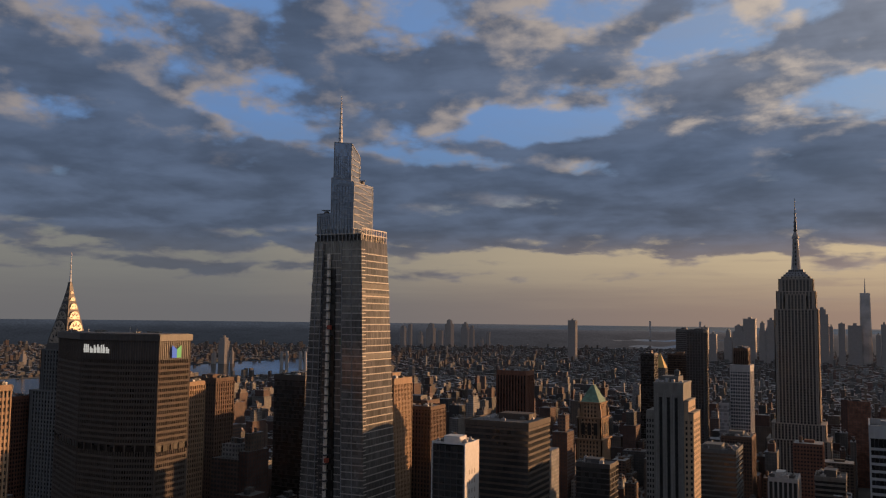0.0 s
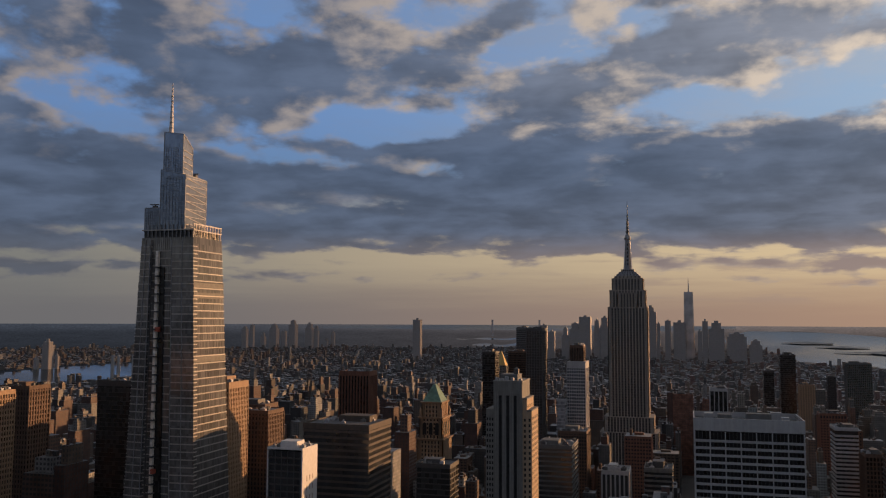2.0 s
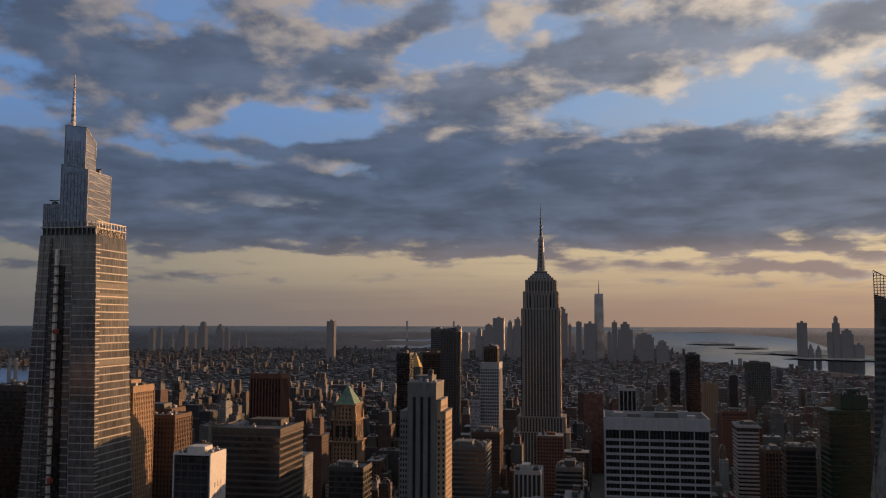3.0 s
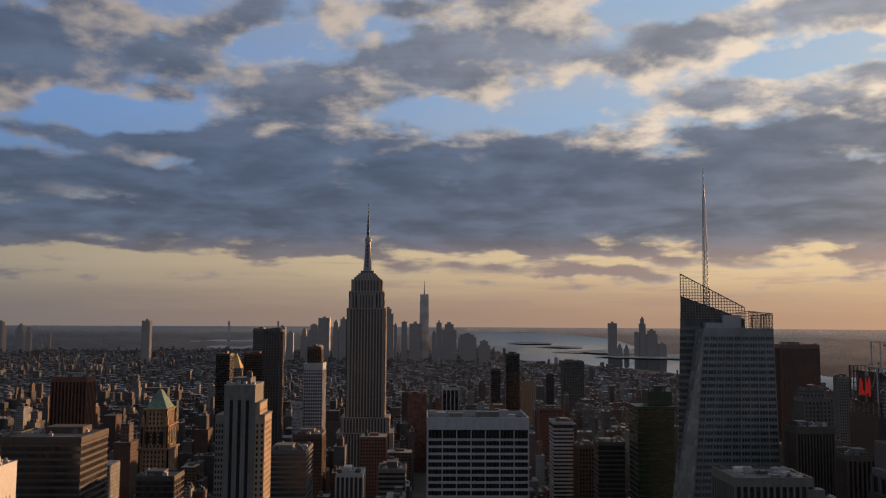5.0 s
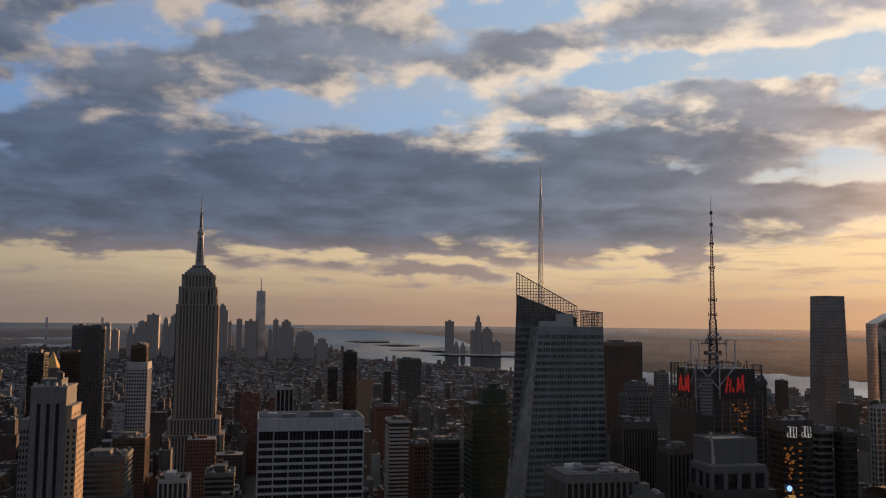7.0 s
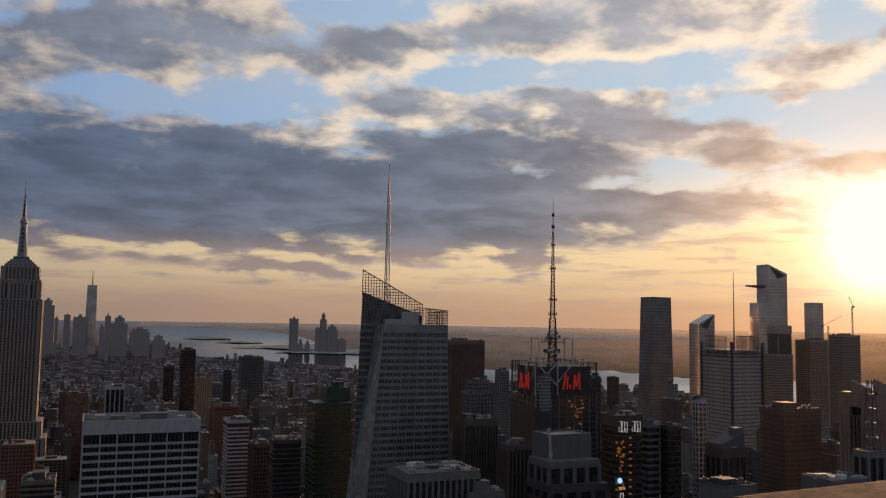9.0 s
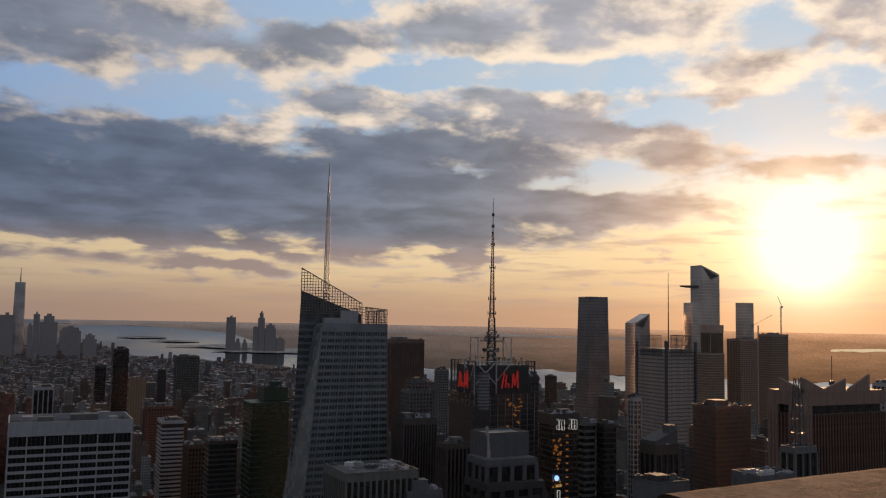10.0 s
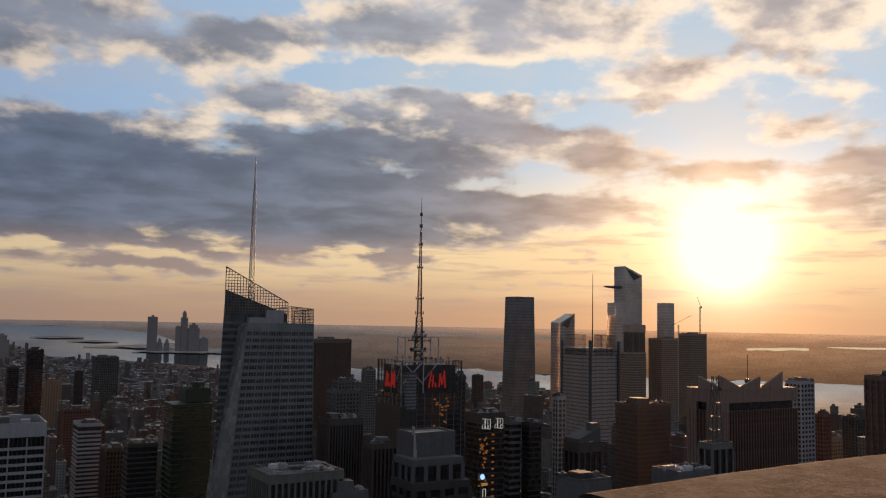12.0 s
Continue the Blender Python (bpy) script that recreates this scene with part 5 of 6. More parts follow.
def green_roof_tower():
    x0, y0 = 219.0, -718.0
    ob = thing("office_tower", "ochre brick tower with arched loggia and a green copper roof", "building", x0, y0)
    claim(x0, y0, 30, 34)
    tower_tiers(ob, [(0, 156, 23.5, 29), (156, 174, 21, 26), (174, 187, 18, 22)], "tan_brick", 3.0, 1.5, floor=3.6)
    for z, w, d in ((112, 24.0, 29.6), (154.5, 25.0, 30.6), (173, 22.4, 27.4), (186, 19.4, 23.4)):
        part("cornice", Geo().prism(rect(w, d), z, rect(w + 1.2, d + 1.2), z + 1.4), "tan_brick", ob)
    # tall arched windows under the upper cornice, on the north and west sides
    for k in range(3):
        for turn, half, step in ((0, 13.05, 5.6), (90, 10.55, 7.0)):
            g = arch_plate(1.7, 0.4)
            g.v = [(x, y, z + 9.0) for x, y, z in g.v]
            g.box(-1.7, 1.7, 0.0, 0.4, 0.5, 9.0)
            m = Matrix.Rotation(radians(turn), 3, "Z")
            g.v = [tuple(m @ Vector((x + (k - 1) * step, y + half - 0.2, z + 158.5))) for x, y, z in g.v]
            part("arched_window", g, "slot_dark", ob)
    for sx in (-1, 1):
        for sy in (-1, 1):
            part("corner_pinnacle", Geo().box(sx * 9.6 - 1.1, sx * 9.6 + 1.1, sy * 12.2 - 1.1, sy * 12.2 + 1.1, 174, 179).cone(rect(2.6, 2.6, sx * 9.6, sy * 12.2), 179, (sx * 9.6, sy * 12.2, 183)), "tan_brick", ob)
    part("hip_roof", Geo().prism(rect(17.2, 20.5), 187.4, rect(2.0, 5), 202), "copper_green", ob, "green copper hipped roof")
    part("finial", Geo().beam((0, 0, 201), (0, 0, 206), 0.25), "gold_leaf", ob)


def pale_box():
    x0, y0, w, d, h = 263.0, -523.0, 26.0, 24.0, 172.0
    ob = thing("office_tower", "boxy tower with a blank white side wall and dark glass front", "building", x0, y0)
    claim(x0, y0, w, d)
    part("side_wall", Geo().box(-13, -12.2, -12, 12, 0, h), "white_paint", ob, "blank white sunlit side wall")
    part("side_wall", Geo().box(12.2, 13, -12, 12, 0, h), "white_paint", ob)
    part("glazing", Geo().box(-12.2, 12.2, -11.6, 11.6, 0, h - 1), "glass_dark", ob)
    for i in range(6):
        part("mullion", Geo().box(-11.5 + 4.6 * i, -11.1 + 4.6 * i, 11.6, 12.0, 0, h - 1), "dark_steel", ob)
    for i in range(16):
        part("spandrel", Geo().box(-12.2, 12.2, 11.6, 11.9, 100 + 4.4 * i, 101 + 4.4 * i), "dark_granite", ob)
    for j in range(5):
        for i in range(3):
            part("window", Geo().box(-13.1, -12.7, -5 + 4.6 * i, -4.0 + 4.6 * i, 125 + 6.5 * j, 128.4 + 6.5 * j), "tan_glass", ob)
    roofscape(ob, 26, 24, h, "white_paint", 11)


def fin_crown_tower():
    x0, y0 = -548.0, -467.0
    ob = thing("office_tower", "dark ribbed tower with four pointed concrete fins on its crown", "building", x0, y0)
    w, d, h = 87.0, 31.0, 197.0
    claim(x0, y0, w, d)
    part("glazing", Geo().prism(rect(w - 1.2, d - 1.2), 0, None, h), "glass_umber", ob)
    piers(ob, w, d, 60, h, 3.0, 1.1, "umber_rib", 0.7, faces="ne")
    part("crown_gap", Geo().prism(rect(w - 4, d - 4), h, None, 203), "glass_black", ob)
    part("crown_wall", Geo().prism(rect(w + 0.8, d + 0.8), 203, None, 213), "concrete_brown", ob)
    part("corner_shaft", Geo().box(w / 2 - 9, w / 2 + 0.6, d / 2 - 12, d / 2 + 0.6, 0, 203), "concrete_brown", ob)
    part("corner_shaft", Geo().box(w / 2 - 5, w / 2 + 0.6, -d / 2 - 0.4, -d / 2 + 9, 0, 203), "concrete_brown", ob)
    e, nn = w / 2 + 0.7, d / 2 + 0.7
    for peak, low, zt in (((e, -4.6), (e, nn), 222), ((e, nn), (e - 22.6, nn), 223.5), ((e - 45, nn), (e - 22.6, nn), 222), ((e - 71, nn), (e - 48, nn), 225)):
        p, q = Vector(peak), Vector(low)
        side = Vector((-1.6, 0.0)) if abs(p.x - q.x) < 0.1 else Vector((0.0, -1.6))
        back = [(v.x + s.x, v.y + s.y) for v, s in ((p, side * 1.1), (q, side * 1.1))]
        g = Geo().sloped([tuple(p), tuple(q), back[1], back[0]], 212.8, (zt, 214.5, 214.5, zt))
        part("crown_fin", g, "concrete_brown", ob, "pointed concrete crown fin")
    part("aerial", Geo().beam((-6, 0, 212), (-6, 0, 238), 0.25).prism(ring(2.2, 8, -6, 0), 216, None, 219), "dark_steel", ob)


def newspaper_tower():
    x0, y0 = -674.0, -789.0
    ob = thing("skyscraper", "grey tower behind rod screens with a thin mast", "skyscraper", x0, y0)
    claim(x0, y0, 50, 56)
    w, d, h = 44.0, 49.0, 232.0
    part("glazing", Geo().prism(rect(w - 2, d - 2), 0, None, h), "tan_glass", ob)
    bands(ob, rect(w - 2, d - 2), rect(w - 2, d - 2), 40, h, h, 4.2, 2.9, "rod_screen", 0.6, split=150)
    for x in (-21.4, 21.4):
        for y in (-25, 25):
            part("corner_steel", Geo().box(x - 1.2, x + 1.2, y - 1.2, y + 1.2, 0, 240), "dark_steel", ob)
    for a, b in (((-15, 26.0), (15, 26.0)), ((22.4, -18), (22.4, 18)), ((-22.4, -18), (-22.4, 18))):
        screen(ob, "rod_screen", a, b, 224, (247, 247), "dark_steel", 1.9, 6.0, 0.22)
    part("mast", Geo().prism(ring(0.9, 6, 13, 19), 228, ring(0.25, 6, 13, 19), 318), "dark_steel", ob, "thin pale mast")


def wedge_tower(name, label, x, y, w, d, z_east, z_west, glass, floor=4.4, deck=False, taper=0.92, band="yards_band"):
    ob = thing(name, label, "skyscraper", x, y)
    claim(x, y, w, d)
    lo, hi = rect(w, d), rect(w * taper, d * taper)
    g = Geo()
    tops = (z_west, z_east, z_east, z_west)
    g.v = [(a, b, 0) for a, b in lo] + [(a, b, z) for (a, b), z in zip(hi, tops)]
    g.f = [(3, 2, 1, 0), (4, 5, 6, 7), (0, 1, 5, 4), (1, 2, 6, 5), (2, 3, 7, 6), (3, 0, 4, 7)]
    part("curtain_wall", g, glass, ob)
    low = min(z_east, z_west)
    z = 60.0
    while z < low - 3:
        part("spandrel", Geo().prism(grow(blend(lo, hi, z / low), 0.25), z, None, z + 0.8), band, ob)
        z += floor * 1.5
    if deck:
        k = Geo()
        k.v = [(w / 2 - 2, 14, 337), (w / 2 - 20, -d / 2 + 2, 337), (w / 2 + 15, -d / 2 - 17, 342), (w / 2 - 2, 14, 344), (w / 2 - 20, -d / 2 + 2, 344), (w / 2 + 15, -d / 2 - 17, 345)]
        k.f = [(0, 1, 2), (5, 4, 3), (0, 3, 4, 1), (1, 4, 5, 2), (2, 5, 3, 0)]
        part("sky_deck", k, "dark_steel", ob, "triangular outdoor deck jutting out")
    if abs(z_east - z_west) > 5:
        # a dark plate for the three-sided notch, its shade put into the colour
        t = Geo()
        xe, xw, yn = w * taper / 2, -w * taper / 2, d * taper / 2
        t.v = [(x, y, z) for y in (yn - 0.4, yn + 0.35) for x, z in ((xe - 3, z_east - 4), (xw + 3, z_west - 4), ((xe + xw) / 2, min(z_east, z_west) - 12))]
        t.f = [(0, 1, 2), (5, 4, 3), (0, 3, 4, 1), (1, 4, 5, 2), (2, 5, 3, 0)]
        part("crown_notch", t, "dark_spandrel", ob, "dark plate for the shaded notch below the roof edge")
    return ob


M["glass_tall"] = glazing("glass_tall", (0.15, 0.145, 0.14), 0.07, 1.5, 5.4, 0.6, 0.22, gloss_spread=0.04)
M["glass_crown"] = glazing("glass_crown", (0.26, 0.29, 0.33), 0.08, 1.6, 3.0, 0.3, 0.55, gloss_spread=0.05)
M["glass_crystal"] = glazing("glass_crystal", (0.085, 0.096, 0.098), 0.12, 3.2, 4.3, 0.9, 0.35)
M["yards_band"] = plain("yards_band", (0.27, 0.245, 0.235), 0.3, 0.6)
M["sign_year"] = glowing("sign_year", (1.0, 0.52, 0.16), 0.55)
M["spire_steel"] = plain("spire_steel", (0.55, 0.53, 0.52), 0.5, 0.2)
M["slab_glass"] = glazing("slab_glass", (0.006, 0.006, 0.007), 0.25, 2.4, 4.66, 0.6, specular=0.3)
M["deco_steel"] = plain("deco_steel", (0.33, 0.28, 0.23), 0.45, 0.35)
M["deco_dark"] = plain("deco_dark", (0.075, 0.066, 0.060), 0.5, 0.3)
M["needle_steel"] = plain("needle_steel", (0.62, 0.62, 0.63), 0.4, 0.5)
M["spandrel_grey"] = plain("spandrel_grey", (0.080, 0.073, 0.068), 0.5, 0.1)
M["mast_bright"] = plain("mast_bright", (0.45, 0.45, 0.46), 0.4, 0.5)
M["green_granite"] = plain("green_granite", (0.028, 0.050, 0.034), 0.5, 0.1)
M["crystal_rear"] = plain("crystal_rear", (0.125, 0.137, 0.148), 0.4, 0.3, 0.2, 0.1)
# paler than the other walls: the facet's sky reflection is in its tint
M["glass_facet_sky"] = glazing("glass_facet_sky", (0.235, 0.25, 0.245), 0.2, 1.6, 4.3, 0.16, 0.2)
# tint made pale for the bright haze in front of these towers
M["glass_yards_haze"] = glazing("glass_yards_haze", (0.46, 0.42, 0.40), 0.16, 4.0, 6.0, 0.10, 0.6, gloss_spread=0.05)
M["glass_slate"] = glazing("glass_slate", (0.17, 0.155, 0.15), 0.28, 3.0, 4.4, 0.25, 0.35)
# bare floors lightened, with the sunward haze in the colour
M["site_slab"] = masonry("site_slab", (0.44, 0.32, 0.245), (0.31, 0.22, 0.17))
M["warm_panel"] = masonry("warm_panel", (0.40, 0.34, 0.30), (0.31, 0.265, 0.235))
M["olive_precast"] = masonry("olive_precast", (0.135, 0.132, 0.115), (0.095, 0.093, 0.082))
M["slot_dark"] = plain("slot_dark", (0.018, 0.017, 0.017), 0.6, 0.0, 0.4, 0.3, 0.2)
M["slate_panel"] = masonry("slate_panel", (0.125, 0.122, 0.122), (0.09, 0.088, 0.088))
M["crystal_band"] = plain("crystal_band", (0.20, 0.212, 0.208), 0.4, 0.3, 0.2, 0.1)
M["screen_steel"] = plain("screen_steel", (0.20, 0.165, 0.14), 0.45, 0.4)
# warm pale tone stands in for evening sun on the hoist
M["hoist_sunlit"] = plain("hoist_sunlit", (0.72, 0.64, 0.55), 0.5, 0.1)
M["mast_paint"] = plain("mast_paint", (0.30, 0.14, 0.11), 0.5, 0.3)
# west wings only: orange evening sun is put into the limestone's colour
M["sunlit_stone"] = masonry("sunlit_stone", (0.42, 0.30, 0.20), (0.31, 0.225, 0.15))
M["tan_glass"] = plain("tan_glass", (0.16, 0.12, 0.08), 0.3)
M["concrete_brown"] = masonry("concrete_brown", (0.30, 0.205, 0.155), (0.20, 0.135, 0.10))
# grey rods lightened by painted haze
M["rod_screen"] = plain("rod_screen", (0.34, 0.295, 0.265), 0.5, 0.15)
M["giant_stone"] = masonry("giant_stone", (0.31, 0.27, 0.232), (0.22, 0.193, 0.167))
# ribs and dark glass browned: warm sunward haze is in the colour
M["umber_rib"] = plain("umber_rib", (0.15, 0.092, 0.066), 0.5, 0.1)
M["glass_umber"] = glazing("glass_umber", (0.085, 0.055, 0.040), 0.28, 3.0, 3.9, 0.4, 0.1)
M["orange_net"] = plain("orange_net", (0.19, 0.095, 0.068), 0.8, 0.0, 0.5, 0.15)
# far towers: distance haze is put into these pale wall colours
HAZE_PALE = ((0.33, 0.30, 0.28), (0.38, 0.345, 0.32), (0.29, 0.265, 0.25), (0.41, 0.37, 0.34), (0.34, 0.31, 0.29))
M["far_tower_haze"] = city_fabric("far_tower_haze", HAZE_PALE, (0.30, 0.285, 0.28), 0.10, 9.0, 7.0, (0.92, 1.08))
# glass tint lifted by the same painted haze
M["far_glass_haze"] = glazing("far_glass_haze", (0.44, 0.41, 0.39), 0.3, 6.0, 9.0, 0.06, 0.5)
# far steel and glass, both paled by haze in the colour
M["steel_haze"] = plain("steel_haze", (0.48, 0.44, 0.42), 0.5, 0.3)
M["glass_haze"] = glazing("glass_haze", (0.34, 0.315, 0.30), 0.22, 4.0, 6.0, 0.08, 0.35)
M["pale_steel"] = plain("pale_steel", (0.26, 0.26, 0.27), 0.6, 0.2)
M["mast_grey"] = plain("mast_grey", (0.24, 0.24, 0.25), 0.55, 0.3)
M["logo_blue"] = glowing("logo_blue", (0.28, 0.36, 0.85), 0.55)
M["logo_green"] = glowing("logo_green", (0.50, 0.85, 0.25), 0.55)

glass_supertall()
octagon_slab()
deco_spire_tower()
limestone_giant()
crystal_tower()
sign_tower()
white_slab()
fifth_tower()
green_roof_tower()
pale_box()
fin_crown_tower()
newspaper_tower()
wedge_tower("skyscraper", "faceted glass tower with a sloped top and a jutting sky deck", -1325, -1413, 50, 34, 387, 369, "glass_yards_haze", deck=True, taper=1.0)
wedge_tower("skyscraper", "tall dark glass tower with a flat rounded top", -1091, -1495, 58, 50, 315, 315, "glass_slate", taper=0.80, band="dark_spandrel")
wedge_tower("skyscraper", "pale glass tower with a notched sloping top", -1188, -1469, 40, 32, 262, 282, "glass_yards_haze", taper=1.0)
wedge_tower("skyscraper", "leaning glass tower with a slanted roof", -1274, -1393, 40, 32, 306, 309, "glass_yards_haze", taper=0.78)
wedge_tower("skyscraper", "slim pale stone and glass tower", -1451, -1424, 31, 25, 311, 311, "glass_yards_haze", taper=0.95)

# ---- other towers, nearest streets first ----
near_roof = tower(-148, -380, 34, 28, 192, "olive_precast", "glass_black", "grey green concrete tower with tall slit windows and a crowded roof", band=0.8, floor=21.0, bay=2.85, wide=1.0, top=2.6, seed=3, plant=False)
roof_clutter(near_roof, 32, 26, 192.2, 31, 18)
tower(-167, -369, 17, 12, 183, "slate_panel", "glass_dark", "flat roof of a lower concrete block", bay=3, seed=5)
low_roof = tower(-319, -314, 22, 18, 190, "slate_panel", "glass_dark", "flat grey roof crowded with cooling plant", bay=4, top=5, seed=8, plant=False)
roof_clutter(low_roof, 21, 17, 190.2, 32, 16)
tower(-348, -319, 15, 9, 200, "concrete", "glass_black", "slim block with a steel roof frame", bay=5, band=0, wide=0.8, seed=9, plant=False)
tower(-291, -353, 21, 17, 182, "slate_panel", "glass_dark", "plain grey box with a blank crown", band=1.2, bay=3.0, top=12, seed=10)
tower(-252, -444, 27, 19, 196, "slate_panel", "glass_dark", "slate grey panelled block on a stepped tower", band=0, bay=0, top=14, seed=12, plant=False)
fin = thing("roof_fin", "pale notched stone fin beside a roof block", "roof fin", -239.5, -435, 184)
for k in range(4):
    part("fin_block", Geo().box(-0.9 + 0.5 * k, 1.1, -1.2, 1.2, 0.02 + 4.2 * k, 4.2 + 4.2 * k), "warm_panel", fin)
tower(-250, -437.5, 32, 22, 184, "slate_panel", "glass_black", "slate grey shoulder of a stepped tower", band=0.8, floor=9.0, bay=8.0, wide=2.4, top=3, seed=13, roof=False)
tower(-250, -435, 36, 26, 172, "dark_granite", "glass_black", "dark brown tower with broad window bays", band=2.2, floor=9.0, bay=9.0, wide=3.0, top=4, seed=73, roof=False)
tower(-245, -488, 16, 15, 184, "precast", "glass_dark", "concrete tower with close upright piers", band=0, bay=2.6, wide=1.1, top=2, seed=14)
tower(-234, -522, 23, 19, 196, "precast", "glass_dark", "brown tower with thin upright piers", band=0, bay=1.9, wide=0.7, top=3, seed=15)
tower(-341, -516, 22, 18, 196, "dark_granite", "glass_black", "black tower with lit sign strokes and amber windows", band=0.8, bay=0, top=6, seed=16)
tower(-382, -540, 11, 9, 186, "concrete", "glass_black", "narrow tower striped with pale floors", band=1.9, floor=4.6, seed=17)
tower(-394, -532, 12, 10, 185, "dark_granite", "glass_black", "dark plain tower beside a striped one", band=0.8, seed=18)
tower(-434, -521, 22, 17, 170, "precast", "glass_dark", "tower with brown piers below a pale pitched crown", band=0, bay=5, wide=1.2, top=6, seed=19)
tower(-544, -570, 40, 28, 191, "umber_rib", "glass_umber", "wide black glass block with a sloping roof edge", band=0.7, seed=20)
tower(-657, -496, 18, 15, 213, "white_stone", "glass_dark", "pale slim hotel tower with a grid of windows", band=1.6, bay=4, wide=1.2, seed=21)
tower(-499, -315, 32, 19, 231, "umber_rib", "glass_umber", "dark tower edge close to the river view", band=1.0, bay=4, seed=22)
tower(-183, -693, 30, 29, 193, "green_granite", "glass_green", "dark green glass tower with thin floor lines", band=0.7, floor=4.1, seed=23, roof=False)
tower(-188, -694, 19, 20, 203, "green_granite", "glass_green", "upper block of a dark green glass tower", band=0, top=9, seed=24)
tower(-162, -755, 24, 21, 155, "precast", "glass_dark", "banded tower with curved pale floor edges", band=1.2, floor=4.0, seed=25)
tower(-158, -852, 15, 30, 139, "brown_brick", "glass_brown", "slim brown brick tower", band=1.2, bay=3, seed=26)
tower(-144, -904, 21, 30, 156, "white_stone", "glass_dark", "white banded office tower of middle height", band=2.0, seed=27)
tower(-379, -833, 26, 23, 186, "grey_stone", "glass_dark", "stepped grey stone block", band=1.6, bay=3.5, wide=1.6, seed=28)
tower(-379, -833, 18, 15, 196, "grey_stone", "glass_dark", "upper tier of a stepped grey stone block", band=1.6, bay=3.5, seed=29)
tower(-582, -1324, 61, 24, 226, "umber_rib", "glass_umber", "wide dark brown office slab with a flat roof", band=0, bay=3, wide=0.5, top=5, seed=30, joined=True)
tower(-31, -1012, 19, 25, 182, "white_stone", "glass_black", "slim tower with white upright stripes", band=0, bay=4.4, wide=1.0, top=2, seed=31)
tower(256, -606, 53, 50, 180, "precast", "glass_dark", "wide office block with sunlit floor bands", band=1.7, floor=4.6, top=3, seed=32)
tower(181, -596, 26, 24, 154, "dark_granite", "glass_black", "low dark block with a flat roof", band=0.8, seed=33)
tower(368, -617, 21, 32, 207, "tan_brick", "glass_dark", "tan brick tower in the evening sun", band=1.7, bay=2.6, wide=1.3, top=4, seed=34)
tower(384, -690, 36, 30, 182, "brown_brick", "glass_dark", "dark brown gothic tower with small pinnacles", band=1.4, bay=3, wide=1.4, top=3, seed=35)
tower(358, -664, 22, 30, 180, "brown_brick", "glass_dark", "dark brown shoulder of a gothic tower", band=1.4, bay=3, wide=1.4, seed=36)
tower(425, -1056, 42, 30, 190, "red_brick", "glass_brown", "reddish brown ribbed slab tower", band=0, bay=4, wide=1.6, top=5, seed=37, joined=True)
tower(510, -682, 38, 40, 201, "dark_granite", "glass_black", "plain black glass tower without visible floors", band=0.4, bay=0, top=4, seed=38)
tower(491, -505, 10, 18, 205, "tan_brick", "glass_dark", "sunlit tan brick tower edge", band=1.5, bay=2.5, seed=39)
tower(532, -575, 30, 24, 203, "brown_brick", "glass_dark", "dark brown brick tower with piers", band=1.4, bay=2.8, wide=1.3, seed=40)
tower(446, -285, 26, 20, 218, "tan_brick", "glass_dark", "tan brick block in the evening sun", band=1.6, bay=2.6, seed=41)
tower(742, -525, 44, 30, 180, "red_brick", "glass_dark", "orange brick block with flat roof", band=1.6, bay=3, seed=42, joined=True)
tower(310, -1350, 22, 30, 207, "dark_granite", "glass_black", "slim black residential tower", band=0.6, seed=43, joined=True)
tower(284, -1460, 34, 30, 204, "brown_brick", "glass_brown", "dark brown slab tower far down the avenue", band=1.0, seed=44, joined=True)
tower(213, -1222, 23, 42, 246, "dark_steel", "glass_dark", "tall slim dark residential tower", band=0.8, bay=4, wide=0.8, seed=45, joined=True)
tower(331, -1755, 25, 30, 242, "grey_stone", "glass_dark", "tall slim grey tower down the avenue", band=1.6, seed=46, joined=True)
tower(130, -1030, 22, 38, 210, "white_stone", "glass_blue", "hotel tower with a bright grid of pale windows", band=1.4, bay=2.8, wide=0.7, top=8, seed=47, joined=True, roof=False)
tower(130, -1030, 16, 22, 228, "brown_brick", "glass_brown", "dark crown of a hotel tower", band=0, bay=2, wide=0.8, seed=48, joined=True)
tower(146, -1004, 11, 20, 166, "white_stone", "glass_pale", "pale blank wing of a hotel tower", band=0.8, seed=49, joined=True)
tower(129, -983, 32, 40, 133, "brown_brick", "glass_dark", "brown brick block with a crowded roof", band=1.4, bay=3, seed=50, joined=True)
tower(108, -702, 30, 40, 157, "grey_stone", "glass_dark", "low office block with pale floor bands", band=1.4, seed=51)
tower(61, -720, 22, 30, 135, "white_stone", "glass_dark", "low block with a white colonnade of piers", band=0, bay=3.4, wide=1.2, seed=52)
tower(26, -700, 22, 30, 142, "concrete", "glass_dark", "low grey concrete block with flat roof", band=1.6, seed=53)
tower(-144, -1710, 19, 30, 165, "dark_granite", "glass_black", "slim black tower far down the avenue", band=0.8, seed=54, joined=True)
tower(-188, -1806, 29, 30, 192, "dark_granite", "glass_black", "tall dark tower far down the avenue", band=0.8, seed=55, joined=True)
tower(-374, -2140, 52, 35, 163, "grey_stone", "glass_green", "dark glass slab with a speckled grid of windows", band=1.2, bay=4, wide=1.0, seed=56, joined=True)
tower(-1057, -1115, 27, 24, 246, "warm_panel", "glass_haze", "pale tower with a brown top", band=1.2, floor=4.4, bay=4.5, wide=1.6, seed=57, joined=True, roof=False)
tower(-1057, -1115, 28.5, 25.5, 259, "site_slab", "tan_glass", "brown netted top of a pale tower", band=0, top=12, seed=71, joined=True, plant=False)
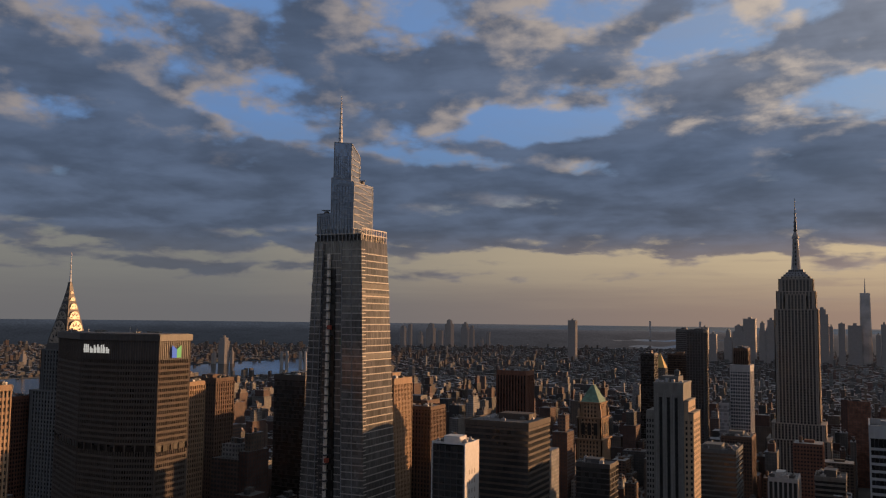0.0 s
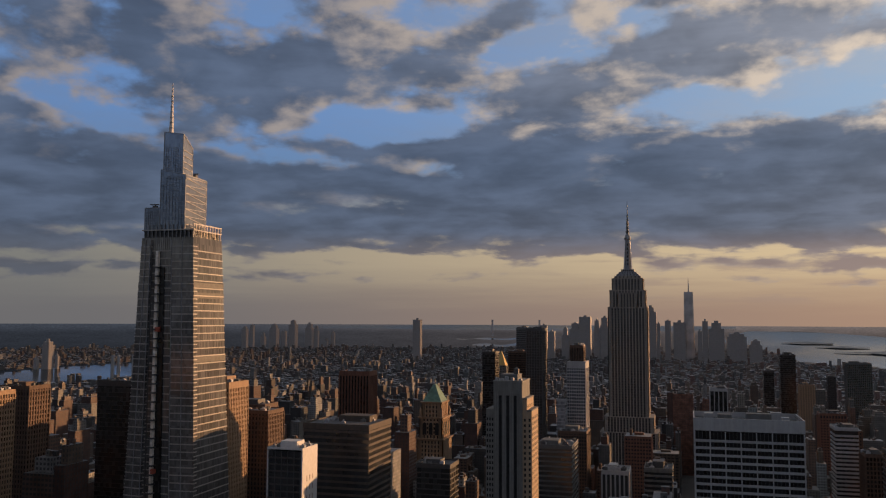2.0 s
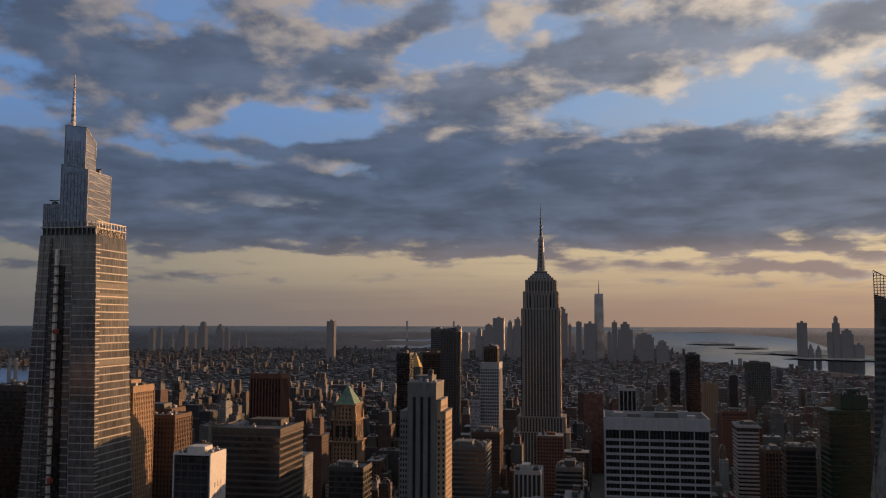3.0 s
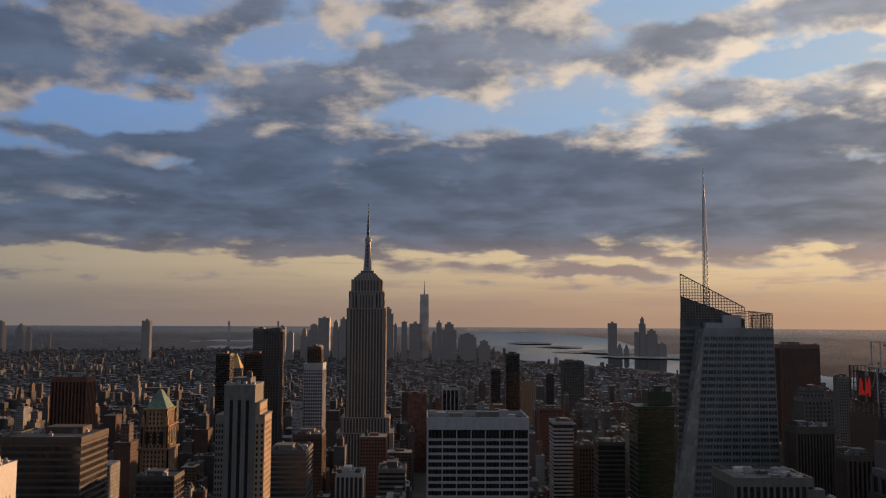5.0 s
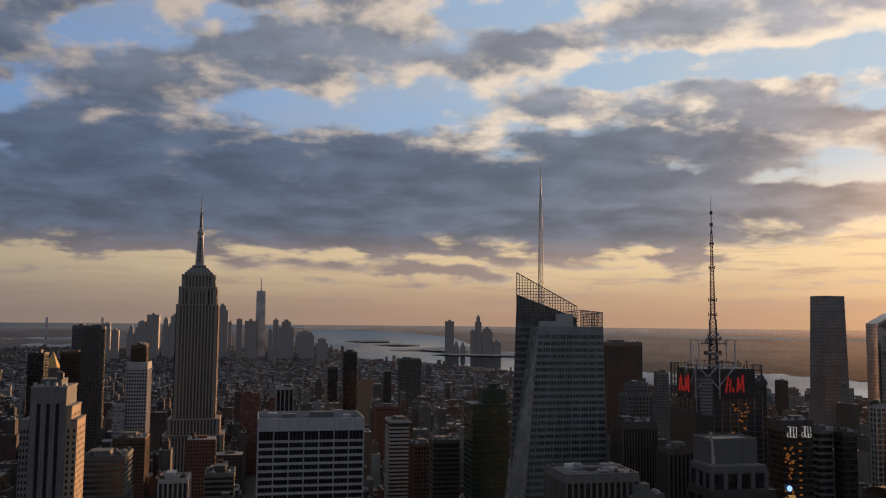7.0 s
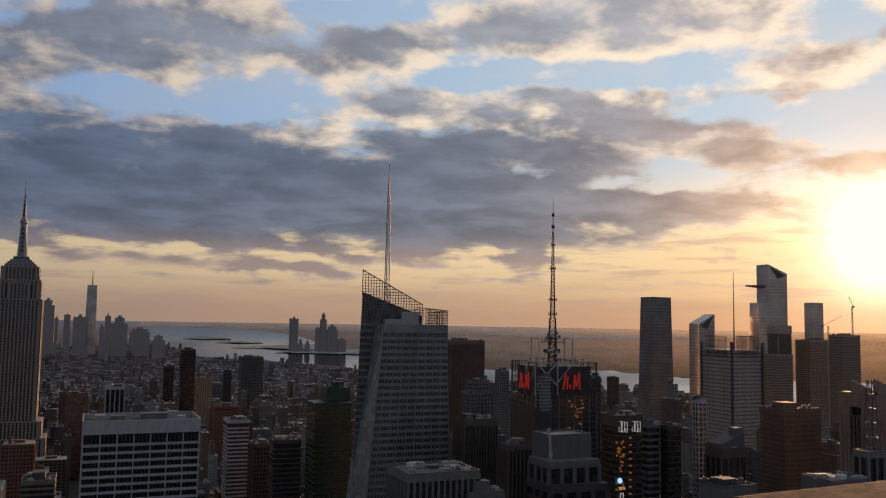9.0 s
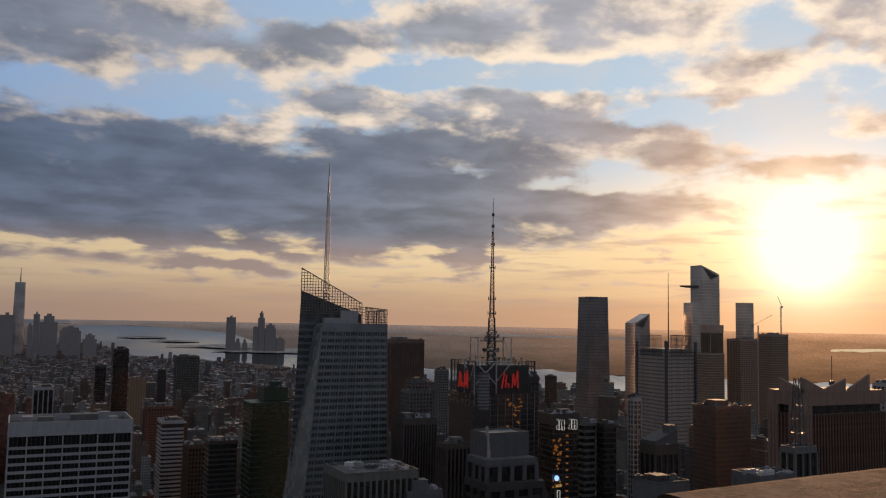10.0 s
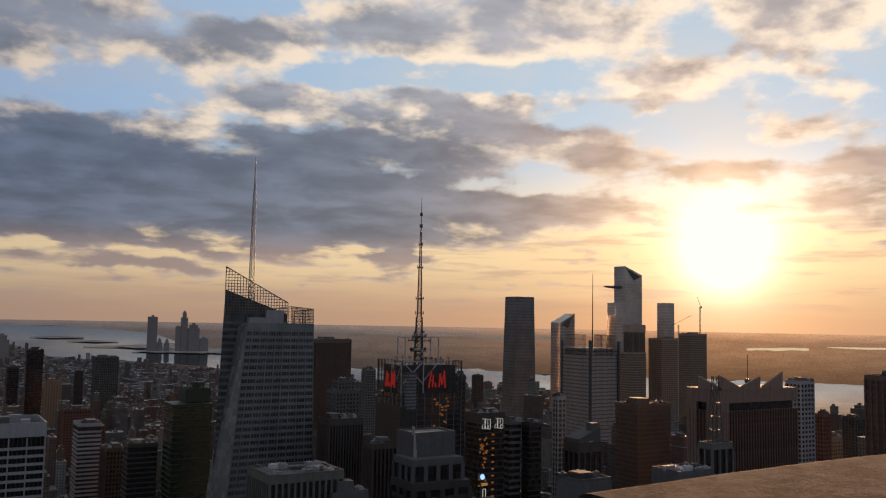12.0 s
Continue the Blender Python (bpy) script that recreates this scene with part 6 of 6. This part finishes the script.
tower(-1052, -1113, 37, 27, 212, "site_slab", "tan_glass", "brown lower storeys under construction", band=1.0, floor=4.2, seed=72, joined=True)
tower(-1388, -1364, 62, 38, 231, "site_slab", "tan_glass", "broad brown tower of bare floors under construction", band=0.9, floor=4.3, bay=7, wide=0.7, seed=58, joined=True)
tower(-1276, -1184, 45, 31, 244, "site_slab", "tan_glass", "tall brown glass tower under construction", band=0.8, floor=4.3, seed=59, joined=True)

tower(-746, -537, 12, 10, 177, "red_brick", "glass_dark", "small brick tower by the river", band=1.6, bay=3, seed=61, joined=True)
tower(-836, -590, 18, 14, 145, "tan_brick", "glass_dark", "stepped tan brick building by the river", band=1.6, bay=3, seed=62, joined=True)
tower(-1059, -710, 22, 18, 144, "precast", "glass_dark", "tower under construction by the river", band=1.0, bay=5, seed=63, joined=True)
tower(-446, -564, 8, 7, 200, "white_stone", "glass_dark", "slim tower with a white exposed frame", band=0.9, bay=3.5, wide=0.7, seed=64)
tower(-431, -938, 28, 23, 179, "grey_stone", "glass_dark", "pale stepped apartment tower", band=1.6, bay=3, seed=65, joined=True)
tower(-585, -1190, 16, 15, 185, "limestone", "glass_dark", "old stone tower with a domed top", band=1.6, bay=3, seed=66, joined=True)
tower(-1229, -1860, 22, 20, 124, "precast", "glass_dark", "brick apartment tower near the river", band=1.6, bay=4, seed=67, joined=True)
tower(-380, -611, 8, 8, 214, "dark_granite", "glass_dark", "stepped dark flank beside a signed tower", band=0.8, seed=68)

# gold pyramid on a stone base, far down the avenue
gold = thing("office_tower", "stone tower with a gilded pyramid roof", "building", 397, -1845)
claim(397, -1845, 40, 40)
tower_tiers(gold, [(0, 130, 40, 40), (130, 160, 28, 28)], "limestone", 4, 1.8)
part("pyramid_roof", Geo().cone(ring(15, 8), 160, (0, 0, 192)), "gold_leaf", gold, "gilded pyramid roof")

# pitched crown on a pale tower
crown = thing("rooftop_house", "pale pitched rooftop crown with a gable", "roof", -434, -521, 170)
part("gable", Geo().sloped([(-10.5, -8), (10.5, -8), (10.5, 8), (-10.5, 8)], 0.1, (12, 4, 4, 12)), "slate_panel", crown)
part("dormer", Geo().box(-10, -3, 0, 7.5, 6, 15), "slate_panel", crown)

# lattice roof frame on a slim block
rig = thing("roof_frame", "open steel frame on a low roof", "roof frame", -348, -319, 200)
lattice_mast(rig, "lattice", 0, 0, 0.5, 34, 4.0, 1.6, "dark_steel", 6.0, 0.35)

# signs on the black tower
board = thing("street_sign", "white outlined sign strokes on a black tower", "sign", -341, -506.6, 0)
for x in (5.2, -5.2):
    g = Geo()
    for i, (lx, wide, open_side) in enumerate(((-3.4, 1.7, 1), (-1.2, 1.9, 0), (1.2, 2.0, 1))):
        x0, x1, z0, z1 = x + lx, x + lx + wide, 186.4 + 0.25 * i, 193.0 + 0.25 * i
        g.beam((x0, 0.3, z0), (x0, 0.3, z1), 0.13).beam((x0, 0.3, z1), (x1, 0.3, z1), 0.13).beam((x0, 0.3, z0), (x1, 0.3, z0), 0.13)
        if open_side:
            g.beam((x1, 0.3, z0), (x1, 0.3, z0 + 2.4), 0.13).beam((x0 + 0.7, 0.3, z0 + 2.6), (x1, 0.3, z0 + 2.6), 0.13)
        else:
            g.beam((x1, 0.3, z0), (x1, 0.3, z1), 0.13)
    part("sign_outline", g, "sign_white", board)
for i in range(15):
    part("amber_bar", Geo().box(-1.6, 0.4, 0.05, 0.4, 182 - 4.6 * i, 183.0 - 4.6 * i), "sign_amber", board)
for i in range(26):
    r = random.Random(i)
    x, z = r.uniform(3.5, 10.6), r.uniform(148, 181)
    part("amber_window", Geo().box(x - 0.6, x + 0.6, 0.05, 0.3, z, z + 1.2), "sign_amber", board)
part("blue_ball", Geo().prism(ring(0.7, 12, 8.5, 1.4), 153.2, ring(1.5, 12, 8.5, 1.4), 154.2).prism(ring(1.5, 12, 8.5, 1.4), 154.2, None, 155.6).prism(ring(1.5, 12, 8.5, 1.4), 155.6, ring(0.7, 12, 8.5, 1.4), 156.6), "sign_blue", board, "glowing blue white ball")
letters = bpy.data.curves.new("year_figures", "FONT")
letters.body, letters.size, letters.extrude, letters.align_x = "2020", 2.6, 0.1, "CENTER"
carrier = bpy.data.objects.new("year_figures", letters)
figures = bpy.data.meshes.new_from_object(carrier)
bpy.data.objects.remove(carrier)
figures.transform(Matrix.Translation((6.4, 0.6, 148.8)) @ Euler((radians(90), 0, radians(180))).to_matrix().to_4x4())
figures.materials.clear()
figures.materials.append(M["sign_year"])
part("year_figures", figures, "sign_year", board, "amber glowing year figures")
outline = Geo()
for a, b in (((5.2, 146.5), (7.4, 146.5)), ((5.2, 130), (5.2, 146.5)), ((7.4, 130), (7.4, 146.5))):
    outline.beam((a[0], 0.5, a[1]), (b[0], 0.5, b[1]), 0.22)
part("sign_outline", outline, "sign_white", board)

# towers wrapped in orange netting, and others down the avenues
for x, y, w, d, h, wall, glass, label in (
    (10, -1512, 32, 25, 134, "orange_net", "glass_umber", "tower wrapped in orange construction netting"),
    (-31, -1512, 18, 15, 126, "orange_net", "glass_umber", "slim tower wrapped in orange construction netting"),
    (-65, -1260, 23, 18, 122, "orange_net", "glass_umber", "low block wrapped in orange construction netting"),
    # tan glass carries the golden reflection of the sunset
    (-209, -1700, 26, 22, 142, "tan_brick", "tan_glass", "tan tower with golden reflections coloured into its windows"),
    (-280, -1890, 15, 12, 146, "dark_granite", "glass_black", "slim dark tower beside a pale one"),
    (-199, -1350, 36, 28, 125, "red_brick", "glass_dark", "red brick loft building with flat roof"),
):
    tower(x, y, w, d, h, wall, glass, label, band=2.2, bay=4, wide=1.6, joined=True, seed=int(abs(x)))

# tower cranes over the far building sites
for x, y, z, turn in ((-1470, -1340, 303, 0.5), (-1350, -1290, 262, 2.2)):
    crane = thing("tower_crane", "thin steel tower crane over a building site", "crane", x, y, group="tower cranes")
    lattice_mast(crane, "mast", 0, 0, 0, z, 1.5, 1.5, "steel_haze", 9.0, 0.4)
    part("jib", Geo().beam((-9 * math.cos(turn), -9 * math.sin(turn), z), (26 * math.cos(turn), 26 * math.sin(turn), z + 20), 0.5), "steel_haze", crane)
    part("counterweight", Geo().box(-10.5 * math.cos(turn) - 1.5, -10.5 * math.cos(turn) + 1.5, -10.5 * math.sin(turn) - 1.5, -10.5 * math.sin(turn) + 1.5, z - 3, z + 1), "concrete", crane)

# power station chimneys by the east river
for az in (37.05, 36.7, 35.82, 35.5):
    a = radians(az)
    x, y = 3700 * math.sin(a), -3700 * math.cos(a)
    g = Geo().prism(ring(8, 8, x, y), 0, ring(6, 8, x, y), 112)
    g.v = [far(*v) for v in g.v]
    part("flue", g, "white_stone", thing("chimney", "tall pale power station chimney by the river", "chimney", group="river chimneys"))

# ---- far skyline, one tower each ----
def skyline(name, label, rows, mat, group):
    for i, (az, d, w, h) in enumerate(rows):
        a = radians(az)
        x, y = d * math.sin(a), -d * math.cos(a)
        r = random.Random(i * 31 + len(rows))
        dep = w * r.uniform(0.7, 1.1)
        ob = thing(name, label, "skyscraper", group=group)
        g = Geo()
        steps = [(0, 1.0, 1.0)] if r.random() < 0.4 else [(0, 1.0, r.uniform(0.75, 0.92)), (1, r.uniform(0.55, 0.8), 1.0)]
        for k, wide, top in steps:
            base = len(g.v)
            g.box(x - w / 2 * wide, x + w / 2 * wide, y - dep / 2 * wide, y + dep / 2 * wide, 0 if k == 0 else h * 0.5, h * top)
        g.v = [far(*v) for v in g.v]
        part("shaft", g, mat, ob)
        t = Geo()
        t.box(x - w * 0.14, x + w * 0.14, y - dep * 0.14, y + dep * 0.14, h, h + r.uniform(5, 16))
        t.v = [far(*v) for v in t.v]
        part("roof_house", t, mat, ob)


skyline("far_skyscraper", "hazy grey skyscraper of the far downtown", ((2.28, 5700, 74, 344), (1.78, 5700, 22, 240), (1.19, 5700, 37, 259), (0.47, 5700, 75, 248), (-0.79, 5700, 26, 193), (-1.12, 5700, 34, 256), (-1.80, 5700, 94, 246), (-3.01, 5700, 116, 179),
        (-4.13, 5700, 75, 135), (5.73, 5700, 40, 257), (5.22, 5700, 55, 276), (6.48, 5700, 73, 282), (7.14, 5700, 69, 238), (7.79, 5700, 47, 205), (8.70, 5700, 43, 183), (9.21, 5700, 43, 226), (4.47, 5700, 55, 221)), "far_tower_haze", "far downtown")
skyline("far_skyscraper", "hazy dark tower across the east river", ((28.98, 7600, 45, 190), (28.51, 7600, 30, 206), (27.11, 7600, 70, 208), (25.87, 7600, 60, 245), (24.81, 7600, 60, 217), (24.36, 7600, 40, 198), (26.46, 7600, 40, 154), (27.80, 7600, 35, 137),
        (23.69, 7600, 25, 84), (17.66, 5470, 49, 259), (23.26, 7600, 30, 145)), "far_tower_haze", "far east towers")
skyline("far_skyscraper", "pale tower beyond the east river", ((40.72, 4700, 41, 144), (41.34, 4700, 20, 63), (40.20, 4700, 17, 78), (48.25, 4700, 21, 84), (52.5, 4700, 25, 60)), "far_tower_haze", "far east towers")
skyline("far_skyscraper", "hazy tower on the far shore of the bay", ((-12.56, 6600, 60, 258), (-14.47, 6600, 42, 293), (-14.11, 6600, 30, 191), (-15.05, 6600, 75, 204), (-13.02, 6600, 34, 96), (-13.46, 6600, 34, 88), (-15.69, 6600, 58, 107)), "far_tower_haze", "far shore towers")

# the tapering tower with its mast above the far downtown
def far_taper():
    ob = thing("far_skyscraper", "pale tapering tower with a mast above the far downtown", "skyscraper")
    a = radians(-0.13)
    x, y = 5886 * math.sin(a), -5886 * math.cos(a)
    g = Geo()
    g.prism([(x + px, y + py) for px, py in ring(39, 8, turn=math.pi / 8)], 0, [(x + px, y + py) for px, py in ring(29, 8, turn=0.0)], 449)
    g.v = [far(*v) for v in g.v]
    part("shaft", g, "far_glass_haze", ob)
    m = Geo().prism(ring(4.5, 6, x, y), 449, ring(1.0, 6, x, y), 541)
    m.v = [far(*v) for v in m.v]
    part("mast", m, "steel_haze", ob)


far_taper()


def far_bridge():
    ob = thing("suspension_bridge", "faint suspension bridge towers on the horizon", "bridge", kind="structure")
    for az in (12.62, 9.49):
        a = radians(az)
        x, y = 14000 * math.sin(a), -14000 * math.cos(a)
        g = Geo().box(x - 14, x + 14, y - 10, y + 10, 0, 262)
        g.v = [far(*v) for v in g.v]
        part("bridge_tower", g, "steel_haze", ob)


far_bridge()

# ---- the ledge of the roof that the view is taken from ----
ledge = thing("roof_ledge", "weathered grainy stone roof ledge with a sunlit edge", "ledge", -60, -42, 0)
slab = Geo()
steps = 8
rows = []
for i in range(69):
    x = 27.2 - i
    y = -10.85 - 0.03 * (28 - x) + 0.10 * noise.noise((x * 0.35, 2.0, 0)) + 0.05 * noise.noise((x * 1.7, 5.0, 0))
    bow = 0.20 * math.sin(math.pi * min(1.0, i / 40))
    # from the back of the coping over its worn, rounded front edge and down
    row = [(x, 30.0, 250.0 + bow)] + [(x, y + 1.2 + 3.0 * (4 - k), 250.0 + bow + 0.03 * noise.noise((x * 0.8, k * 1.0, 3.0))) for k in range(5)]
    for k in range(1, steps + 1):
        a = math.pi / 2 * k / steps
        row.append((x, y + 1.2 * (1 - math.sin(a)), 250.0 + bow - 0.7 * (1 - math.cos(a))))
    row.append((x, y, 244.0))
    rows.append(row)
wide = len(rows[0])
slab.v = [v for row in rows for v in row]
slab.f = [(i * wide + j, i * wide + j + 1, (i + 1) * wide + j + 1, (i + 1) * wide + j) for i in range(68) for j in range(wide - 1)]
coping = slab.mesh("ledge_stone", M["ledge_stone"])
coping.polygons.foreach_set("use_smooth", [True] * len(coping.polygons))
part("ledge_stone", coping, "ledge_stone", ledge, "grainy brown stone coping")
part("ledge_wall", Geo().box(-39, 23, -10, 29, 0, 244), "limestone", ledge)

# ---- the ordinary city between the towers ----
def clear_of_towers(x0, x1, y0, y1):
    for a, b, c, d in FOOTPRINTS:
        if x0 < b and x1 > a and y0 < d and y1 > c:
            return False
    return True


def lot_height(x, y, r):
    d = math.hypot(x, y)
    h = r.lognormvariate(0, 0.48)
    if d < 1000:
        h = 52 * h
    elif d < 1600:
        h = 38 * h
    elif d < 2300:
        h = 25 * h
    else:
        h = 17 * h
    if r.random() < 0.025:
        h += r.uniform(25, 60)
    top = EYE - d * (0.20 if d < 700 else 0.13 if d < 950 else 0.085 if d < 1300 else 0.070)
    return max(9.0, min(h, top, 150))


def city_blocks():
    """Street blocks of joined and single buildings, out to where the view compresses."""
    r = random.Random(21)
    g, west = Geo(), Geo()
    nearest = []
    for row in range(-34, -1):
        y0 = row * 80.5 + 9
        for col in range(-12, 13):
            x0 = col * 250.0 + 14
            for half in (0, 1):
                ya, yb = y0 + half * 31, y0 + half * 31 + 30
                x = x0
                while x < x0 + 220:
                    w = r.uniform(7, 22) if r.random() < 0.8 else r.uniform(22, 45)
                    xe = min(x + w, x0 + 222)
                    cx, cy = (x + xe) / 2, (ya + yb) / 2
                    az, d = math.degrees(math.atan2(cx, -cy)), math.hypot(cx, cy)
                    if -68 < az < 64 and 430 < d < 2790 and xe - x > 7 and not in_water(cx, cy) and clear_of_towers(x, xe, ya, yb):
                        h = lot_height(cx, cy, r)
                        if h > EYE - 0.30 * d:
                            if d < 1150 and len(nearest) < 260:
                                nearest.append((cx, cy, xe - x - 0.6, yb - ya - r.uniform(0, 5), h))
                            else:
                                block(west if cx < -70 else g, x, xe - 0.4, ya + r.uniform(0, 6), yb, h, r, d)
                    x = xe
    me = g.mesh("city_blocks", M["fabric"])
    tagged(new("city_blocks", me), "dense brick and stone city blocks with flat roofs", "buildings", kind="stuff")
    tagged(new("city_blocks", west.mesh("city_blocks", M["fabric_west_haze"])), "brown brick blocks with flat roofs towards the river", "buildings", kind="stuff")
    for i, row in enumerate(nearest):
        small_building(*row, i)


def block(g, x0, x1, y0, y1, h, r, d):
    g.box(x0, x1, y0, y1, 0, h)
    w, dd = x1 - x0, y1 - y0
    if h > 40 and r.random() < 0.6:
        s = r.uniform(0.12, 0.25)
        h2 = h + r.uniform(6, 22)
        if h2 < EYE - d * (0.20 if d < 700 else 0.06):
            g.box(x0 + w * s, x1 - w * s, y0 + dd * s, y1 - dd * s, h, h2)
            h = h2
            x0, x1, y0, y1 = x0 + w * s, x1 - w * s, y0 + dd * s, y1 - dd * s
            w, dd = x1 - x0, y1 - y0
    for _ in range(r.randint(2, 5)):
        cx, cy, s = r.uniform(x0 + 3, x1 - 3), r.uniform(y0 + 3, y1 - 3), r.uniform(0.8, 2.8)
        g.box(max(x0, cx - s), min(x1, cx + s), max(y0, cy - s), min(y1, cy + s), h, h + r.uniform(2, 5))


SMALL = ("red_brick", "brown_brick", "brown_brick", "grey_stone", "limestone", "precast", "dark_granite")


def small_building(x, y, w, d, h, seed):
    r = random.Random(seed * 3 + 1)
    wall = r.choice(SMALL)
    words = {"red_brick": "red brick", "dark_granite": "dark granite", "brown_brick": "brown brick", "grey_stone": "grey stone", "limestone": "limestone", "precast": "brown concrete"}[wall]
    ob = thing("city_building", words + " building with rows of small windows and a flat roof", "building", x, y, group="midtown blocks")
    part("glazing", Geo().prism(rect(w - 0.8, d - 0.8), 0, None, h - 0.5), "glass_dark", ob)
    g = Geo()
    z = 4.0
    while z < h - 2:
        g.prism(rect(w - 0.1, d - 0.1), z, None, z + 1.9)
        z += 3.6
    part("band_grid", g, wall, ob, kind="stuff")
    piers(ob, w - 0.3, d - 0.3, 0, h - 1, r.uniform(2.8, 4.5), r.uniform(1.0, 1.8), wall, 0.3, joined=True)
    part("parapet", Geo().prism(rect(w, d), h - 1.6, None, h), wall, ob)
    part("roof_deck", Geo().prism(rect(w - 0.8, d - 0.8), h, None, h + 0.15), r.choice(("roof_tar", "roof_gravel")), ob)
    part("stair_house", Geo().box(-w * 0.2, w * 0.15, -d * 0.2, d * 0.1, h, h + r.uniform(2.5, 4.5)), wall, ob)
    if r.random() < 0.5:
        tx, ty = w * 0.27, d * 0.2
        part("water_tank", Geo().prism(ring(1.8, 10, tx, ty), h + 2.5, None, h + 6).cone(ring(2.0, 10, tx, ty), h + 6, (tx, ty, h + 7.4)).box(tx - 1.3, tx + 1.3, ty - 1.3, ty + 1.3, h, h + 2.5), "brown_brick", ob)


city_blocks()


def far_city():
    r = random.Random(5)
    east, west = Geo(), Geo()
    for _ in range(76000):
        az = r.uniform(-72, 66)
        d = 2750 + (7800 - 2750) * r.random() ** 1.35
        a = radians(az)
        x, y = d * math.sin(a), -d * math.cos(a)
        if in_water(x, y) or (az < -14 and d > 4300):
            continue
        w, dep = r.uniform(7, 24) * (1 + d / 20000), r.uniform(7, 22) * (1 + d / 20000)
        h = 8.5 * r.lognormvariate(0, 0.5)
        if r.random() < 0.035:
            h += r.uniform(12, 42)
            w *= 0.6
        g = west if az < 2 else east
        k = len(g.v)
        g.box(x - w / 2, x + w / 2, y - dep / 2, y + dep / 2, 0, h)
        for i in range(k, k + 8):
            g.v[i] = far(*g.v[i])
    tagged(new("far_city", east.mesh("far_city", M["fabric_far_haze"])), "low boroughs stretching to the horizon", "buildings", kind="stuff")
    tagged(new("far_city", west.mesh("far_city", M["fabric_shore_haze"])), "low brick quarters towards the bay", "buildings", kind="stuff")


far_city()
